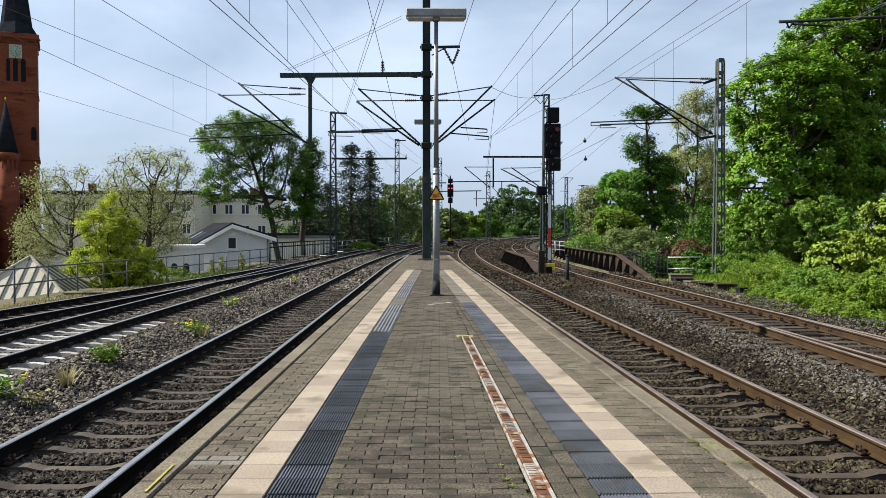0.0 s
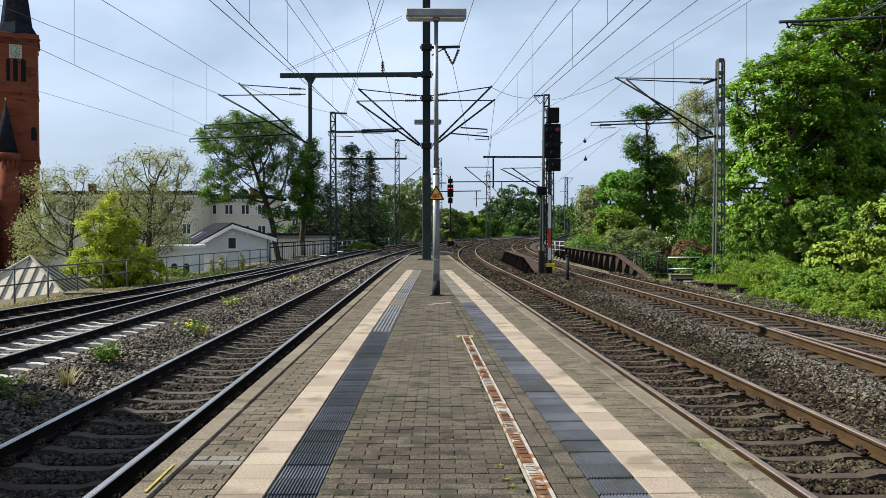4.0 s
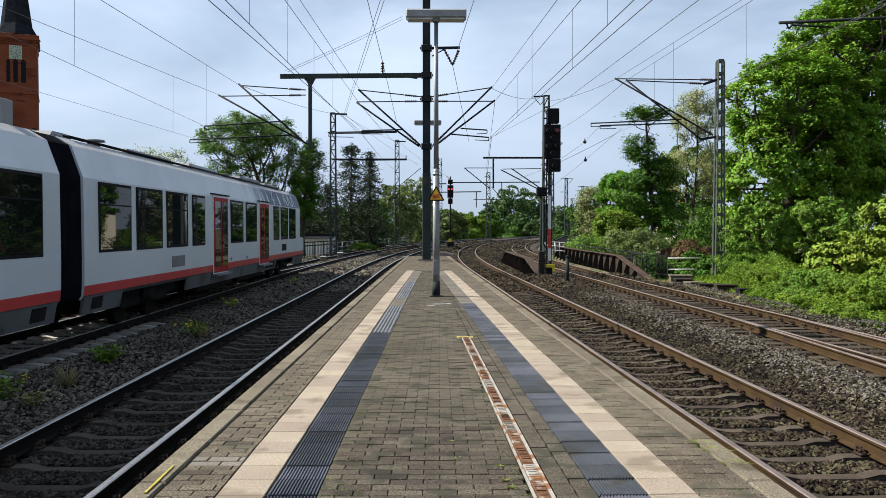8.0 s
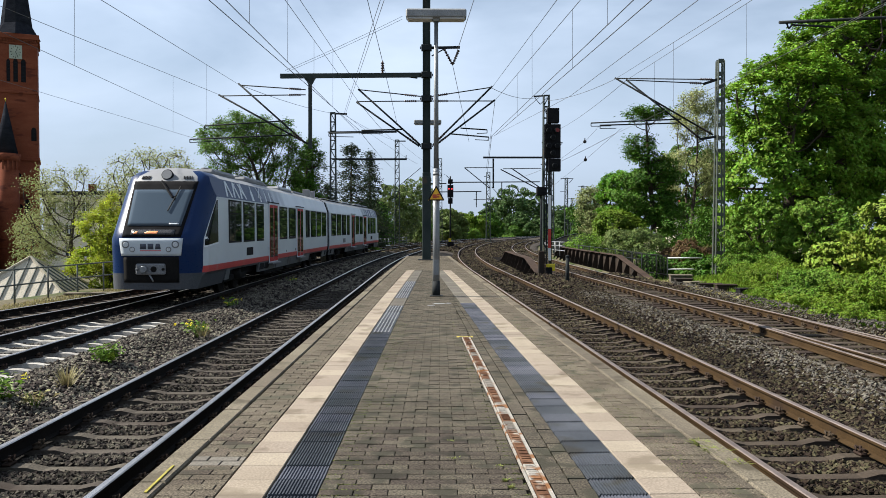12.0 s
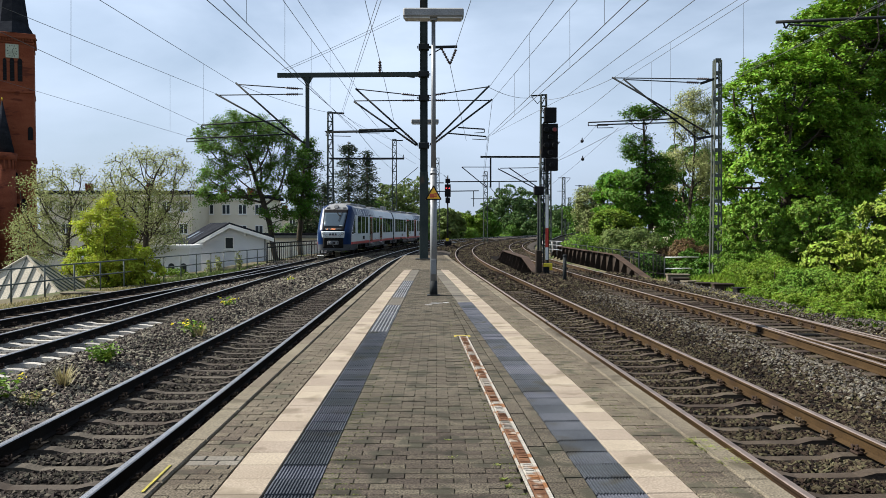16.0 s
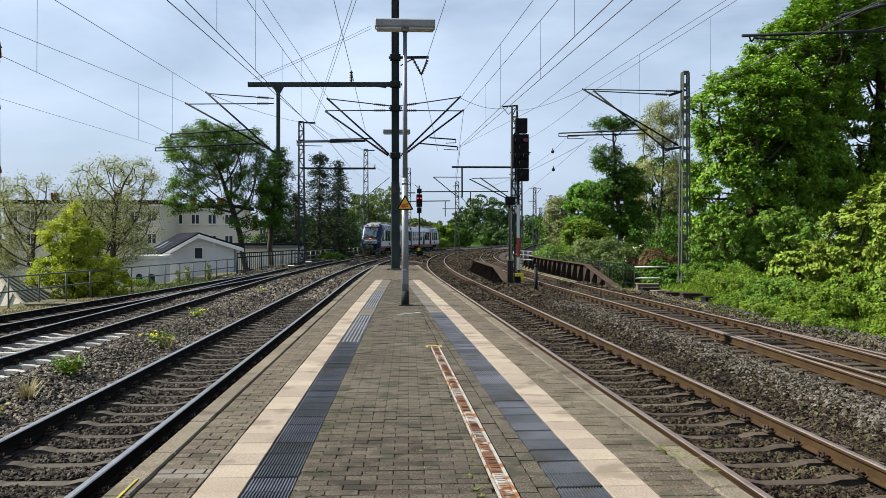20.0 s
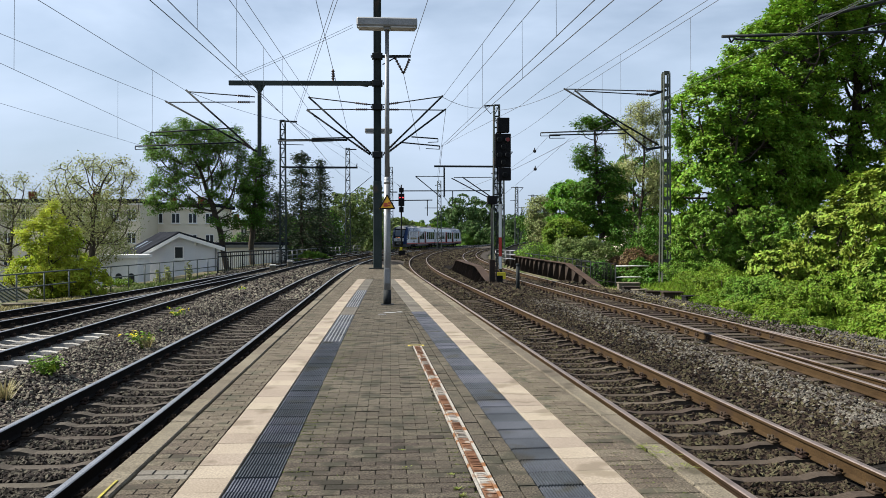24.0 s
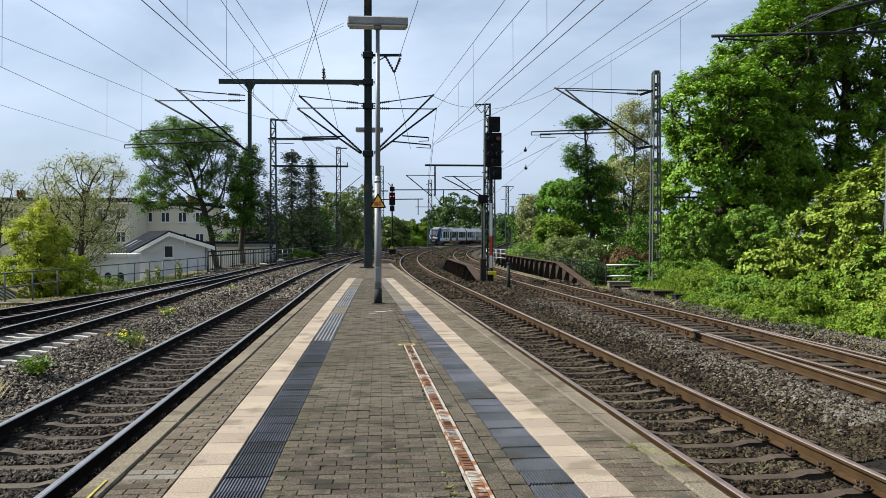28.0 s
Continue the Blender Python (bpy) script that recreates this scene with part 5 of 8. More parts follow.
    # roof equipment
    for y0, y1, w, h, mat in ((4.6, 7.9, 0.72, 0.08, M_ROOF_KIT), (9.2, 12.2, 0.8, 0.10, M_ROOF), (13.0, 13.5, 0.4, 0.16, M_ROOF_KIT), (15.4, 18.6, 0.8, 0.14, M_ROOF_KIT), (20.0, 22.8, 0.75, 0.12, M_ROOF_KIT), (1.4, 2.2, 0.45, 0.12, M_ROOF_KIT)):
        bm = bmesh.new()
        box(bm, -w, w, y0, y1, 3.85, 3.99 + h, 0.09)
        if mat is M_ROOF_KIT:
            for i in range(int((y1 - y0) / 0.45)):
                tube(bm, (-w * 0.5, y0 + 0.3 + i * 0.45, 3.99 + h - 0.02), (-w * 0.5, y0 + 0.3 + i * 0.45, 4.04 + h), 0.14, 0.12, 10)
        part("roof_unit", bm, mat, car, "grey roof unit")
    bm = bmesh.new()
    for x in (0.72, 0.80):
        tube(bm, (x, 1.2, 3.97), (x, 22.6, 3.97), 0.022, n=6)
    part("roof_pipe", bm, M_BLACK, car, "dark pipe along the roof edge")
    for y0 in (3.2, 14.3, 19.2):
        bm = bmesh.new()
        tube(bm, (0.45, y0, 3.85), (0.45, y0, 4.08), 0.20, 0.10, 12)
        tube(bm, (0.45, y0, 4.07), (0.45, y0, 4.11), 0.26, 0.24, 12)
        part("roof_vent", bm, M_ROOF_KIT, car)
    # half of the gangway bellows
    bm = bmesh.new()
    rr = []
    for i in range(9):
        k = 0.93 if i % 2 else 0.97
        rr.append([bm.verts.new(p) for p in ring(k, lambda x, z, i=i: 0.56 - i * 0.07)])
    for a, b in zip(rr, rr[1:]):
        for i in range(n):
            j = (i + 1) % n
            bm.faces.new((a[i], a[j], b[j], b[i]))
    bm.faces.new(rr[-1])
    bmesh.ops.recalc_face_normals(bm, faces=bm.faces[:])
    part("bellows", bm, M_BELLOWS, car, "black gangway bellows")
    return car


LEAD = build_car()
TAIL = copy_thing(LEAD, pose(0, 0, 0, 0, 0, 180))
for y0 in (0.9, 2.8):
    bm = bmesh.new()
    box(bm, -0.66, -0.30, y0 - 0.2, y0 + 0.2, 3.86, 4.38, 0.02)
    part("exhaust_box", bm, M_BROW, TAIL, "grey exhaust box on the roof")
tagged(LEAD, "leading grey and blue diesel railcar with red doors and red stripe")
tagged(TAIL, "trailing grey railcar with a deep blue cab front and red doors")
# ---------------------------------------------------------------- buildings on the street side
M_CHURCH = surf("red_church_brick", (0.15, 0.042, 0.021), (0.20, 0.062, 0.032), 0.35, 0.9, 0.3, 9, stretch=(1, 1, 3), spot=(0.10, 0.03, 0.018), spot_at=0.58, spot_scale=0.5)
M_SLATE = surf("dark_slate_roof", (0.012, 0.0135, 0.017), (0.023, 0.025, 0.030), 0.8, 0.95, 0.3, 8, stretch=(1, 1, 2), spec=0.0)
M_PLASTER = surf("pale_grey_plaster", (0.56, 0.57, 0.60), (0.63, 0.64, 0.66), 0.5, 0.9, 0.1, 30, fine_amt=0.07)
M_TRIM = surf("white_trim_paint", (0.72, 0.72, 0.70), (0.78, 0.78, 0.76), 1.0, 0.7, 0.05, 30, fine_amt=0.06)
# Both creams are raised to carry sunlight that these shaded walls don't receive.
M_BEIGE = surf("cream_plaster_sunlit_tone", (0.58, 0.52, 0.41), (0.66, 0.60, 0.48), 0.3, 0.9, 0.1, 20, fine_amt=0.07)
M_CREAM = surf("cream_render_sunlit_tone", (0.66, 0.60, 0.49), (0.74, 0.68, 0.57), 0.3, 0.9, 0.1, 20, fine_amt=0.07)
M_ZINC = surf("standing_seam_zinc", (0.38, 0.34, 0.26), (0.46, 0.42, 0.33), 0.8, 0.6, 0.1, 20, metal=0.0)
M_VERDIGRIS = surf("pale_green_clock_face", (0.30, 0.34, 0.27), (0.38, 0.42, 0.34), 1.5, 0.7, 0.1, 20)
M_WINDOW = dark_glass("house_pane", (0.03, 0.035, 0.04))
M_RAILING = surf("railing_grey_green_paint", (0.075, 0.088, 0.082), (0.115, 0.130, 0.122), 2, 0.72, 0.1, 40)
M_WALL_GREY = surf("weathered_parapet_concrete", (0.120, 0.114, 0.106), (0.185, 0.176, 0.164), 0.6, 0.95, 0.3, 12)


def part_box(name, x0, x1, y0, y1, z0, z1, mat, parent, label="", bevel=0.0):
    bm = bmesh.new()
    box(bm, x0, x1, y0, y1, z0, z1, bevel)
    return part(name, bm, mat, parent, label)


def church():
    t = base("church_tower", "tall red brick church tower with a slate spire and clock", "church tower")
    Y, k = 110.0, 110.0 / 1420
    x0, x1 = -61.141, -53.938
    cx, w = (x0 + x1) / 2, x1 - x0
    zt = 27.817
    pivot = Matrix.Translation((x1, Y, 0))
    t.matrix_basis = pivot @ pose(0, 0, 0, 0, 0, 25) @ Matrix.Diagonal((0.72, 1, 1, 1)) @ pivot.inverted()
    bm = bmesh.new()
    box(bm, x0, x1, Y, Y + w, -4.5, zt - 0.2)
    part("shaft", bm, M_CHURCH, t)
    for z, d, h in ((zt - 0.5, 0.35, 0.7), (19.853, 0.12, 0.35), (10.935, 0.22, 0.5), (zt - 1.4, 0.12, 0.3)):
        bm = bmesh.new()
        box(bm, x0 - d, x1 + d, Y - d, Y + w + d, z - h / 2, z + h / 2, 0.05)
        part("cornice", bm, M_CHURCH, t)
    for i in range(15):
        x = x0 + 0.3 + i * (w - 0.6) / 14
        part_box("corbel", x - 0.13, x + 0.13, Y - 0.28, Y, zt - 1.25, zt - 0.84, M_CHURCH, t)
    # spire: a flared foot and a steep octagon
    bm = bmesh.new()
    for r1, r2, z1, z2 in ((w * 0.545, w * 0.36, zt - 0.15, zt + 1.6), (w * 0.36, w * 0.03, zt + 1.6, zt + 16.0)):
        tube(bm, (cx, Y + w / 2, z1), (cx, Y + w / 2, z2), r1 * 1.06, r2 * 1.06, 8)
    for f in bm.faces:
        f.smooth = False
    part("spire", bm, M_SLATE, t, "dark slate spire")
    clock = part_box("clock", -58.614, -56.468, Y - 0.12, Y, 24.298, 26.135, M_VERDIGRIS, t, "square weathered clock face", 0.03)
    c, z = -57.541, (24.298 + 26.135) / 2
    for i in range(12):
        a = i * math.pi / 6
        bm = bmesh.new()
        bar(bm, (c + math.sin(a) * 0.65, Y - 0.135, z + math.cos(a) * 0.65), (c + math.sin(a) * 0.85, Y - 0.135, z + math.cos(a) * 0.85), 0.07)
        part("hour_mark", bm, M_BLACK, clock)
    for a, ln in ((0.6, 0.55), (2.6, 0.8)):
        bm = bmesh.new()
        bar(bm, (c, Y - 0.14, z), (c + math.sin(a) * ln, Y - 0.14, z + math.cos(a) * ln), 0.06)
        part("clock_hand", bm, M_BLACK, clock)
    for a, b in ((3, 11), (17.5, 27.5), (34, 44.5)):
        xa, xb = cx + (a - 23) * k, cx + (b - 23) * k
        bm = bmesh.new()
        zl, zh = 21.234, 23.916
        r = (xb - xa) / 2
        arch = [(xa, zl), (xb, zl), (xb, zh)] + [((xa + xb) / 2 + r * math.cos(u), zh + r * math.sin(u)) for u in (0.5, 1.05, 1.57, 2.1, 2.64)] + [(xa, zh)]
        prism(bm, arch, Y - 0.03, Y + 0.3)
        part("bell_opening", bm, M_BLACK, t, "dark arched bell opening")
        for i in range(6):
            zz = zl + 0.3 + i * 0.45
            part_box("louvre", xa + 0.05, xb - 0.05, Y - 0.06, Y - 0.02, zz, zz + 0.08, M_SLATE, t)
    # stair turret with a pointed roof
    tx, r = -59.203, 2.15
    bm = bmesh.new()
    tube(bm, (tx, 108.5, -4.5), (tx, 108.5, 10.538), r, r, 12)
    part("turret", bm, M_CHURCH, t, "round brick stair turret")
    bm = bmesh.new()
    tube(bm, (tx, 108.5, 10.386), (tx, 108.5, 11.37), r * 1.05, r * 1.14, 12)
    part("turret_cornice", bm, M_CHURCH, t)
    bm = bmesh.new()
    tube(bm, (tx, 108.5, 11.37), (tx, 108.5, 18.316), r * 0.92, 0.06, 12)
    part("turret_roof", bm, M_SLATE, t, "pointed slate roof")
    bm = bmesh.new()
    tube(bm, (tx, 108.5, 18.316), (tx, 108.5, 18.768), 0.06, 0.02, 6)
    bmesh.ops.create_uvsphere(bm, u_segments=8, v_segments=6, radius=0.14, matrix=Matrix.Translation((tx, 108.5, 18.617)))
    part("finial", bm, M_YELLOW, t, "gilded finial")
    for i in range(18):
        u = i * math.pi / 9
        bm = bmesh.new()
        bar(bm, (tx + math.cos(u) * r * 1.04, 108.5 + math.sin(u) * r * 1.04, 9.251), (tx + math.cos(u) * r * 1.04, 108.5 + math.sin(u) * r * 1.04, 10.462), 0.24, 0.24)
        part("turret_corbel", bm, M_CHURCH, t)
    for pa, pz0, pz1 in ((44, 3.524, 5.07), (44, -2.982, -1.121), (60, 13.399, 14.784)):
        x = cx + (pa - 23) * k
        bm = bmesh.new()
        prism(bm, [(x - 0.45, pz0), (x + 0.45, pz0), (x + 0.45, pz1)] + [(x + 0.45 * math.cos(u), pz1 + 0.45 * math.sin(u)) for u in (0.5, 1.05, 1.57, 2.1, 2.64)] + [(x - 0.45, pz1)], Y - 0.04, Y + 0.2)
        part("arched_window", bm, M_BLACK, t, "dark narrow arched window")
    for a, z, rr in ((28, 8.645, 0.32), (30, 4.476, 0.35)):
        bm = bmesh.new()
        x = cx + (a - 23) * k
        tube(bm, (x, Y - 0.1 - (1.6 if rr < 0.34 else 0.0), z), (x, Y + 0.2, z), rr, rr, 12)
        part("round_opening", bm, M_BLACK, t)
    # lower aisle with small roofs
    part_box("aisle", x0 - 6, -60.774, 103.0, Y, -4.5, 2.395, M_CHURCH, t, "brick side aisle")
    bm = bmesh.new()
    prism(bm, [(x0 - 6.2, 2.395), (-60.63, 2.395), (-61.86, 5.757), (x0 - 5, 5.465)], 102.7, Y)
    part("aisle_roof", bm, M_SLATE, t, "slate aisle roof")
    for a in (-100, -84):
        x = cx + (a - 23) * k
        bm = bmesh.new()
        z0 = -2.733
        arch = [(x - 0.5, z0), (x + 0.5, z0), (x + 0.5, z0 + 1.6)] + [(x + 0.5 * math.cos(u), z0 + 1.6 + 0.5 * math.sin(u)) for u in (0.5, 1.05, 1.57, 2.1, 2.64)] + [(x - 0.5, z0 + 1.6)]
        prism(bm, arch, 102.9, 103.2)
        part("arched_window", bm, M_BLACK, t)


def window_unit(parent, x, z, w, h, y, trim=True):
    fr = part_box("window", x - w / 2, x + w / 2, y - 0.05, y + 0.05, z, z + h, M_TRIM, parent, "white framed window")
    for s in (-1, 1):
        part_box("pane", x + s * w / 4 - w * 0.19, x + s * w / 4 + w * 0.19, y - 0.065, y - 0.052, z + h * 0.07, z + h * 0.93, M_WINDOW, fr)
    if trim:
        part_box("sill", x - w * 0.6, x + w * 0.6, y - 0.16, y, z - 0.1, z - 0.0, M_TRIM, fr)


def house():
    t = base("house", "pale grey plastered house with a gabled slate roof", "house")
    Y = 62.0
    pl, pr, pk = (-18.634, 62, 0.241), (-12.46, 62, 1.024), (-15.495, 62, 1.982)
    back = Vector((-3.4, 6.6, 0.0))

    def slab(name, pts, mat, label="", thick=0.2, push=(0, 0, -1)):
        bm = bmesh.new()
        lo = [bm.verts.new(p) for p in pts]
        hi = [bm.verts.new(Vector(p) + Vector(push) * thick) for p in pts]
        bm.faces.new(lo)
        bm.faces.new(hi[::-1])
        for i in range(len(pts)):
            bm.faces.new((lo[i], hi[i], hi[(i + 1) % len(pts)], lo[(i + 1) % len(pts)]))
        bmesh.ops.recalc_face_normals(bm, faces=bm.faces[:])
        return part(name, bm, mat, t, label)

    gable = [(pl[0] + 0.25, Y, -4.4), (pr[0] - 0.25, Y, -4.4), (pr[0] - 0.25, Y, pr[2] - 0.1), (pk[0], Y, pk[2] - 0.15), (pl[0] + 0.25, Y, pl[2] - 0.1)]
    slab("wall", gable, M_PLASTER, "plastered gable wall", 0.3, (0, 1, 0))
    for (a, b) in ((gable[0], gable[4]), (gable[1], gable[2])):
        slab("wall", [a, b, tuple(Vector(b) + back), tuple(Vector(a) + back)], M_PLASTER, "", 0.25, (0.4 if a is gable[0] else -0.4, 0.9, 0))
    over = Vector((0, -0.45, 0))
    for e in (pl, pr):
        d = (Vector(e) - Vector(pk)).normalized() * 0.35
        slab("roof", [tuple(Vector(pk) + over), tuple(Vector(e) + d + over), tuple(Vector(e) + d + back), tuple(Vector(pk) + back)], M_SLATE, "dark slate roof slope", 0.14)
        slab("barge_board", [tuple(Vector(pk) + over + Vector((0, -0.02, -0.14))), tuple(Vector(e) + d + over + Vector((0, -0.02, -0.14))),
                             tuple(Vector(e) + d + over + Vector((0, -0.02, -0.42))), tuple(Vector(pk) + over + Vector((0, -0.02, -0.42)))], M_TRIM, "white barge board", 0.06, (0, -1, 0))
    for u in (0.35, 0.62):
        a = Vector(pk).lerp(Vector(pl), 0.45) + back * u
        e1, e2 = (Vector(pl) - Vector(pk)).normalized(), back.normalized()
        slab("skylight", [tuple(a), tuple(a + e1 * 1.1), tuple(a + e1 * 1.1 + e2 * 0.8), tuple(a + e2 * 0.8)], M_WINDOW, "roof window", 0.06, (-0.3, -0.3, 0.9))
    fr = part_box("window", -15.98, -15.28, Y - 0.05, Y + 0.05, -0.08, 0.86, M_TRIM, t, "white framed window with one dark pane")
    part_box("pane", -15.91, -15.35, Y - 0.065, Y - 0.052, -0.01, 0.79, M_WINDOW, fr)
    part_box("sill", -16.04, -15.22, Y - 0.16, Y, -0.17, -0.08, M_TRIM, fr)
    part_box("downpipe", pr[0] - 0.5, pr[0] - 0.4, Y - 0.1, Y, -4.2, pr[2] - 0.3, M_GALV, t)
    part_box("bracket", -14.369 - 0.06, -14.369 + 0.06, Y - 0.3, Y, 0.935, 1.372, M_TRIM, t)

    a = base("arcade_annexe", "low white annexe with three round arches", "annexe")
    x0, x1, zt = -20.099, -17.503, 0.079
    part_box("wall", x0, x1, 58.0, 61.0, -4.4, zt, M_TRIM, a, "white plastered wall")
    part_box("parapet", x0 - 0.12, x1 + 0.12, 57.85, 61.1, zt, zt + 0.22, M_TRIM, a)
    for i in range(3):
        xc = x0 + (i + 0.5) * (x1 - x0) / 3
        z0 = -2.049
        bm = bmesh.new()
        arch = [(xc - 0.22, z0), (xc + 0.22, z0), (xc + 0.22, z0 + 0.85)] + [(xc + 0.22 * math.cos(u), z0 + 0.85 + 0.22 * math.sin(u)) for u in (0.5, 1.05, 1.57, 2.1, 2.64)] + [(xc - 0.22, z0 + 0.85)]
        prism(bm, arch, 57.97, 58.2)
        part("arch", bm, M_WINDOW, a, "dark arched opening")

    b = base("flat_annexe", "long low white building with a flat dark roof", "outbuilding")
    x0, x1 = -16.858, -10.629
    part_box("wall", x0, x1, 80, 86, -4.4, 0.745, M_TRIM, b, "white wall")
    part_box("roof", x0 - 0.3, x1 + 0.3, 79.7, 86.3, 0.745, 1.027, M_SLATE, b, "flat dark roof edge")
    part_box("gutter", x0 - 0.3, x1 + 0.3, 79.6, 79.72, 0.52, 0.802, M_GALV, b)


def block(label, x0, x1, y, depth, z1, rows, cols, mat, roof_h=0.5):
    t = base("apartment_building", label, "apartment building", group="apartment buildings")
    part_box("wall", x0, x1, y, y + depth, -4.5, z1, mat, t, "plastered wall")
    part_box("roof", x0 - 0.4, x1 + 0.4, y - 0.4, y + depth + 0.4, z1, z1 + roof_h, M_SLATE, t, "flat dark roof")
    part_box("eaves", x0 - 0.3, x1 + 0.3, y - 0.3, y, z1 - 0.25, z1 - 0.01, M_TRIM, t)
    for r in range(rows):
        for c in range(cols):
            x = x0 + (c + 0.5) * (x1 - x0) / cols
            window_unit(t, x, z1 - 2.2 - r * 2.9, 1.1, 1.4, y)
    for c in range(2):
        x = x0 + (c + 0.6) * (x1 - x0) / 2.4
        part_box("chimney", x - 0.4, x + 0.4, y + 3, y + 3.8, z1 + roof_h, z1 + roof_h + 1.1, M_CHURCH, t, "brick chimney")


church()
house()
block("cream apartment block behind the white house", -32.074, -22.973, 112.0, 10.0, 5.605, 3, 4, M_CREAM)
block("long cream apartment block behind the pale trees", -50.416, -31.02, 104.0, 11.0, 5.83, 3, 9, M_BEIGE)
block("far cream apartment house between the trees", -30.032, -22.14, 150.0, 10.0, 4.227, 2, 3, M_BEIGE)
block("pale house seen through the verge trees", 30.005, 37.445, 100.0, 9.0, 3.77, 2, 3, M_BEIGE)


def pyramid():
    t = base("pyramid_roof", "low pyramid roof of grey standing-seam sheet below the bank", "sheet metal roof")
    ap = Vector((-18.072, 36, 0.278))
    zb = -1.89
    half = 2.9
    c = [Vector((ap.x - half, ap.y - 2.2, zb)), Vector((ap.x + half * 0.9, ap.y - 1.4, zb)), Vector((ap.x + half, ap.y + 3.0, zb)), Vector((ap.x - half, ap.y + 3.0, zb))]
    for i in range(4):
        a, b = c[i], c[(i + 1) % 4]
        bm = bmesh.new()
        nrm = (b - a).cross(ap - a).normalized()
        bm.faces.new([bm.verts.new(p) for p in (a, b, ap)])
        bm.faces.new([bm.verts.new(p - nrm * 0.08) for p in (b, a, ap)])
        slope = part("roof_slope", bm, M_ZINC, t, "grey sheet slope")
        for k in range(1, 12):
            u = k / 12
            foot = a.lerp(b, u)
            top = a.lerp(ap, min(1.0, u * 2)) if u < 0.5 else b.lerp(ap, min(1.0, (1 - u) * 2))
            bm = bmesh.new()
            bar(bm, foot + nrm * 0.02, top + nrm * 0.02, 0.04, 0.05)
            part("seam", bm, M_RAILING, slope)
        bm = bmesh.new()
        bar(bm, a + nrm * 0.03, ap + Vector((0, 0, 0.04)), 0.09)
        part("ridge", bm, M_ZINC, slope)
    part_box("wall", ap.x - half + 0.2, ap.x + half * 0.85, ap.y - 1.3, ap.y + 2.8, -4.6, zb, M_PLASTER, t)


pyramid()


# ---------------------------------------------------------------- railings and fences
def railing(label, pts, step, z0, z1, rails, mat, r=0.024, balusters=0, posts=None):
    t = base("railing", label, "railing", group="railings")
    pts = [Vector((*p, 0)) for p in pts]
    for a, b in zip(pts, pts[1:]):
        n = max(1, round((b - a).length / step))
        for i in range(n):
            p = a.lerp(b, i / n)
            bm = bmesh.new()
            tube(bm, p + Vector((0, 0, z0)), p + Vector((0, 0, z1)), r * 1.15, n=8)
            part("post", bm, posts or mat, t)
            q = a.lerp(b, (i + 1) / n)
            for j in range(balusters):
                m = p.lerp(q, (j + 1) / (balusters + 1))
                bm = bmesh.new()
                tube(bm, m + Vector((0, 0, z0 + 0.1)), m + Vector((0, 0, z1)), r * 0.5, n=5)
                part("baluster", bm, mat, t)
        for z in rails:
            bm = bmesh.new()
            tube(bm, a + Vector((0, 0, z)), b + Vector((0, 0, z)), r, n=8)
            part("rail", bm, mat, t)
    return t


railing("grey-green tube railing along the bank edge", [(-14.9, 20.5), (-14.1, 27), (-10.9, 53)], 1.9, -1.05, 0.2, (0.2, -0.32), M_RAILING, 0.028)
railing("dark picket fence along the bank edge", [(-10.9, 53.0), (-8.2, 69)], 2.2, -1.0, 0.55, (0.55, 0.28, -0.75), M_STEEL_DARK, 0.045, 5)
railing("pale tube railing along the curve", [(line_l2(y) - 3.0, y) for y in (72, 82, 92, 102, 112, 122)], 2.6, -1.0, 0.25, (0.25, -0.2, -0.6), M_GALV, 0.035)
railing("white tube barrier beside the bridge", [(13.379, 46.0), (15.431, 46.2)], 1.6, -2.2, -0.12, (-0.127, -0.775), M_TRIM, 0.032, 0, M_STEEL_DARK)
railing("grey tube barrier behind the verge grass", [(15.042, 42.0), (18.32, 42.0)], 2.2, -2.0, -0.46, (-0.47,), M_GALV, 0.03, 0, M_STEEL_DARK)
railing("dark picket fence beside the bridge", [(12.475, 52.0), (13.437, 46.2)], 1.5, -2.0, 0.0, (0.0, -1.1), M_BLACK, 0.024, 7)
railing("dark tube railing on the bridge", [(12.4, 48), (12.5, 72)], 2.4, -1.6, 0.10, (0.10, -0.3), M_STEEL_DARK, 0.028)
railing("grey tube railing behind the bridge", [(10.446, 76.0), (11.351, 70.0)], 1.6, -0.9, 0.35, (0.35, 0.0, -0.4), M_GALV, 0.035)


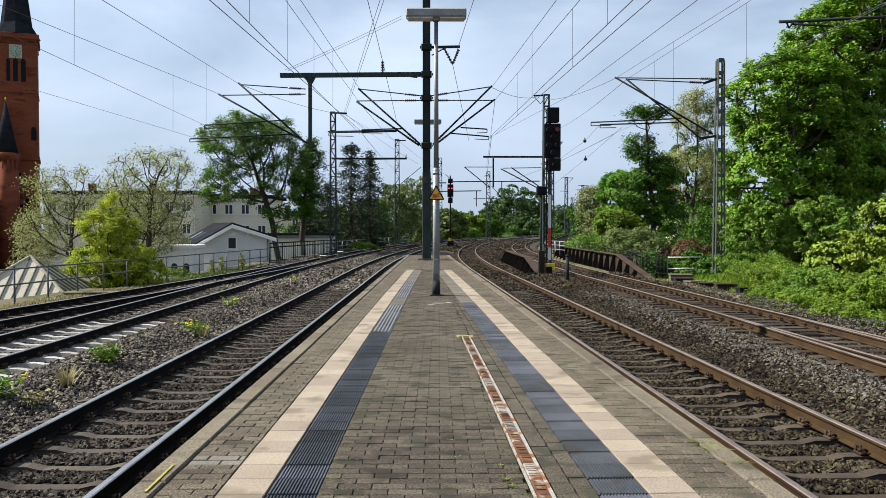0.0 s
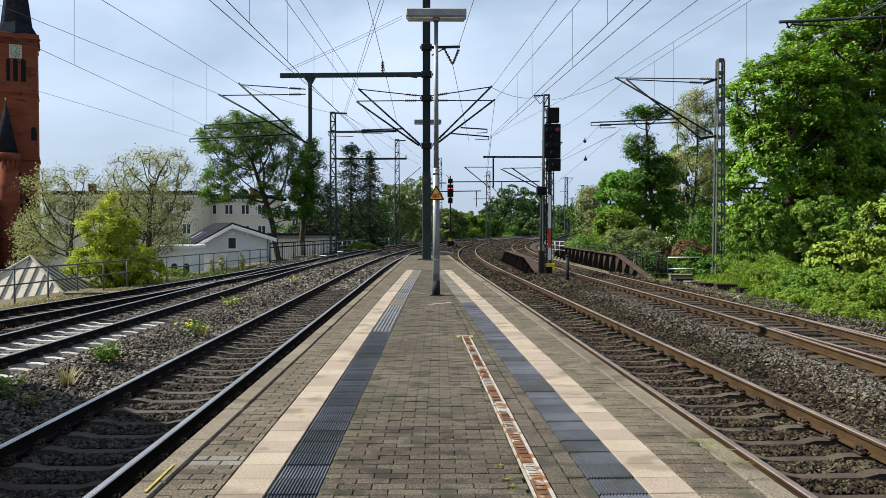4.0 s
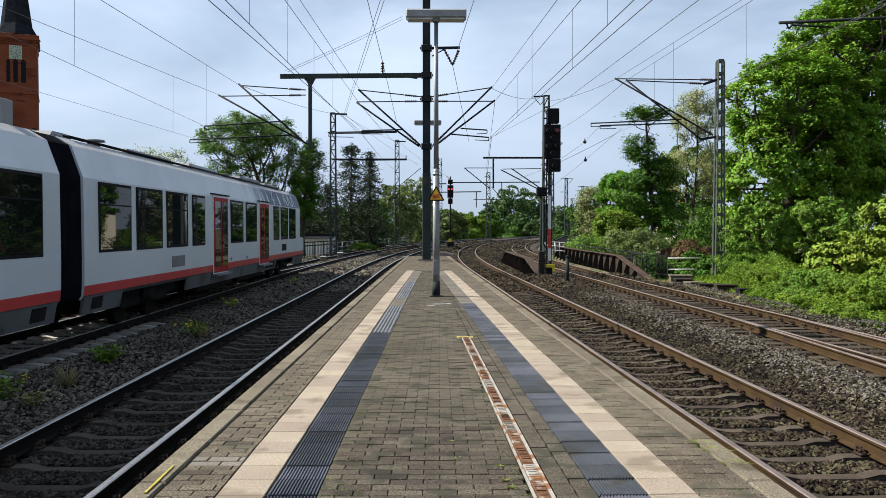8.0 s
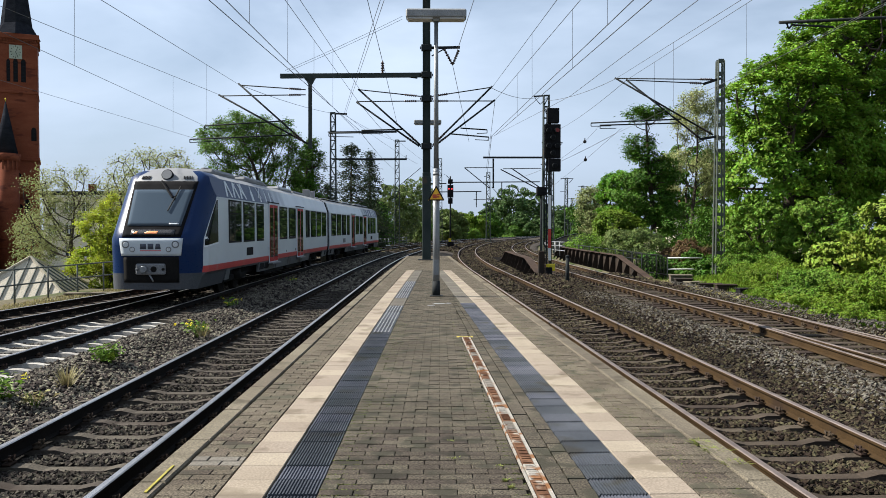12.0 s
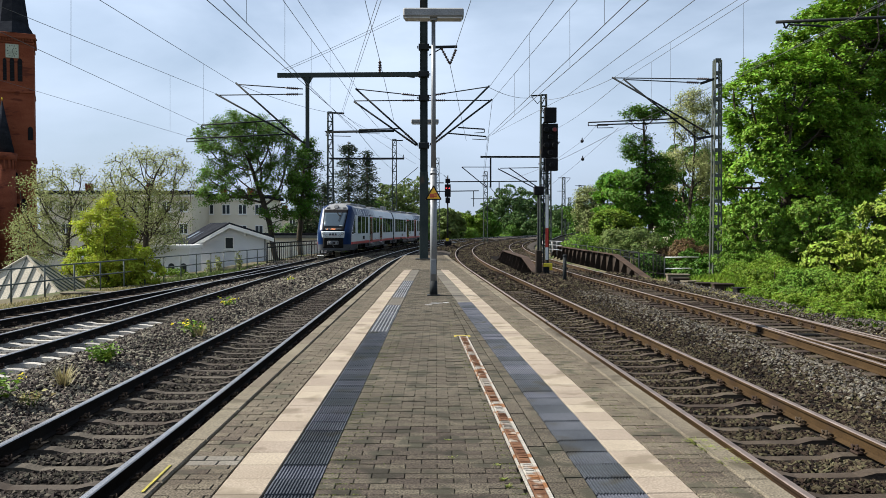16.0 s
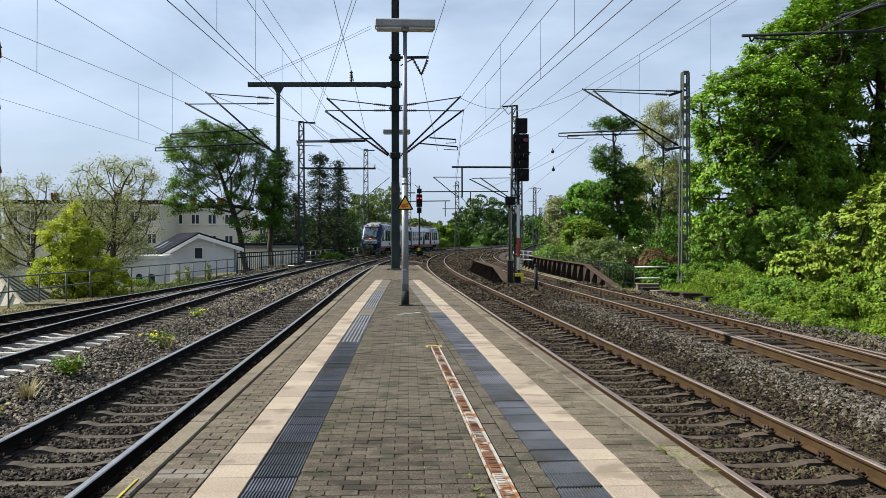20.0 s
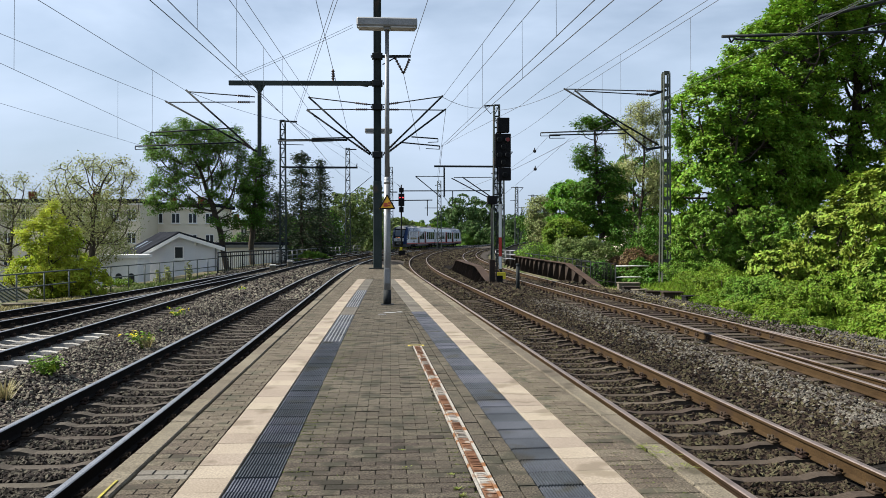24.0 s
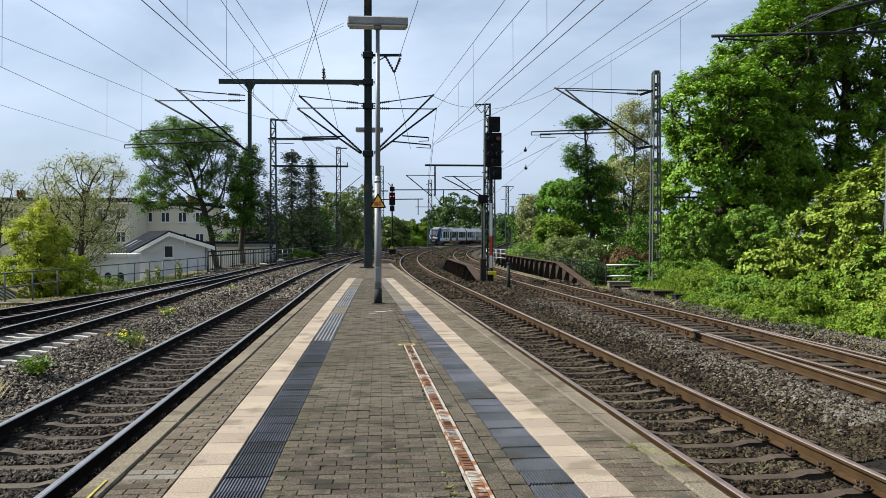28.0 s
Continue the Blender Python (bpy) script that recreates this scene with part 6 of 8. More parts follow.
# ---------------------------------------------------------------- the bridge over the street
def girder(x, y0, y1, ramp0, ramp1, top, zb):
    t = base("bridge_girder", "rusty riveted steel bridge girder with sloping ends and stiffeners", "bridge girder", group="bridge girders")
    prof = [(y0, zb), (y1, zb), (y1 - ramp1 * 0.2, zb + 0.25), (y1 - ramp1, top), (y0 + ramp0, top), (y0, zb + 0.22)]
    bm = bmesh.new()
    prism(bm, prof, x - 0.02, x + 0.02, "yz")
    part("web", bm, M_RUSTY_STEEL, t, "dark riveted web plate")
    pts = [(y0 - 0.1, zb + 0.24), (y0 + ramp0, top + 0.03), (y1 - ramp1, top + 0.03), (y1, zb + 0.3)]
    for (a, za), (b, zb2) in zip(pts, pts[1:]):
        bm = bmesh.new()
        bar(bm, (x, a, za), (x, b, zb2), 0.42, 0.035)
        m = part("flange", bm, M_FLANGE, t, "rust-brown top flange")
    n = int((y1 - y0) / 1.75)
    for i in range(n):
        y = y0 + 0.9 + i * (y1 - y0 - 1.4) / max(1, n - 1)
        zt = min(top, zb + 0.22 + (y - y0) / ramp0 * (top - zb - 0.22), zb + 0.25 + (y1 - y) / ramp1 * (top - zb - 0.25))
        if zt - zb < 0.2:
            continue
        for s in (-1, 1):
            bm = bmesh.new()
            prism(bm, [(x + s * 0.02, zb), (x + s * 0.44, zb), (x + s * 0.44, zb + 0.12), (x + s * 0.20, zt), (x + s * 0.02, zt)], y - 0.02, y + 0.02)
            part("stiffener", bm, M_RUSTY_STEEL, t)
    return t


M_FLANGE = surf("girder_flange_rust", (0.032, 0.022, 0.017), (0.056, 0.037, 0.027), 1.2, 0.85, 0.3, 30)
girder(11.45, 42.5, 77.0, 7.5, 5.0, -0.14, -1.35)
girder(5.25, 39.5, 61.0, 6.0, 3.0, -0.12, -1.02)
w = base("parapet_wall", "weathered concrete parapet wall beyond the bridge", "parapet wall")
bm = bmesh.new()
prism(bm, [(14.3, -1.6), (18.9, -1.6), (18.9, 1.05), (16.8, 0.86), (15.2, 0.50), (14.3, 0.12)], 95.0, 95.5)
part("wall", bm, M_WALL_GREY, w)
bm = bmesh.new()
for p, q in (((14.2, 0.14), (15.2, 0.56)), ((15.2, 0.56), (16.8, 0.92)), ((16.8, 0.92), (19.0, 1.12))):
    bar(bm, (p[0], 95.2, p[1]), (q[0], 95.2, q[1]), 0.75, 0.12)
part("coping", bm, M_STEEL_DARK, w, "dark coping")
# ---------------------------------------------------------------- lineside clutter
def slab_thing(name, label, cat, px_x, y, w, d, z0, z1, mat, rz=0.0, parts=()):
    t = base(name, label, cat, pose(px_x, y, 0, 0, 0, rz))
    z1 += 0.16 if px_x > 5 else 0.0
    part_box("body", -w / 2, w / 2, -d / 2, d / 2, z0, z1, mat, t, "", 0.02)
    part_box("lid", -w / 2 - 0.03, w / 2 + 0.03, -d / 2 - 0.03, d / 2 + 0.03, z1, z1 + 0.06, mat, t, "", 0.015)


slab_thing("cable_trough", "pale concrete cable trough block beside the track", "cable trough", 11.057, 36.0, 0.95, 0.6, -1.0, -0.72, M_KERB, -8)
slab_thing("cable_trough", "pale concrete trough cover lying in the verge", "cable trough", 11.093, 34.2, 0.75, 0.5, -1.0, -0.90, M_KERB, 22)
slab_thing("relay_box", "dark low box beside the track", "relay box", 10.718, 34.5, 0.7, 0.4, -1.0, -0.80, M_RUSTY_STEEL, -5)
slab_thing("relay_box", "dark flat box lying beside the track", "relay box", 11.278, 31.0, 0.75, 0.45, -1.0, -0.80, M_RUSTY_STEEL, -6)
slab_thing("relay_box", "dark flat box lying beside the track", "relay box", 11.168, 32.4, 0.9, 0.4, -1.0, -0.86, M_RUSTY_STEEL, -12)
slab_thing("relay_box", "black box half buried in the verge", "relay box", 11.507, 29.5, 0.66, 0.4, -1.0, -0.84, M_BLACK, 4)
slab_thing("relay_box", "small rusty box beside the track", "relay box", 11.854, 27.0, 0.28, 0.25, -1.0, -0.76, M_RUSTY_STEEL, 0)
slab_thing("cable_trough", "flat concrete cover beside the side track", "cable trough", -12.828, 30.5, 2.2, 0.5, -1.05, -0.90, M_KERB, 6)
for px_x, y, h in ((-7.323, 62.0, 0.42), (-4.788, 82.0, 0.5), (-7.933, 57.0, 0.3)):
    t = base("marker_stone", "small pale marker block in the ballast", "marker stone", pose(px_x, y, -0.72), "marker stones")
    part_box("block", -0.2, 0.2, -0.12, 0.12, 0, h, M_KERB, t, "", 0.02)
    part_box("cap", -0.22, 0.22, -0.14, 0.14, h, h + 0.05, M_TRIM, t, "white cap", 0.01)


def street_lamp(label, pts, head, r):
    t = base("street_lamp", label, "street lamp", group="street lamps")
    bm = bmesh.new()
    for a, b in zip(pts, pts[1:]):
        tube(bm, a, b, r, r * 0.92, 8)
    part("pole", bm, M_GALV, t)
    bm = bmesh.new()
    e, h = Vector(pts[-1]), Vector(head)
    tube(bm, e, h, r * 1.6, r * 2.2, 10)
    part("lamp_head", bm, M_LAMP_BOX, t)


street_lamp("grey curved street lamp standing among the shrubs", [(17.273, 37, -0.952), (17.236, 37, -0.06), (17.043, 37, 0.7), (16.693, 37, 1.355), (16.164, 37, 1.721), (15.479, 37, 1.877)], (15.007, 37, 1.851), 0.06)
street_lamp("slim grey street lamp beyond the bridge", [(17.088, 62, -1.345), (17.07, 62, 1.109)], (16.85, 62, 1.24), 0.06)
# ---------------------------------------------------------------- plants
L_DEEP = leaf_mat("leaf_deep_green", (0.038, 0.100, 0.008), (0.078, 0.160, 0.015), 0.18)
L_MID = leaf_mat("leaf_mid_green", (0.078, 0.158, 0.014), (0.140, 0.232, 0.026), 0.20)
L_OLIVE = leaf_mat("leaf_dark_olive", (0.060, 0.132, 0.015), (0.112, 0.200, 0.029), 0.28)
L_LIME = leaf_mat("leaf_lime_green", (0.094, 0.200, 0.0135), (0.168, 0.290, 0.025), 0.25)
L_BRIGHT = leaf_mat("leaf_bright_yellow_green", (0.235, 0.300, 0.020), (0.375, 0.410, 0.040), 0.38)
L_MAPLE = leaf_mat("leaf_maple_yellow_green", (0.098, 0.172, 0.015), (0.212, 0.272, 0.034), 0.22)
L_PALE = leaf_mat("leaf_pale_spring", (0.185, 0.215, 0.066), (0.330, 0.345, 0.150), 0.24)
L_NETTLE = leaf_mat("leaf_nettle", (0.088, 0.158, 0.012), (0.158, 0.232, 0.020), 0.28)
L_LEAFY = leaf_mat("leaf_strong_green", (0.066, 0.180, 0.012), (0.130, 0.262, 0.022), 0.24)
L_SPRING = leaf_mat("leaf_pale_olive", (0.150, 0.178, 0.062), (0.235, 0.262, 0.105), 0.22)
L_RUSSET = leaf_mat("leaf_russet", (0.105, 0.062, 0.028), (0.150, 0.105, 0.050), 0.25)
L_SOFT = leaf_mat("leaf_soft_green", (0.095, 0.140, 0.032), (0.145, 0.190, 0.055), 0.2)
L_FAR = leaf_mat("leaf_far_blue_green", (0.042, 0.085, 0.022), (0.075, 0.130, 0.034), 0.2)
L_SPRUCE = leaf_mat("needle_dark", (0.022, 0.039, 0.019), (0.039, 0.060, 0.026), 0.15)
L_GRASS = leaf_mat("grass_blade", (0.074, 0.112, 0.028), (0.122, 0.150, 0.045), 0.28)
L_DRY = leaf_mat("dry_grass", (0.224, 0.189, 0.086), (0.284, 0.258, 0.129), 0.3)
L_JOINT_GRASS = leaf_mat("joint_grass", (0.13, 0.16, 0.03), (0.20, 0.22, 0.06), 0.3)
L_FLOWER = leaf_mat("yellow_flower", (0.65, 0.52, 0.02), (0.75, 0.62, 0.05), 0.2)
RNG = np.random.default_rng(7)


def leaves(centres, normals, size, aspect=0.62):
    """Folded leaf blades at the given centres; each is a kite of four corners."""
    n = len(centres)
    nor = normals + RNG.normal(0, 0.42, (n, 3))
    nor /= np.linalg.norm(nor, axis=1)[:, None] + 1e-9
    a = np.cross(nor, RNG.normal(0, 1, (n, 3)))
    a /= np.linalg.norm(a, axis=1)[:, None] + 1e-9
    b = np.cross(nor, a)
    s = (size * RNG.uniform(0.6, 1.35, n))[:, None]
    v = np.stack([centres - a * s * 0.5, centres + b * s * 0.5 * aspect + nor * s * 0.10,
                  centres + a * s * 0.55 - nor * s * 0.08, centres - b * s * 0.5 * aspect + nor * s * 0.10], axis=1).reshape(-1, 3)
    f = np.arange(n * 4).reshape(n, 4)
    return v, f


def crown_points(lobes, count, shell=0.55):
    """Points in clumps on a heap of ellipsoid lobes (x, y, z, rx, ry, rz), thicker towards the outside."""
    lobes = np.asarray(lobes, float)
    wgt = (lobes[:, 3] * lobes[:, 5]) ** 1.0
    pick = RNG.choice(len(lobes), count, p=wgt / wgt.sum())
    d = RNG.normal(0, 1, (count, 3))
    d[:, 2] = np.where(d[:, 2] < -0.4, -d[:, 2] * 0.6, d[:, 2])
    d /= np.linalg.norm(d, axis=1)[:, None]
    r = shell + (1 - shell) * RNG.uniform(0, 1, count) ** 0.6
    p = lobes[pick, :3] + d * r[:, None] * lobes[pick, 3:6]
    return p, d


def clumped(lobes, count, sub=0.36, each=18, loose=0.24):
    """Leaves on the skins of small round clumps, which sit on the skins of the lobes."""
    lobes = np.asarray(lobes, float)
    big = np.repeat(lobes, each, axis=0)
    n = len(big)
    d1 = RNG.normal(0, 1, (n, 3)) + np.array([0, 0, 0.35])
    d1 /= np.linalg.norm(d1, axis=1)[:, None]
    c = big[:, :3] + d1 * big[:, 3:6] * RNG.uniform(0.62, 1.0, n)[:, None]
    r = big[:, 3] * sub * RNG.uniform(0.65, 1.3, n)
    pick = RNG.choice(n, count, p=r ** 2 / (r ** 2).sum())
    d2 = RNG.normal(0, 1, (count, 3)) + np.array([0, 0, 0.3])
    d2 /= np.linalg.norm(d2, axis=1)[:, None]
    back = (d2 * d1[pick]).sum(1) < -0.25
    d2[back] *= -1
    p = c[pick] + d2 * (r[pick] * (1 - loose * np.abs(RNG.normal(0, 1, count))))[:, None] * np.array([1, 1, 0.85])
    return p, d2 * 0.75 + d1[pick] * 0.45


def make_tree(name, label, x, y, z, height, spread, mat, count, size, seed, trunk_r=0.2, trunk_h=0.35, lobes_n=16, clump=0.5,
              per=14, flat=0.8, up=0.25, category="tree", low=0.0, core=False, lobe=1.0, thin=0.6, airy=False, sub=0.36, each=18):
    global RNG
    RNG = np.random.default_rng(seed)
    rnd = random.Random(seed)
    t = base(name, label, category, pose(x, y, z))
    crown_z, top = height * (trunk_h + low), height
    mid, half = (crown_z + top) / 2, (top - crown_z) / 2
    lobes = []
    for i in range(lobes_n):
        a = i * 2.399 + rnd.uniform(-0.3, 0.3)
        u = -0.92 + 1.86 * (i + 0.5) / lobes_n
        ringr = math.sqrt(max(0.02, 1 - u * u)) * (1.0 if u > -0.2 else 1.05)
        rad = spread * 0.70 * ringr * rnd.uniform(0.62, 1.05)
        s = spread * rnd.uniform(0.24, 0.38) * (1.0 if u < 0.6 else 0.8) * lobe
        lobes.append((math.cos(a) * rad, math.sin(a) * rad, mid + u * half * 0.80 + rnd.uniform(-0.05, 0.05) * half, s, s, s * flat))
    if core:
        lobes.append((0, 0, mid, spread * 0.55, spread * 0.55, half * 0.6))
    # trunk and limbs
    bm = bmesh.new()
    lean = Vector((rnd.uniform(-0.3, 0.3), rnd.uniform(-0.3, 0.3), 0))
    p, r = Vector((0, 0, -0.3)), trunk_r
    steps = 6
    for k in range(steps):
        q = Vector((lean.x * (k + 1) / steps + rnd.uniform(-0.08, 0.08), lean.y * (k + 1) / steps, height * 0.8 * (k + 1) / steps))
        tube(bm, p, q, r, r * 0.8, 8)
        p, r = q, r * 0.8
    mains = []
    for lo in lobes[2::max(1, lobes_n // 6)][:6]:
        hb = min(lo[2] * 0.55, height * 0.5) * rnd.uniform(0.75, 1.0)
        s0, e = Vector((lean.x * hb / height, lean.y * hb / height, hb)), Vector(lo[:3])
        m = s0.lerp(e, 0.5) + Vector((0, 0, 0.05 * height * rnd.uniform(0, 1)))
        tube(bm, s0, m, trunk_r * 0.45, trunk_r * 0.32, 6)
        tube(bm, m, e, trunk_r * 0.32, trunk_r * 0.12, 6)
        mains += [m, m.lerp(e, 0.5), e]
    mains += [Vector((lean.x * u, lean.y * u, height * u)) for u in (0.45, 0.6, 0.75)]
    for lo in lobes:
        e = Vector(lo[:3])
        m = min(mains, key=lambda q: (q - e).length + max(0.0, q.z - e.z) * 2)
        b = m.lerp(e, 0.5) + Vector((rnd.uniform(-0.15, 0.15), rnd.uniform(-0.15, 0.15), rnd.uniform(-0.05, 0.2)))
        tube(bm, m, b, trunk_r * 0.16, trunk_r * 0.11, 5)
        tube(bm, b, e, trunk_r * 0.11, trunk_r * 0.05, 5)
        for _ in range(4 if airy else 2):
            tip = e + Vector((rnd.uniform(-1, 1), rnd.uniform(-1, 1), rnd.uniform(-0.3, 1))) * lo[3] * 1.1
            tube(bm, b.lerp(e, rnd.uniform(0.3, 1)), tip, trunk_r * 0.05, trunk_r * 0.02, 4)
    part("trunk", bm, M_BARK, t)
    # leaves gather in small clumps on the lobes
    if airy:
        k = max(1, count // per)
        c, d = crown_points(lobes, k, 0.3)
        cc = np.repeat(c, per, axis=0) + RNG.normal(0, clump * 0.5, (k * per, 3)) * np.array([1, 1, thin])
        nn = np.repeat(d, per, axis=0) + np.array([0, 0, up])
    else:
        cc, nn = clumped(lobes, count, sub, each)
    v, f = leaves(cc, nn, size)
    ob = new("crown", grid_mesh("crown", v, f, mat))
    ob.parent = t
    return t


def grown_tree(name, label, x, y, blobs, mat, count, size, seed, stem=(), trunk_r=0.25, step=0.5, reach=4.0, near=0.95, aims=650, spray=0.34, layer=0.5,
               up=0.8, shell=0.45, z0=None, category="tree", bark=None, deep=2, outward=0.6):
    """A tree whose limbs grow towards points in the crown's lobes (x, y, z, rx, ry, rz in the world); leaves sit in flat sprays on the twigs."""
    global RNG
    RNG = np.random.default_rng(seed)
    z0 = ground_height(x, y) if z0 is None else z0
    t = base(name, label, category, pose(x, y, z0))
    lobes = np.array([(a - x, b - y, c - z0, p, q, r) for a, b, c, p, q, r in blobs], float)
    vol = lobes[:, 3] * lobes[:, 4] * lobes[:, 5]
    pick = RNG.choice(len(lobes), aims, p=vol / vol.sum())
    d = RNG.normal(0, 1, (aims, 3))
    d /= np.linalg.norm(d, axis=1)[:, None]
    aim_at = lobes[pick, :3] + d * (shell + (1 - shell) * RNG.random(aims) ** 0.6)[:, None] * lobes[pick, 3:6]
    aim_at = aim_at[aim_at[:, 2] > 0.05]
    nodes, parent = [np.array([0.0, 0.0, -0.3])], [-1]
    way = [np.array(p, float) - np.array([x, y, z0]) for p in stem] or [np.array([0, 0, max(0.5, lobes[:, 2].min() * 0.6)])]
    for p in way:
        a = nodes[-1]
        k = max(1, int(np.linalg.norm(p - a) / step))
        for i in range(1, k + 1):
            parent.append(len(nodes) - 1)
            nodes.append(a + (p - a) * i / k + RNG.normal(0, 0.02, 3))
    for turn in range(90):
        if len(aim_at) < 6 or len(nodes) > 3200:
            break
        pts = np.array(nodes)
        d2 = ((aim_at ** 2).sum(1)[:, None] + (pts ** 2).sum(1)[None, :] - 2 * aim_at @ pts.T)
        who = d2.argmin(1)
        best = np.sqrt(np.maximum(1e-9, d2[np.arange(len(aim_at)), who]))
        live = best < (reach if turn > 12 else 30.0)
        grown = 0
        for k in np.unique(who[live]):
            g = aim_at[live & (who == k)] - pts[k]
            g = (g / np.linalg.norm(g, axis=1)[:, None]).sum(0) + RNG.normal(0, 0.28, 3)
            nodes.append(pts[k] + g / (np.linalg.norm(g) + 1e-9) * step)
            parent.append(int(k))
            grown += 1
        aim_at = aim_at[best > near]
        if not grown:
            break
    n = len(nodes)
    pts, par = np.array(nodes), np.array(parent)
    thick, rank = np.zeros(n), np.zeros(n, int)
    for i in range(n - 1, 0, -1):
        if thick[i] == 0:
            thick[i] = 1.0
        thick[par[i]] += thick[i]
        rank[par[i]] = max(rank[par[i]], rank[i] + 1)
    rad = trunk_r * (np.maximum(thick, 1) / max(1.0, thick[0])) ** 0.46
    rad = np.maximum(rad, 0.011)
    v, f = [], []
    for i in range(1, n):
        a, b = pts[par[i]], pts[i]
        ax = (b - a) / (np.linalg.norm(b - a) + 1e-9)
        u = np.cross(ax, [0.31, 0.87, 0.38])
        u /= np.linalg.norm(u) + 1e-9
        w = np.cross(ax, u)
        o = len(v)
        for c, r in ((a, min(rad[par[i]], rad[i] * 1.35)), (b, rad[i])):
            for q in range(5):
                e = q * 1.2566
                v.append(c + (u * math.cos(e) + w * math.sin(e)) * r)
        f += [(o + q, o + (q + 1) % 5, o + 5 + (q + 1) % 5, o + 5 + q) for q in range(5)]
    ob = new("trunk", grid_mesh("trunk", v, f, bark or M_BARK, True))
    ob.parent = t
    twigs = np.where((rank <= deep) & (np.arange(n) > len(way) * 3))[0]
    if not len(twigs):
        twigs = np.arange(1, n)
    j = RNG.choice(twigs, count)
    s = RNG.random(count)[:, None]
    c = pts[par[j]] * (1 - s) + pts[j] * s + RNG.normal(0, spray, (count, 3)) * np.array([1, 1, layer])
    c[:, 2] = np.maximum(c[:, 2], 0.02)
    mid = lobes[:, :3].mean(0)
    out = pts[j] - mid
    out /= np.linalg.norm(out, axis=1)[:, None] + 1e-6
    lv, lf = leaves(c, out * outward + np.array([0, 0, up]), size)
    ob = new("crown", grid_mesh("crown", lv, lf, mat))
    ob.parent = t
    return t


def make_spruce(label, x, y, z, height, spread, seed, count=5200):
    global RNG
    RNG = np.random.default_rng(seed)
    t = base("spruce", label, "conifer", pose(x, y, z))
    bm = bmesh.new()
    tube(bm, (0, 0, -0.3), (0, 0, height * 0.97), 0.28, 0.03, 8)
    v, f, total = [], [], 0
    tiers = 30
    for i in range(tiers):
        u = (i + RNG.uniform(-0.4, 0.4)) / (tiers - 1)
        zz = height * (0.08 + 0.88 * u)
        rr = spread * 1.1 * max(0.06, 1 - u) ** 0.7 * (0.5 + 0.85 * RNG.random())
        for b in range(5):
            a = b * 1.257 + i * 1.9 + RNG.uniform(-0.5, 0.5)
            ln = rr * RNG.uniform(0.45, 1.2) + 0.2
            e = np.array([math.cos(a) * ln, math.sin(a) * ln, zz - 0.30 * ln])
            tube(bm, (0, 0, zz), tuple(e), 0.03, 0.010, 4)
            k = max(6, int(count / tiers / 4 * (0.5 + 0.9 * (1 - u))))
            s = RNG.uniform(0.1, 1.0, k)[:, None]
            c = np.array([0, 0, zz]) * (1 - s) + e * s + RNG.normal(0, 0.17, (k, 3)) + np.array([0, 0, -0.25]) * RNG.random((k, 1))
            lv, lf = leaves(c, np.tile([0, 0, 1.0], (k, 1)), 0.34, 0.35)
            f.append(lf + total)
            total += len(lv)
            v.append(lv)
    part("trunk", bm, M_BARK, t)
    ob = new("crown", grid_mesh("crown", np.concatenate(v), np.concatenate(f), L_SPRUCE))
    ob.parent = t
    return t


def make_bush(name, label, x, y, z, w, d, h, mat, count, size, seed, category="bush", lobes_n=12, clump=0.3, stems=4):
    global RNG
    RNG = np.random.default_rng(seed)
    rnd = random.Random(seed)
    t = base(name, label, category, pose(x, y, z))
    lobes = []
    for i in range(lobes_n):
        s = rnd.uniform(0.22, 0.4)
        u = rnd.uniform(0.15, 0.95)
        lobes.append((rnd.uniform(-0.5, 0.5) * w * (1.15 - u * 0.5), rnd.uniform(-0.5, 0.5) * d, h * u * 0.85, w * s * 0.7, d * s * 0.8 + 0.2, h * s * 0.8))
    for i in range(stems):
        lo = lobes[i % lobes_n]
        bm = bmesh.new()
        tube(bm, Vector((lo[0] * 0.5, lo[1] * 0.5, -0.2)), lo[:3], 0.035, 0.012, 5)
        part("stem", bm, M_BARK, t)
    cc, dd = clumped(lobes, count, 0.45, 10, 0.3)
    cc[:, 2] = np.maximum(cc[:, 2], RNG.uniform(0, 0.12, len(cc)))
    v, f = leaves(cc, dd + np.array([0, 0, 0.3]), size)
    ob = new("foliage", grid_mesh("foliage", v, f, mat))
    ob.parent = t
    return t



# the street side
def planted(name, label, x, y, z0, top, half, mat, count, size, seed, **more):
    z0 = min(z0, ground_height(x, y))
    make_tree(name, label, x, y, z0, top - z0, half, mat, count, size, seed, **more)


grown_tree("broadleaf_tree", "tall broadleaf tree with an open umbrella crown and dark limbs", -13.9, 72, [(-16.9, 72, 9.0, 4.4, 4.0, 2.9), (-19.0, 72, 5.4, 2.2, 2.4, 2.0), (-13.4, 72, 7.4, 1.9, 2.6, 3.8), (-16.8, 72, 5.6, 3.4, 2.6, 2.0), (-14.0, 72, 3.2, 1.6, 1.8, 1.6)],
           L_OLIVE, 34000, 0.19, 11, stem=((-14.1, 72, -1.0), (-14.6, 72, 2.0), (-15.2, 72, 4.0)), trunk_r=0.27, step=0.5, near=0.68, aims=950, spray=0.28, layer=0.6, shell=0.35)
grown_tree("broadleaf_tree", "dark leafy tree with a bare leaning trunk behind the fence", -12.3, 75, [(-12.2, 75, 5.2, 1.5, 1.8, 3.2), (-11.6, 75, 8.2, 1.2, 1.4, 2.2)],
           L_DEEP, 9000, 0.20, 111, stem=((-12.4, 75, 0.5), (-12.1, 75, 4.5)), trunk_r=0.26, step=0.5, aims=260, spray=0.32)
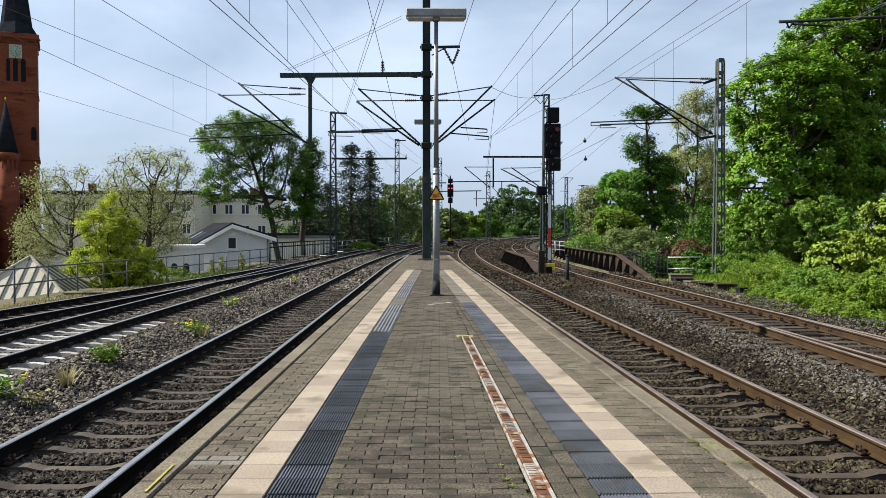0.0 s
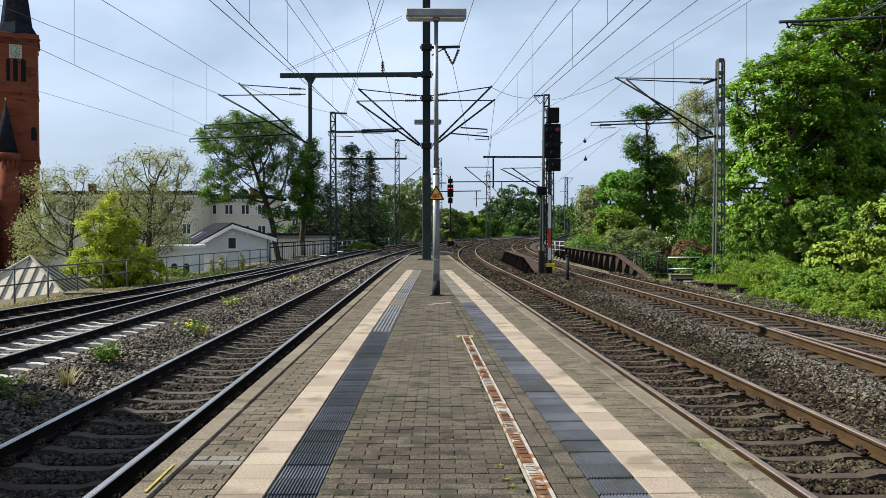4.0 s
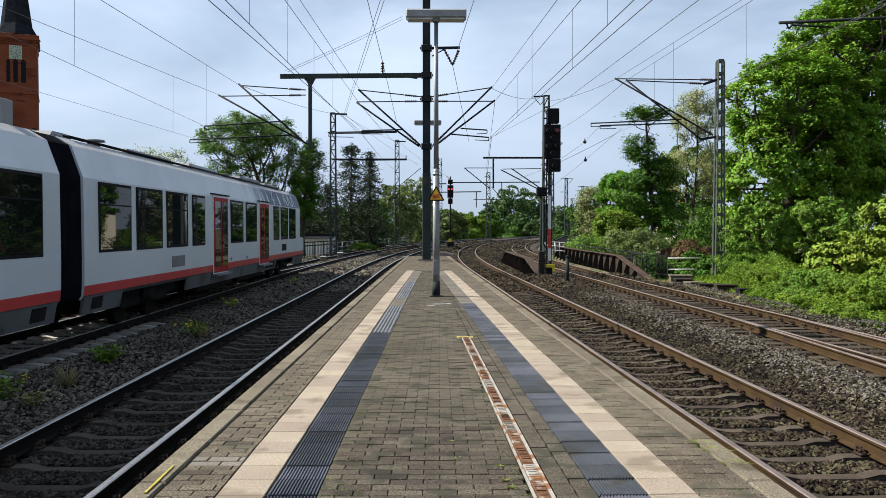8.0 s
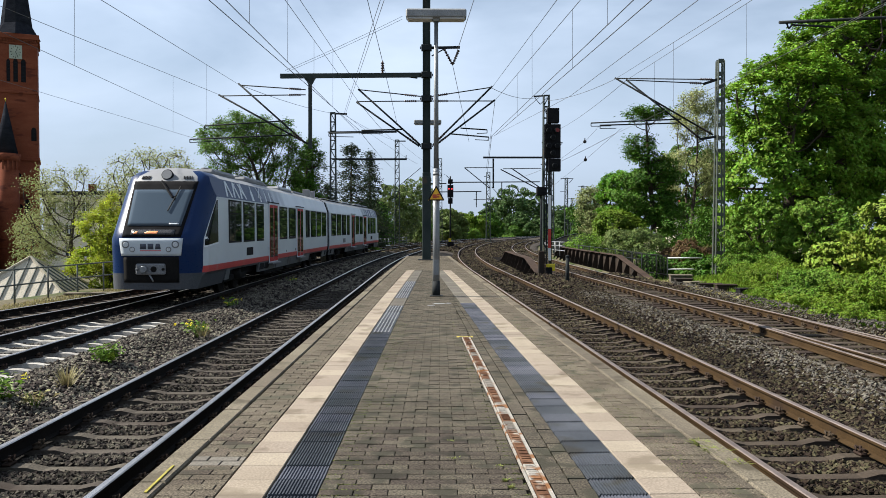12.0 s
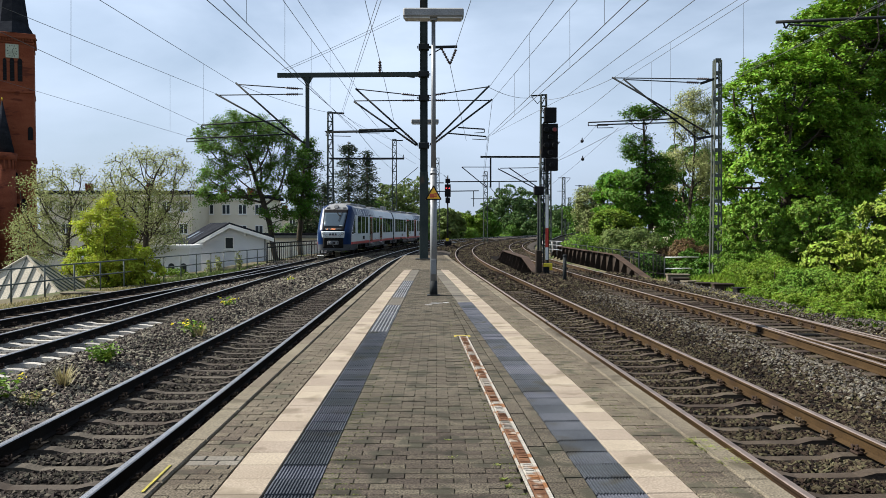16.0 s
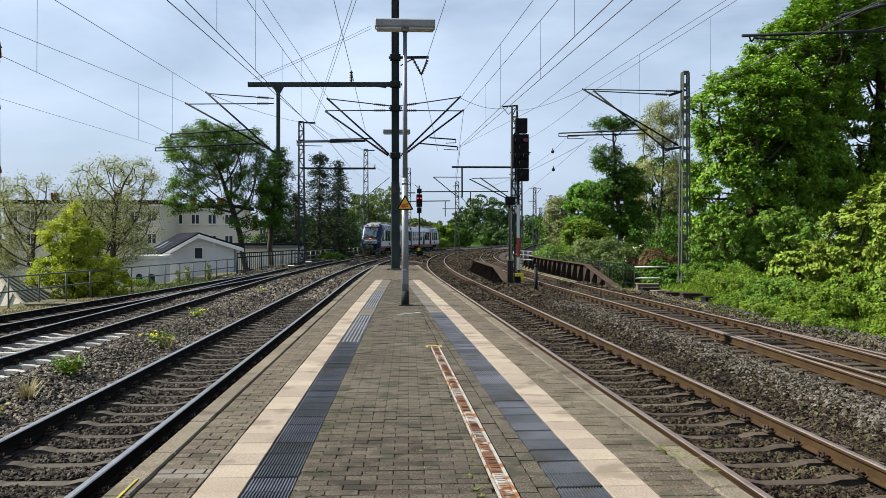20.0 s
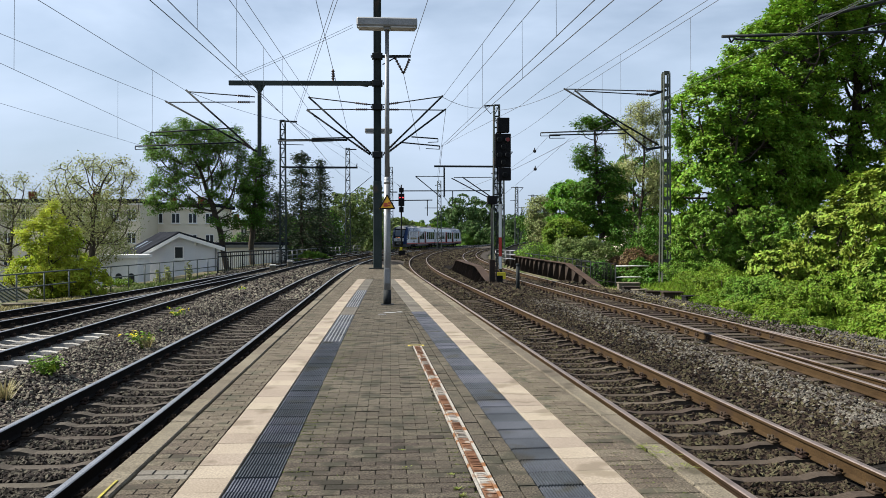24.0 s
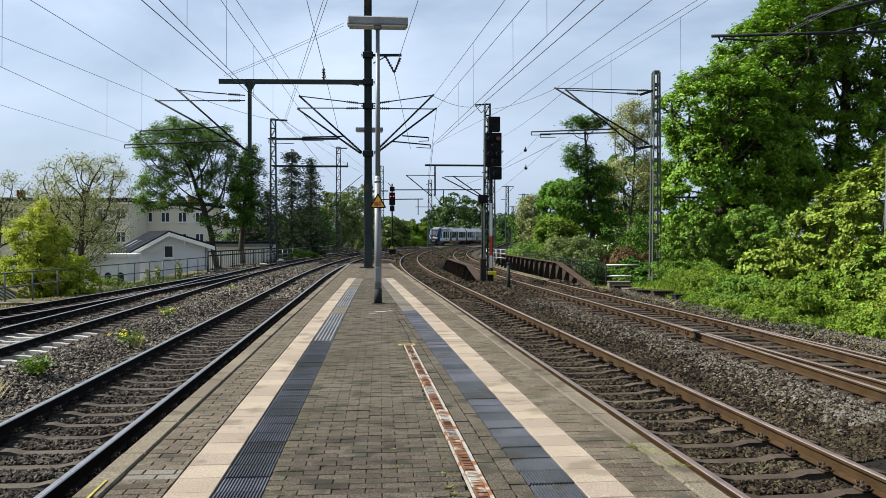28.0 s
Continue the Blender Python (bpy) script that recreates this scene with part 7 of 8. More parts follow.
grown_tree("broadleaf_tree", "sparse pale spring tree in young leaf on the bank", -18.9, 52, [(-18.3, 52, 4.2, 3.1, 2.6, 2.7), (-18.6, 52, 2.2, 3.3, 2.6, 1.6), (-17.2, 52, 5.4, 1.6, 1.5, 1.6)],
           L_PALE, 11500, 0.12, 12, stem=((-18.8, 52, -1.0), (-18.5, 52, 0.8)), trunk_r=0.19, step=0.36, near=0.55, reach=3.0, aims=900, spray=0.24, layer=0.8, up=0.3, shell=0.2)
grown_tree("broadleaf_tree", "sparse pale spring tree in young leaf beside the church", -25.0, 56, [(-25.6, 56, 3.6, 3.2, 2.6, 2.5), (-26.4, 56, 1.2, 3.0, 2.4, 2.0), (-22.8, 56, 2.4, 2.4, 2.2, 2.6)],
           L_PALE, 11500, 0.125, 13, stem=((-25.1, 56, -1.5), (-25.3, 56, 0.4)), trunk_r=0.18, step=0.38, near=0.6, reach=3.0, aims=850, spray=0.26, layer=0.8, up=0.3, shell=0.2)
planted("broadleaf_tree", "thin budding tree behind the bank fence", -29.839, 60, -4.3, 3.193, 2.2, L_PALE, 3500, 0.13, 14, trunk_r=0.12, trunk_h=0.25, lobes_n=30, clump=0.4, per=8, airy=True)
grown_tree("broadleaf_tree", "pale young tree beside the white house", -21.6, 58, [(-21.4, 58, 1.4, 2.4, 2.0, 2.4), (-19.6, 58, 0.6, 1.6, 1.4, 1.8)],
           L_PALE, 7000, 0.125, 114, trunk_r=0.11, step=0.4, near=0.6, aims=380, spray=0.26, layer=0.8, up=0.3, shell=0.2)
grown_tree("young_maple", "bright yellow-green young tree behind the railing", -14.55, 36, [(-14.6, 36, -0.1, 1.85, 1.5, 1.1), (-14.6, 36, 1.25, 1.45, 1.3, 1.3), (-14.5, 36, 2.3, 0.75, 0.7, 0.95)],
           L_BRIGHT, 20000, 0.105, 15, z0=-1.9, stem=((-14.55, 36, -1.0),), trunk_r=0.08, step=0.2, near=0.33, reach=2.0, aims=700, spray=0.13, layer=0.7, shell=0.25)
planted("young_maple", "low yellow-green sapling behind the railing", -13.834, 36.5, -1.9, 0.906, 1.7, L_BRIGHT, 9000, 0.12, 115, trunk_r=0.05, trunk_h=0.04, lobes_n=18, sub=0.5, each=9)
make_spruce("dark spruce with drooping boughs", -9.366, 90, -3.5, 11.63 + 3.5, 5.4, 21, 8000)
make_spruce("dark slender spruce beside the track", -12.929, 84, -3.5, 11.313 + 3.5, 4.2, 22, 6500)
make_spruce("dark spruce behind the catenary mast", -7.764, 96, -3.5, 11.09 + 3.5, 5.6, 23, 7000)
make_spruce("short dark spruce at the fence", -12.288, 92, -3.5, 6.955 + 3.5, 4.6, 24, 4500)
planted("broadleaf_tree", "dense green tree beyond the railing", -6.008, 122, -3.5, 9.389, 4.2, L_SOFT, 10000, 0.36, 31, trunk_h=0.02, lobes_n=22, clump=0.9, core=True)
planted("broadleaf_tree", "pale green tree beyond the railing", -3.447, 140, -3.5, 11.717, 4.6, L_SOFT, 8000, 0.36, 32, trunk_h=0.02, lobes_n=22, clump=0.9, core=True)
planted("broadleaf_tree", "dark undergrowth tree at the fence", -9.452, 112, -3.5, 6.156, 5.0, L_DEEP, 9000, 0.38, 33, trunk_h=0.02, lobes_n=20, clump=0.9, core=True)
planted("broadleaf_tree", "dark undergrowth tree at the fence", -13.919, 110, -3.5, 4.916, 4.6, L_DEEP, 8000, 0.38, 34, trunk_h=0.02, lobes_n=20, clump=0.9, core=True)
# beyond the curve
for i, (x, y, top, s, m) in enumerate(((3.486, 165, 5.883, 4.2, L_SOFT), (8.698, 190, 5.331, 4.5, L_NETTLE), (13.933, 215, 6.277, 5.0, L_DEEP),
                                       (24.922, 262, 16.868, 9.0, L_FAR), (34.146, 285, 15.61, 7.5, L_FAR), (19.76, 275, 12.222, 6.5, L_FAR),
                                       (45.471, 300, 10.66, 8, L_FAR), (51.827, 300, 11.081, 8, L_FAR), (0.705, 200, 5.95, 5.5, L_FAR),
                                       (30.643, 235, 4.565, 5.0, L_FAR), (12.677, 300, 7.286, 9, L_FAR), (-3.06, 290, 9.95, 10, L_FAR), (63.41, 310, 11.398, 10, L_FAR),
                                       (24.522, 240, 6.822, 5.5, L_FAR), (31.83, 210, 3.215, 5.0, L_FAR))):
    planted("broadleaf_tree", "distant rounded tree beyond the railway curve", x, y, -2.5, top, s, m, 11000 if top > 12 else 7500, 0.6, 40 + i, trunk_h=0.0, lobes_n=24, core=True, lobe=0.85)
# the verge side
grown_tree("broadleaf_tree", "tall dark tree with a knotty crown of bunched leaves", 17.2, 64, [(16.8, 64, 10.6, 1.7, 1.5, 0.95), (16.4, 64, 8.2, 1.2, 1.3, 1.5), (17.6, 64, 5.8, 1.8, 1.7, 1.9), (16.0, 64, 4.4, 1.5, 1.5, 1.6), (18.2, 64, 3.0, 1.4, 1.4, 2.0)],
           L_DEEP, 22000, 0.19, 61, stem=((17.5, 64, 2.0), (17.1, 64, 6.0), (16.9, 64, 9.0)), trunk_r=0.24, step=0.42, near=0.6, aims=520, spray=0.30)
grown_tree("broadleaf_tree", "rounded dense green tree by the bridge", 16.6, 68, [(15.9, 68, 4.9, 2.0, 1.9, 1.6), (14.9, 68, 4.0, 1.2, 1.4, 1.5), (17.2, 68, 5.4, 1.4, 1.4, 1.4), (16.6, 68, 3.0, 2.0, 1.8, 1.6)],
           L_LEAFY, 26000, 0.21, 62, stem=((16.6, 68, 1.5),), trunk_r=0.22, step=0.42, near=0.6, aims=700, spray=0.20, shell=0.7, up=0.6, outward=0.8)
grown_tree("broadleaf_tree", "yellow-green shrubby tree at the bridge end", 14.2, 62, [(14.0, 62, 1.9, 1.7, 1.3, 1.2), (15.0, 62, 1.2, 1.4, 1.2, 1.3)],
           L_NETTLE, 13000, 0.17, 162, trunk_r=0.12, step=0.35, near=0.5, aims=420, spray=0.18, shell=0.6, up=0.6, outward=0.8)
grown_tree("broadleaf_tree", "pale olive tree in young leaf behind the bridge", 20.0, 96, [(19.4, 96, 4.0, 2.6, 2.2, 2.9), (20.6, 96, 1.6, 3.0, 2.4, 2.4)],
           L_SPRING, 14000, 0.24, 63, trunk_r=0.18, step=0.5, near=0.7, aims=560, spray=0.28, layer=0.8, shell=0.5, up=0.5)
planted("broadleaf_tree", "green tree behind the bridge", 22.85, 120, -1.5, 5.892, 3.6, L_DEEP, 7000, 0.32, 163, trunk_h=0.02, lobes_n=22, lobe=0.85, core=True)
grown_tree("broadleaf_tree", "pale flowering tree with thin limbs among the dark trees", 22.6, 70, [(22.9, 70, 11.2, 2.3, 2.0, 2.4), (23.6, 70, 7.2, 2.6, 2.0, 3.2), (21.6, 70, 7.0, 1.4, 1.5, 3.0)],
           L_PALE, 18000, 0.16, 64, stem=((22.5, 70, 3.0),), trunk_r=0.16, step=0.5, near=0.75, aims=520, spray=0.30, layer=0.8, up=0.4, shell=0.2)
planted("broadleaf_tree", "dense dark tree behind the catenary mast", 23.88, 76, -1.0, 10.387, 5.4, L_DEEP, 18000, 0.26, 65, trunk_h=0.04, lobes_n=30, lobe=0.75)
grown_tree("broadleaf_tree", "dense leafy tree beside the lattice mast", 18.6, 42, [(18.4, 42, 8.0, 3.1, 3.0, 2.9), (17.7, 42, 4.4, 2.6, 2.8, 3.2), (17.2, 42, 1.6, 2.0, 2.4, 2.4), (19.8, 42, 5.0, 2.4, 2.8, 3.4), (19.0, 42, 3.4, 1.6, 1.4, 1.6)],
           L_LIME, 52000, 0.20, 66, stem=((18.6, 42, 2.0), (18.5, 42, 5.0)), trunk_r=0.32, step=0.42, near=0.62, aims=1500, spray=0.20, layer=0.6, shell=0.72, up=0.6, outward=0.8)
grown_tree("broadleaf_tree", "huge dense broadleaf tree towering over the verge", 22.4, 44, [(22.2, 44, 10.6, 3.4, 3.2, 3.6), (21.6, 44, 5.6, 3.4, 3.2, 3.6), (20.9, 44, 8.4, 2.6, 2.8, 3.2), (22.6, 44, 1.9, 3.0, 3.0, 2.5), (24.0, 44, 13.4, 2.6, 2.8, 2.6), (24.3, 44, 3.6, 1.8, 1.6, 2.0)],
           L_LIME, 68000, 0.20, 67, stem=((22.4, 44, 2.0), (22.5, 44, 6.0), (22.8, 44, 9.0)), trunk_r=0.40, step=0.5, near=0.72, aims=1600, spray=0.22, layer=0.6, shell=0.72, up=0.6, outward=0.8)
grown_tree("broadleaf_tree", "very tall leafy tree with dark forked trunks behind the hedge", 27.4, 46, [(26.4, 46, 15.4, 3.2, 3.0, 3.2), (29.4, 46, 13.5, 3.2, 3.0, 4.0), (26.2, 46, 10.8, 2.6, 2.8, 2.8), (30.2, 46, 8.0, 2.6, 2.6, 3.2), (27.0, 46, 4.4, 3.4, 2.8, 3.0), (25.4, 46, 7.6, 2.2, 2.2, 2.6)],
           L_LIME, 58000, 0.21, 68, stem=((27.4, 46, 2.0), (27.6, 46, 6.0), (28.0, 46, 9.0)), trunk_r=0.45, step=0.55, near=0.8, aims=1300, spray=0.25, layer=0.6, shell=0.66, up=0.6, outward=0.8)
planted("broadleaf_tree", "tall sunlit tree between the verge trees", 24.62, 48, -0.9, 17.923, 3.3, L_LIME, 18000, 0.22, 170, trunk_r=0.3, trunk_h=0.2, lobes_n=56, lobe=0.75)
planted("broadleaf_tree", "very tall leafy tree behind the hedge", 30.5, 44, -0.9, 16.0, 4.3, L_LIME, 20000, 0.22, 168, trunk_r=0.36, trunk_h=0.06, lobes_n=70, lobe=0.72)
planted("broadleaf_tree", "dense mid-green ivy-grown tree above the hedge", 15.036, 37, -0.9, 3.098, 1.9, L_MID, 16000, 0.14, 69, trunk_r=0.15, trunk_h=0.0, lobes_n=30, lobe=0.8)
planted("broadleaf_tree", "leafy undergrowth tree behind the hedge", 17.365, 36, -0.9, 3.184, 2.1, L_MID, 18000, 0.14, 169, trunk_r=0.15, trunk_h=0.0, lobes_n=32, lobe=0.8)
for label, x, y, blobs, n, seed in (
        ("bright yellow-green maple thicket on the verge", 15.6, 27, [(15.4, 27, 0.5, 1.6, 1.2, 1.3), (15.0, 27, 1.7, 0.7, 0.7, 0.9), (16.2, 27, 2.0, 1.1, 0.9, 1.2), (16.5, 27, 3.2, 0.5, 0.6, 0.8)], 13000, 71),
        ("tall yellow-green maple with upright shoots on the verge", 16.6, 25, [(16.2, 25, 0.8, 1.5, 1.2, 1.6), (16.4, 25, 2.6, 1.3, 1.1, 1.4), (17.2, 25, 3.9, 1.0, 1.0, 1.2), (15.5, 25, 2.2, 0.5, 0.6, 1.1)], 15000, 72),
        ("low yellow-green maple shrub on the verge", 14.3, 28, [(14.2, 28, 0.1, 1.3, 1.0, 0.8), (13.7, 28, 0.6, 0.5, 0.5, 0.6), (14.7, 28, 0.9, 0.6, 0.6, 0.7)], 8000, 73),
        ("low yellow-green maple shrub at the track side", 13.9, 21.4, [(13.9, 21.4, 0.0, 1.1, 0.9, 0.9), (14.4, 21.6, 0.9, 0.9, 0.8, 1.0)], 8000, 74)):
    grown_tree("young_maple", label, x, y, blobs, L_MAPLE, n, 0.155, seed, trunk_r=0.07, step=0.22, near=0.34, reach=2.0, aims=620, spray=0.10, layer=0.45, shell=0.55,
               up=0.55, outward=1.0, deep=3)
for i, (x, y, w, d, h, m, n) in enumerate(((12.2, 18.9, 1.7, 2.4, 0.55, L_NETTLE, 12000), (13.4, 19.3, 1.8, 2.2, 1.1, L_MAPLE, 9000), (12.533, 23, 1.9, 2.6, 1.0, L_NETTLE, 16000), (12.504, 26, 2.2, 3.0, 1.0, L_MID, 16000), (12.936, 30, 2.4, 3.4, 0.9, L_NETTLE, 14000),
                                           (14.119, 36, 2.2, 2.6, 0.9, L_MID, 9000), (13.247, 21.5, 2.0, 2.6, 1.2, L_NETTLE, 15000), (13.899, 41, 1.6, 2.4, 1.6, L_DEEP, 6000),
                                           (10.798, 21.5, 1.6, 3.4, 0.5, L_NETTLE, 11000), (11.135, 25, 1.6, 3.4, 0.5, L_NETTLE, 10000), (15.239, 48.5, 1.8, 2.0, 2.0, L_DEEP, 5000),
                                           (14.324, 58, 5.0, 4.0, 3.2, L_SOFT, 12000), (15.341, 75, 5.0, 4.0, 3.2, L_MID, 9000), (20.36, 62, 7.0, 3.0, 4.2, L_DEEP, 14000),
                                           (22.467, 60, 7.0, 3.0, 4.6, L_DEEP, 13000), (17.6, 56.5, 3.6, 2.0, 2.6, L_RUSSET, 8000), (17.266, 47, 3.0, 2.4, 2.4, L_DEEP, 9000), (13.941, 50.5, 2.6, 2.0, 2.0, L_DEEP, 7000))):
    make_bush("hedge_shrub", "leafy green shrub on the railway verge", x, y, ground_height(x, y), w, d, h, m, n, 0.075 if y < 38 else 0.15, 80 + i, lobes_n=18)
for i, (x, y, w, h, m) in enumerate(((25.778, 236, 12.0, 4.0, L_DEEP), (19.614, 232, 10.0, 3.4, L_MID), (14.454, 228, 8.0, 3.6, L_MID), (32.599, 250, 12.0, 5.0, L_DEEP), (1.198, 170, 8.0, 4.0, L_DEEP), (5.768, 182, 8.0, 3.6, L_MID), (23.265, 150, 6.0, 3.0, L_DEEP), (-7.679, 84, 3.0, 1.1, L_MID), (-12.473, 47, 0.35, 1.0, L_PALE), (-11.768, 49, 0.4, 1.1, L_PALE), (-12.787, 46, 0.3, 0.7, L_PALE), (-14.76, 100, 9.0, 4.5, L_DEEP), (-13.85, 42, 1.6, 0.35, L_NETTLE))):
    make_bush("hedge_shrub", "young shrub growing along the bank railing", x, y, min(-0.95, ground_height(x, y)), w, 1.4 if y > 60 else 0.5, h, m, 900 if y < 60 else 8000, 0.09 if y < 60 else 0.28, 120 + i, lobes_n=12)


# ---------------------------------------------------------------- weeds and grass
def tuft(name, label, x, y, z, r, h, mat, n, seed, category="weed", flowers=0, broad=False):
    global RNG
    RNG = np.random.default_rng(seed)
    t = base(name, label, category, pose(x, y, z))
    a = RNG.uniform(0, 6.28, n)
    d = np.abs(RNG.normal(0, 0.5, n)) * r
    root = np.stack([np.cos(a) * d * 0.4, np.sin(a) * d * 0.4, np.zeros(n)], 1)
    tip = np.stack([np.cos(a) * (d + r * 0.4), np.sin(a) * (d + r * 0.4), h * RNG.uniform(0.5, 1.1, n)], 1)
    if broad:
        c = root + (tip - root) * RNG.uniform(0.3, 1.0, n)[:, None]
        v, f = leaves(c, np.tile([0, 0, 1.0], (n, 1)), 0.09)
        ob = new("foliage", grid_mesh("foliage", v, f, mat))
        ob.parent = t
        for i in range(6):
            bm = bmesh.new()
            tube(bm, tuple(root[i] + np.array([0, 0, -0.05])), tuple(tip[i]), 0.008, 0.003, 5)
            part("stem", bm, L_MID, t)
    else:
        side = np.stack([-np.sin(a), np.cos(a), np.zeros(n)], 1) * 0.006
        midp = (root + tip) / 2 + np.array([0, 0, 0.12 * h])
        v = np.stack([root - side, root + side, midp + side * 0.8, midp - side * 0.8, tip], 1).reshape(-1, 3)
        i = np.arange(n) * 5
        me = bpy.data.meshes.new("grass")
        me.from_pydata(v.tolist(), [], np.stack([i, i + 1, i + 2, i + 3], 1).tolist() + np.stack([i + 3, i + 2, i + 4], 1).tolist())
        me.materials.append(mat)
        ob = new("grass", me)
        ob.parent = t
        tagged(ob, kind="stuff")
    if flowers:
        k = RNG.integers(0, n, flowers)
        for q in k:
            v, f = leaves(np.repeat(tip[q:q + 1], 5, axis=0) + RNG.normal(0, 0.02, (5, 3)), np.tile([0, 0, 1.0], (5, 1)), 0.055)
            ob = new("flower", grid_mesh("flower", v, f, L_FLOWER))
            ob.parent = t
            ob["label"] = "small yellow flower"
    return t


BZ = -0.70
tuft("weed", "fresh green leafy weed growing in the ballast", -5.491, 13.44, BZ, 0.24, 0.36, L_MID, 240, 201, broad=True)
tuft("weed", "green weed with yellow flowers in the ballast", -5.091, 17.207, BZ, 0.28, 0.30, L_MID, 120, 202, flowers=7, broad=True)
tuft("weed", "small yellow-flowering weed in the ballast", -5.84, 22.913, BZ, 0.22, 0.32, L_MID, 70, 203, flowers=7, broad=True)
tuft("grass_tuft", "dry straw-coloured grass tuft in the ballast", -5.354, 11.656, BZ, 0.24, 0.30, L_DRY, 90, 204, "grass")
tuft("grass_tuft", "dry grass tuft beside the weed", -4.918, 17.025, BZ, 0.30, 0.28, L_DRY, 80, 205, "grass")
tuft("weed", "yellow-flowering weed at the ballast edge", -5.72, 10.425, BZ, 0.26, 0.40, L_MID, 200, 206, flowers=5, broad=True)
tuft("weed", "low green weed in the ballast", -5.904, 33.545, BZ, 0.22, 0.22, L_MID, 60, 207, flowers=3, broad=True)
tuft("weed", "low green weed in the ballast", -5.213, 10.42, BZ, 0.2, 0.2, L_DRY, 60, 208, broad=True)
for i, (x, y) in enumerate(((1.996, 5.702), (2.031, 5.382), (1.972, 5.9), (0.465, 4.89), (0.445, 5.02), (0.43, 5.32), (0.13, 5.5), (0.115, 5.95))):
    tuft("grass_tuft", "small grass tuft growing in a platform joint", x, y, -0.012, 0.10 if i < 3 else 0.035, 0.022, L_JOINT_GRASS, 160 if i < 3 else 45, 220 + i, "grass")


def meadow(label, xr, yr, n, h, mat, seed, lift=0.0):
    """Grass blades standing on the ground."""
    rs = np.random.default_rng(seed)
    y = yr[0] + (yr[1] - yr[0]) * rs.random(n) ** 1.4
    lo, hi = np.array([xr(v) for v in y]).T
    x = lo + (hi - lo) * rs.random(n)
    z = np.array([ground_height(a, b) for a, b in zip(x, y)]) + lift
    a = rs.uniform(0, 6.28, n)
    hh = h * rs.uniform(0.5, 1.3, n)
    w = 0.010 + 0.0006 * y
    side = np.stack([np.cos(a) * w, np.sin(a) * w, np.zeros(n)], 1)
    p = np.stack([x, y, z - 0.02], 1)
    bend = np.stack([rs.normal(0, 0.35, n) * hh, rs.normal(0, 0.35, n) * hh, hh], 1)
    v = np.stack([p - side, p + side, p + bend], 1).reshape(-1, 3)
    ob = new("grass", grid_mesh("grass", v, np.arange(n * 3).reshape(n, 3), mat))
    tagged(ob, label, "grass", kind="stuff")


meadow("tall green grass on the verge beside the track", lambda y: (line_r2(y) + 2.9 + 0.7 * (y > 28), line_r2(y) + 8.0), (19.5, 42), 24000, 0.20, L_NETTLE, 301)
meadow("dry short grass along the ballast edge", lambda y: (line_r2(y) + 2.3, line_r2(y) + 3.4), (15, 40), 5000, 0.12, L_DRY, 302)
meadow("short dry grass strip beside the side track", lambda y: (line_l3(y) - 4.2, line_l3(y) - 2.3), (17, 36), 9000, 0.09, L_DRY, 303)
meadow("green grass on the bank edge", lambda y: (line_l3(y) - 4.4, line_l3(y) - 3.0), (38, 56), 2500, 0.14, L_GRASS, 304)


def moss():
    """Low moss in the joints of the paving, thickest along the strips."""
    global RNG
    RNG = np.random.default_rng(77)
    n = 5200
    y = 1.5 + (np.floor((2.6 + 11.0 * RNG.random(n) ** 1.3 - 1.5) / 0.103) + 0.5) * 0.103 + RNG.normal(0, 0.005, n)
    side = RNG.random(n)
    edge = np.array([strip_left(v) + 0.60 for v in y]) + np.abs(RNG.normal(0, 0.14, n))
    outer = np.array([strip_right(v) + 0.02 for v in y]) + np.abs(RNG.normal(0, 0.16, n))
    inner = np.array([0.645 + (4.67 - v) * 0.0285 for v in y]) - 0.075 - np.abs(RNG.normal(0, 0.05, n))
    x = np.where(side < 0.55, edge, np.where(side < 0.8, outer, inner))
    c = np.stack([x, y, np.full(n, -0.001)], 1)
    v, f = leaves(c, np.tile([0, 0, 1.0], (n, 1)), 0.016)
    ob = new("moss", grid_mesh("moss", v, f, L_MOSS))
    tagged(ob, "green moss in the joints of the platform paving", "moss", kind="stuff")


L_MOSS = leaf_mat("joint_moss", (0.060, 0.075, 0.018), (0.095, 0.108, 0.028), 0.1)
moss()
# ---------------------------------------------------------------- paving of the platform
def brick_block(w, d, h, b=0.006):
    v = [(-w / 2, -d / 2, -h), (w / 2, -d / 2, -h), (w / 2, d / 2, -h), (-w / 2, d / 2, -h),
         (-w / 2, -d / 2, -b), (w / 2, -d / 2, -b), (w / 2, d / 2, -b), (-w / 2, d / 2, -b),
         (-w / 2 + b, -d / 2 + b, 0), (w / 2 - b, -d / 2 + b, 0), (w / 2 - b, d / 2 - b, 0), (-w / 2 + b, d / 2 - b, 0)]
    f = [(0, 1, 5, 4), (1, 2, 6, 5), (2, 3, 7, 6), (3, 0, 4, 7), (4, 5, 9, 8), (5, 6, 10, 9), (6, 7, 11, 10), (7, 4, 8, 11), (8, 9, 10, 11)]
    return np.array(v), np.array(f)


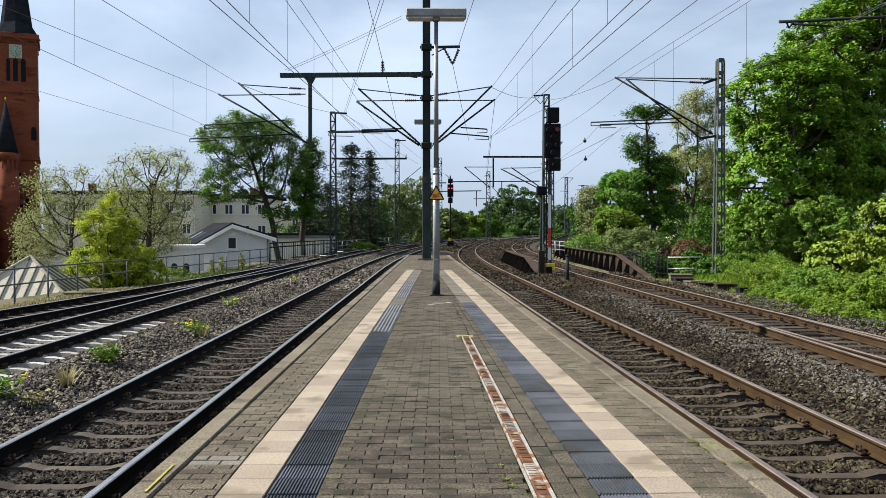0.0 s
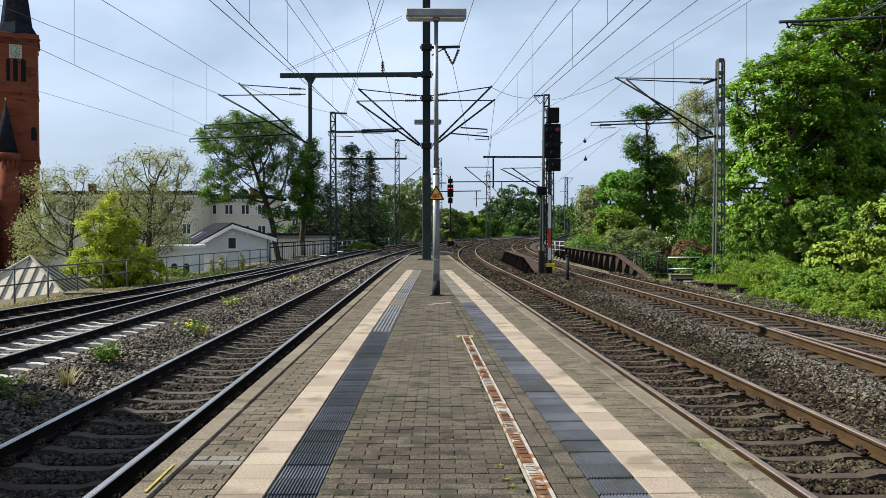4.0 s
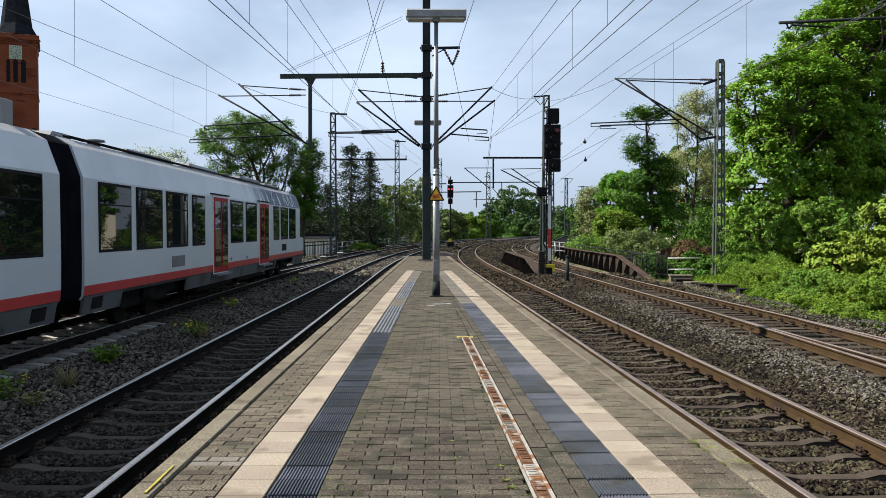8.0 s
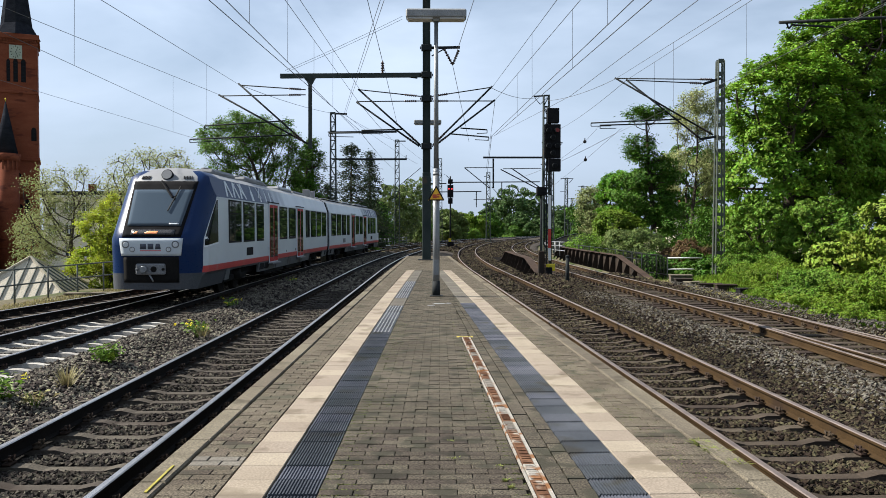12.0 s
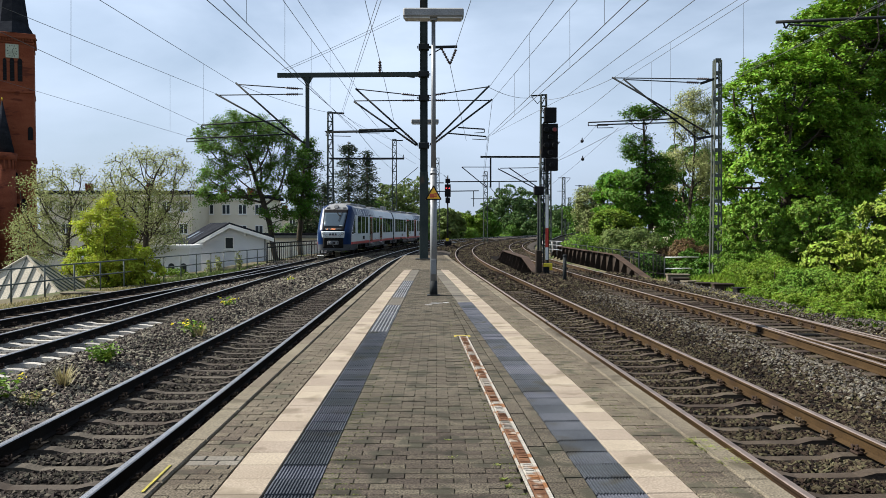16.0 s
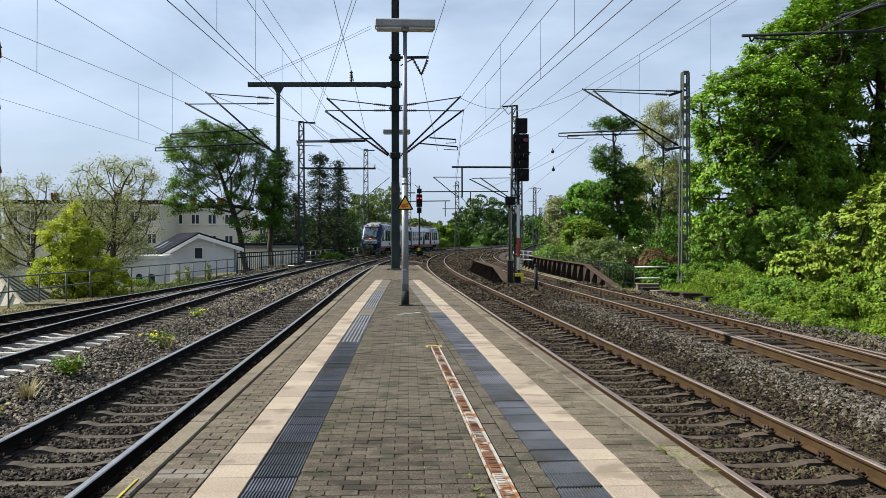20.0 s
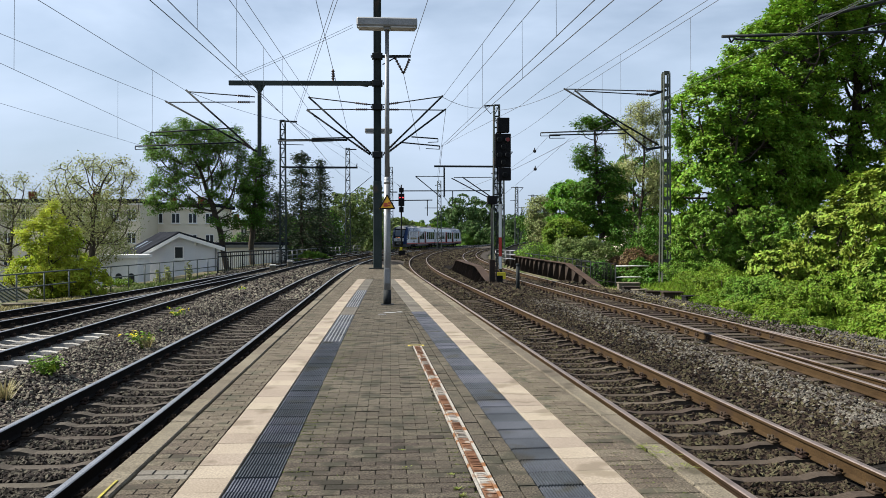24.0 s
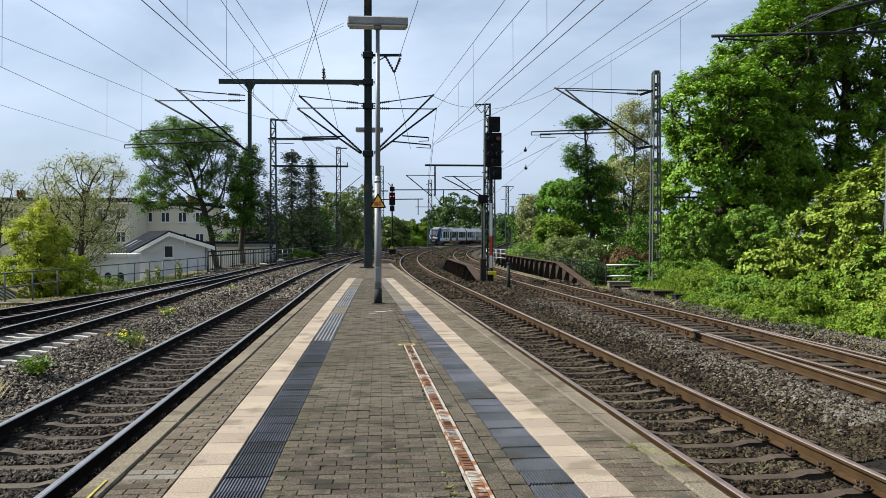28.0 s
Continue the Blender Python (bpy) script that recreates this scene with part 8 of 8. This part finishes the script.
def kerbs():
    for side, edge in ((-1, plat_left), (1, plat_right)):
        y = -6.0
        while y < PLAT_END - 0.02:
            ln = min(1.0, PLAT_END - y)
            a, b = edge(y), edge(y + ln)
            bm = bmesh.new()
            w = 0.17
            q = [(a, y + 0.004), (b, y + ln - 0.004), (b - side * w, y + ln - 0.004), (a - side * w, y + 0.004)]
            prism(bm, q, -0.16, 0.004 + random.uniform(-0.003, 0.003), "xy")
            es = [e for e in bm.edges if all(v.co.z > -0.05 for v in e.verts)]
            bmesh.ops.bevel(bm, geom=es, offset=0.012, segments=1, affect="EDGES")
            part("kerb_stone", bm, M_KERB, PLATFORM)
            y += ln


def ribbed_slab():
    bm = bmesh.new()
    outline = [(-0.149, -0.05), (0.149, -0.05)]
    n = 15
    for i in range(n):
        x = 0.149 - i * 0.298 / n
        outline += [(x, 0.0), (x - 0.009, 0.0), (x - 0.011, -0.009), (x - 0.0180, -0.009)]
    prism(bm, outline, -0.1395, 0.1395)
    return data_of(bm, "ribbed_slab", M_BLUE_SLAB)


def plain_slab(w, mat, name):
    bm = bmesh.new()
    box(bm, -w / 2 + 0.002, w / 2 - 0.002, -0.148, 0.148, -0.05, 0.0)
    es = [e for e in bm.edges if all(v.co.z > -0.01 for v in e.verts)]
    bmesh.ops.bevel(bm, geom=es, offset=0.004, segments=1, affect="EDGES")
    return data_of(bm, name, mat)


def stud_slab():
    bm = bmesh.new()
    box(bm, -0.148, 0.148, -0.148, 0.148, -0.05, -0.004, mi=0)
    for i in range(5):
        for j in range(3):
            x, y = -0.11 + i * 0.055, -0.10 + j * 0.10
            box(bm, x - 0.008, x + 0.008, y - 0.038, y + 0.038, -0.006, 0.002, mi=1)
    return data_of(bm, "marked_slab", [M_BLUE_SLAB, M_WORN_WHITE])


def strips():
    rib, white, stud, worn = ribbed_slab(), plain_slab(0.29, M_WHITE_SLAB, "cream_slab"), stud_slab(), plain_slab(0.296, M_BRICK_SLAB, "grey_slab")
    for side, line in ((1, strip_left), (-1, strip_right)):
        y = -5.9
        while y < 30.4:
            h = math.degrees(heading(line, y))
            share("cream_slab", white, PLATFORM, pose(line(y) + side * 0.145, y, random.uniform(0.0, 0.004), 0, 0, -h))
            x = line(y) + side * 0.445
            if side > 0 and 12.4 < y < 24 and not 16.6 < y < 18.2:
                me, nm = stud, "marked_slab"
            elif (side > 0 and 24 <= y) or (side > 0 and 16.6 < y < 18.2):
                me, nm = worn, "grey_slab"
            elif side < 0 and y > 17.0:
                me, nm = worn, "grey_slab"
            else:
                me, nm = rib, "ribbed_slab"
            share(nm, me, PLATFORM, pose(x, y, random.uniform(-0.002, 0.003), 0, 0, -h))
            y += 0.30


def duct_x(y):
    return 0.645 + (4.67 - y) * 0.0285


def duct():
    t = base("cable_duct", "long steel cable duct cover with flaking white paint and rust", "cable duct", kind="structure")
    y, k = -5.0, 0
    rs = random.Random(77)
    while y < 11.6:
        ln = rs.choice((0.50, 0.42, 0.34, 0.26))
        ln = min(ln, 11.62 - y)
        x = duct_x(y + ln / 2)
        bm = bmesh.new()
        box(bm, -0.04, 0.04, -ln / 2 + 0.003, ln / 2 - 0.003, -0.03, 0.006, 0.004)
        slats = rs.randint(5, 9)
        for i in range(slats):
            yy = -ln / 2 + ln * (i + 0.5 + rs.uniform(-0.2, 0.2)) / slats
            w = rs.uniform(0.005, 0.013)
            box(bm, -0.036 + rs.uniform(0, 0.012), 0.036 - rs.uniform(0, 0.012), yy - w, yy + w, 0.005, 0.009 + rs.uniform(0, 0.003))
        ob = part("duct_cover", bm, M_DUCT if k % 5 == 3 else M_DUCT_GREY if k % 5 == 1 else M_DUCT_RUST, t)
        ob.matrix_basis = pose(x, y + ln / 2, 0.004, 0, 0, 1.63)
        y += ln
        k += 1
    for s, w in ((-1, 0.013), (1, 0.024)):
        bm = bmesh.new()
        bar(bm, (duct_x(-5.0) + s * 0.053, -5.0, 0.0), (duct_x(11.62) + s * 0.053, 11.62, 0.0), w, 0.02)
        part("duct_rim", bm, M_DUCT, t, "rim with flaking white paint")
    bm = bmesh.new()
    x = duct_x(11.7)
    box(bm, x - 0.13, x + 0.11, 11.70, 11.745, -0.001, 0.006, 0.002)
    for a in (-0.13, 0.075):
        box(bm, x + a, x + a + 0.035, 11.64, 11.70, -0.001, 0.0055, 0.002)
    tagged(part("painted_mark", bm, M_YELLOW_MARK), "short yellow paint mark on the paving", "paint mark")
    for k, (x, y, w, d) in enumerate(((0.071, 16.819, 0.16, 0.11), (0.287, 16.943, 0.08, 0.08), (-0.082, 16.451, 0.09, 0.06))):
        bm = bmesh.new()
        ring = [(x + math.cos(u) * w * random.uniform(0.6, 1.0), y + math.sin(u) * d * random.uniform(0.6, 1.0)) for u in (0, 0.7, 1.4, 2.1, 2.8, 3.5, 4.2, 4.9, 5.6)]
        prism(bm, ring, -0.001, 0.0055, "xy")
        tagged(part("paint_patch", bm, M_WORN_WHITE), "worn pale paint patch on the paving", "paint mark")
    bm = bmesh.new()
    box(bm, -0.010, 0.010, -0.27, 0.27, 0.0, 0.007, 0.002)
    ob = tagged(part("painted_mark", bm, M_YELLOW_OLD), "short faded yellow paint line on the platform kerb", "paint mark")
    ob.matrix_basis = pose(-1.739 * 1.0 + 0.0, 5.05, 0.006, 0, 0, 1.0)


def paving():
    """Bricks in running bond, laid across; the nearest stretch piece by piece."""
    bw, bd = 0.21, 0.103
    single = grid_mesh("brick", *brick_block(bw - 0.004, bd - 0.004, 0.05, 0.004), M_BRICK)
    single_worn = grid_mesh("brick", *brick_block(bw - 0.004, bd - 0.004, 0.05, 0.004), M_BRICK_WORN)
    V, F = brick_block(1.0, 1.0, 0.05, 0.0)
    allv, allf, alli, count, k = [], [], [], 0, 0
    rnd = random.Random(5)
    rows = int((PLAT_END + 5.916) / bd)
    for r in range(rows):
        y = 1.5 + (r - 72) * bd
        course = duct_x(y) + 0.075 if y < 17.0 else 99
        spans = ((plat_left(y) + 0.190, strip_left(y) - 0.006, True), (strip_left(y) + 0.60, min(strip_right(y) - 0.60, course), False),
                 (strip_right(y) + 0.006, plat_right(y) - 0.182, True))
        if y > 30.5:
            spans = ((plat_left(y) + 0.190, plat_right(y) - 0.182, False),)
        if course < 99 and r % 2 == 0:
            a, b = course, strip_right(y + bd / 2) - 0.605
            mid = a + (b - a) * 0.52
            for q, (x0, x1) in enumerate(((a, mid), (mid, b))):
                off = bd if q else 0.0
                vv = V * np.array([x1 - x0 - 0.007, 2 * bd - 0.006, 1.0]) + np.array([(x0 + x1) / 2, y + bd / 2 + off, rnd.uniform(-0.004, 0.003)])
                vv[4:8, 2] -= 0.003
                allv.append(vv)
                allf.append(F + 12 * k)
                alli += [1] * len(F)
                k += 1
        for a, b, narrow in spans:
            x = a - (bw / 2 if r % 2 else 0)
            while x < b - 0.02:
                x0, x1 = max(a, x), min(b, x + bw)
                x += bw
                if x1 - x0 < 0.04:
                    continue
                z = rnd.uniform(-0.004, 0.003)
                m = duct_x(y)
                pieces = [(x0, x1)]
                if not narrow and y < 11.65 and x1 > m - 0.064 and x0 < m + 0.064:
                    pieces = [(x0, m - 0.064), (m + 0.064, x1)]
                pale = narrow and x1 < -0.9 and 5.32 < y < 5.53
                if pale:
                    share("brick", grid_mesh("brick", *brick_block(x1 - x0 - 0.006, bd - 0.006, 0.05, 0.004), M_BRICK_PALE), PLATFORM, pose((x0 + x1) / 2, y, z))
                    continue
                if count < 270 and 4.4 < y < 6.4 and x1 - x0 > bw - 0.001 and len(pieces) == 1:
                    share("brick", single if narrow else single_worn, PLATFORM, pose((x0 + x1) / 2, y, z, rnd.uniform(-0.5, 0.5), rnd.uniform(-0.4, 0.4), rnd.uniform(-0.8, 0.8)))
                    count += 1
                    continue
                for x0, x1 in pieces:
                    if x1 - x0 < 0.025:
                        continue
                    w, d, g = x1 - x0 - 0.004, bd - 0.004, 0.0035
                    vv = V * np.array([w, d, 1.0]) + np.array([(x0 + x1) / 2, y, z])
                    vv[8:, 0] = np.where(vv[8:, 0] > (x0 + x1) / 2, vv[8:, 0] - g, vv[8:, 0] + g)
                    vv[8:, 1] = np.where(vv[8:, 1] > y, vv[8:, 1] - g, vv[8:, 1] + g)
                    vv[4:8, 2] -= g
                    tilt = rnd.uniform(-0.008, 0.008)
                    vv[:, 2] += (vv[:, 0] - (x0 + x1) / 2) * tilt
                    allv.append(vv)
                    allf.append(F + 12 * k)
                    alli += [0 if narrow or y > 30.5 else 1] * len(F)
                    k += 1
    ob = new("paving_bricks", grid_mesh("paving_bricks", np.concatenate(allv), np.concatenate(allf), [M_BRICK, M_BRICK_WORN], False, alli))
    ob.parent = PLATFORM
    tagged(ob, "weathered grey paving bricks in running bond", kind="stuff")


def scatter_stones():
    """Loose crushed stones over the bed, denser near the platform."""
    shapes = []
    rs = np.random.default_rng(3)
    corner = np.array([(1, 0, 0), (0, 1, 0), (-1, 0, 0), (0, -1, 0), (0, 0, 1), (0, 0, -1)], float)
    ff = np.array([(0, 1, 4), (1, 2, 4), (2, 3, 4), (3, 0, 4), (1, 0, 5), (2, 1, 5), (3, 2, 5), (0, 3, 5)])
    for _ in range(14):
        turn = Matrix.Rotation(rs.uniform(0, 6.28), 3, Vector(rs.normal(0, 1, 3)).normalized())
        vv = corner * rs.uniform(0.7, 1.5, 3) + rs.normal(0, 0.17, (6, 3))
        shapes.append((vv @ np.array(turn), ff))

    def field(label, mat, count, xr, yr, keep, lo=0.017, hi=0.034, lift=0.0):
        V, F, k = [], [], 0
        u = rs.random((count, 2))
        yy = yr[0] + (yr[1] - yr[0]) * u[:, 1] ** 1.8
        for (a, _), y in zip(u, yy):
            x = xr(y)[0] + (xr(y)[1] - xr(y)[0]) * a
            if not keep(x, y):
                continue
            v, f = shapes[rs.integers(14)]
            ang = rs.uniform(0, 6.28)
            c, s = math.cos(ang), math.sin(ang)
            size = rs.uniform(lo, hi)
            w = v @ np.array([[c, s, 0], [-s, c, 0], [0, 0, 0.8]]) * size
            z = bed_height(x, y) + size * 0.35 + lift
            V.append(w + np.array([x, y, z]))
            F.append(f + k * len(v))
            k += 1
        ob = new("ballast_stones", grid_mesh("ballast_stones", np.concatenate(V), np.concatenate(F), mat))
        tagged(ob, label, "ballast stones", kind="stuff")

    def clear(x, y):
        for line in (line_l1, line_l2, line_r1, line_r2):
            d = abs(x - line(y))
            if abs(d - 0.7525) < 0.09:
                return False
            if d < 1.3:
                ph = ((y + 8 - 0.3 - (0.25 if line is line_r1 else 0.0)) / 0.6) % 1.0
                wide = 0.21 if line is line_l2 and y < 20.5 else 0.19
                if ph < wide or ph > 1 - wide:
                    return False
        return True

    field("dark crushed stones between the rails beside the platform", M_STONE_L1, 34000, lambda y: (line_l1(y) - 1.0, line_l1(y) + 1.3), (5.0, 30.0), clear)
    field("grey crushed stones beside the tracks", M_STONE, 52000, lambda y: (line_l2(y) - 2.2, line_l1(y) - 0.8), (8.5, 34.0), clear, 0.019, 0.037)
    field("brown crushed stones between the rails", M_STONE_R, 34000, lambda y: (line_r1(y) - 1.3, line_r1(y) + 1.2), (5.5, 30.0), clear)
    field("brown crushed stones beside the tracks", M_STONE_R, 60000, lambda y: (line_r1(y) + 0.9, line_r2(y) + 1.9), (8.0, 36.0), clear, 0.019, 0.037)
    field("grey crushed stones farther along the tracks", M_STONE, 22000, lambda y: (line_l2(y) - 2.2, line_l1(y) + 1.3), (30.0, 75.0), clear, 0.045, 0.085)
    field("brown crushed stones farther along the tracks", M_STONE_R, 26000, lambda y: (line_r1(y) - 1.2, line_r2(y) + 1.9), (30.0, 80.0), clear, 0.045, 0.085)
    field("brown crushed stones in the far curve", M_STONE_R, 12000, lambda y: (line_l2(y) - 2.0, line_r2(y) + 1.2), (78.0, 150.0), clear, 0.09, 0.17)
    field("grey crushed stones at the near end of the tracks", M_STONE, 9000, lambda y: (line_l2(y) - 2.0, line_l1(y) + 1.3), (-7.5, 8.0), clear)
    field("brown crushed stones at the near end of the tracks", M_STONE_R, 9000, lambda y: (line_r1(y) - 1.2, line_r2(y) + 1.8), (-7.5, 7.0), clear)
    field("pale fresh crushed stones along the track edge", M_STONE_N, 3600, lambda y: (line_r2(y) - 2.75 + rs.normal(0, 0.12), line_r2(y) - 1.25 + rs.normal(0, 0.12)), (9.0, 28.0), clear, 0.019, 0.035, 0.014)
    field("pale crushed stones on the verge shoulder", M_STONE_N, 3000, lambda y: (line_r2(y) + 1.4, line_r2(y) + 2.6), (13.0, 33.0), clear, 0.020, 0.036, 0.008)


M_BRICK_PALE = surf("pale_paving_brick", (0.115, 0.105, 0.088), (0.155, 0.142, 0.122), 1.1, 0.92, 0.35, 55, vary=0.16)
M_BRICK_SLAB = surf("grey_slab", (0.085, 0.077, 0.064), (0.115, 0.105, 0.088), 1.2, 0.9, 0.3, 50, vary=0.15)
kerbs()
strips()
duct()
paving()
scatter_stones()

# ---------------------------------------------------------------- what moves
def along(line, s):
    """The point at the distance s along a track, counted from y = 0."""
    if s <= 0:
        return Vector((line(s), s, RAIL_Z))
    x, y, left = line(0.0), 0.0, s
    step = 0.25
    while left > 0:
        h = heading(line, y)
        d = min(step, left)
        y += d * math.cos(h)
        left -= d
    return Vector((line(y), y, RAIL_Z))


def car_pose(line, s, way):
    a, b = along(line, s + way * 4.6), along(line, s + way * 21.4)
    d = (b - a).normalized()
    o = a - d * 4.6
    return Matrix.Translation(o) @ pose(0, 0, 0, 0, 0, -math.degrees(math.atan2(d.x, d.y)))


# the gangway between the two cars, metres along the track
TRAIN = [(0.0, -42.0), (2.0, -28.6), (3.5, -18.4), (5.5, -4.65), (7.0, 6.45), (8.0, 14.65), (9.0, 22.6), (10.0, 31.4), (11.0, 40.33), (12.0, 49.15), (12.5, 53.8), (14.5, 72.5), (17.0, 97.2),
         (19.0, 117.0), (21.5, 141.2), (24.0, 165.3), (26.0, 185.0), (28.0, 205.4)]


def train_place(t):
    ts, ss = [a for a, _ in TRAIN], [b for _, b in TRAIN]
    for i in range(len(ts) - 1):
        if ts[i] <= t <= ts[i + 1]:
            m = []
            for k in (i, i + 1):
                lo, hi = max(0, k - 1), min(len(ts) - 1, k + 1)
                m.append((ss[hi] - ss[lo]) / (ts[hi] - ts[lo]))
            h = ts[i + 1] - ts[i]
            u = (t - ts[i]) / h
            return ((2 * u ** 3 - 3 * u ** 2 + 1) * ss[i] + (u ** 3 - 2 * u ** 2 + u) * h * m[0]
                    + (-2 * u ** 3 + 3 * u ** 2) * ss[i + 1] + (u ** 3 - u ** 2) * h * m[1])
    return ss[-1]


def build_crow():
    M_CROW = surf("black_feathers", (0.006, 0.006, 0.007), (0.014, 0.014, 0.016), 6, 0.6, 0.1, 40, space="object")
    t = base("crow", "black crow flying across the tracks", "bird", pose(*FLIGHT[0][1]))
    bm = bmesh.new()
    pts = [(-0.20, 0.02), (-0.12, 0.05), (0.0, 0.062), (0.10, 0.055), (0.17, 0.036), (0.215, 0.032), (0.245, 0.015)]
    for (a, r), (b, q) in zip(pts, pts[1:]):
        tube(bm, (a, 0, 0.02 if a > 0.15 else 0), (b, 0, 0.02 if b > 0.15 else 0), r, q, 10)
    part("body", bm, M_CROW, t)
    bm = bmesh.new()
    tube(bm, (0.24, 0, 0.02), (0.30, 0, 0.012), 0.014, 0.003, 8)
    part("beak", bm, M_BLACK, t)
    bm = bmesh.new()
    prism(bm, [(-0.18, -0.02), (-0.18, 0.02), (-0.36, 0.07), (-0.38, 0.0), (-0.36, -0.07)], -0.004, 0.004, "xy")
    part("tail", bm, M_CROW, t)
    wings = []
    for s in (-1, 1):
        bm = bmesh.new()
        prism(bm, [(0.11, 0.0), (0.15, s * 0.16), (0.10, s * 0.34), (0.0, s * 0.47), (-0.05, s * 0.44), (-0.07, s * 0.36), (-0.10, s * 0.33), (-0.11, s * 0.24), (-0.13, s * 0.18), (-0.12, 0.0)], -0.005, 0.005, "xy")
        w = part("wing", bm, M_CROW, t)
        w.matrix_basis = pose(0, s * 0.03, 0.03)
        wings.append((w, s))
    return t, wings


# the crow's way: seconds and place
FLIGHT = [(0.0, (-60.0, 14.6, 6.0)), (20.0, (-24.0, 14.6, 4.6)), (20.8, (-10.4, 14.5, 3.85)), (21.0, (-8.2, 14.5, 3.85)), (21.2, (-5.94, 14.5, 3.88)), (21.3, (-4.83, 14.5, 3.86)), (21.4, (-3.64, 14.5, 4.08)), (21.5, (-2.40, 14.5, 4.21)),
          (22.0, (4.0, 14.2, 4.9)), (23.0, (16.0, 14.0, 5.8)), (28.0, (70.0, 12.0, 9.0))]
CROW, WINGS = build_crow()


def motions():
    lead_rows, tail_rows = [], []
    for k in range(57):
        t = k * 0.5
        s = train_place(t)
        lead_rows.append((t, car_pose(line_l2, s, 1)))
        tail_rows.append((t, car_pose(line_l2, s + 0.15, -1)))
    walk(LEAD, lead_rows)
    walk(TAIL, tail_rows)
    walk(CROW, [(t, pose(*p, 0, -4, 0)) for t, p in FLIGHT])
    for w, side in WINGS:
        rows = []
        for k in range(0, 29):
            if k == 21:
                rows += [(21.0, 5), (21.1, 50), (21.2, 60), (21.3, -35), (21.4, 15), (21.5, 60), (21.6, -20), (21.7, -30), (21.8, 40), (21.9, 10)]
            elif k == 22:
                rows += [(22.0, -30), (22.2, 45), (22.4, -30), (22.6, 40), (22.8, -20)]
            else:
                rows.append((float(k), 0))
        walk(w, [(t, pose(0, side * 0.03, 0.03, side * a, 0, 0)) for t, a in rows])


motions()
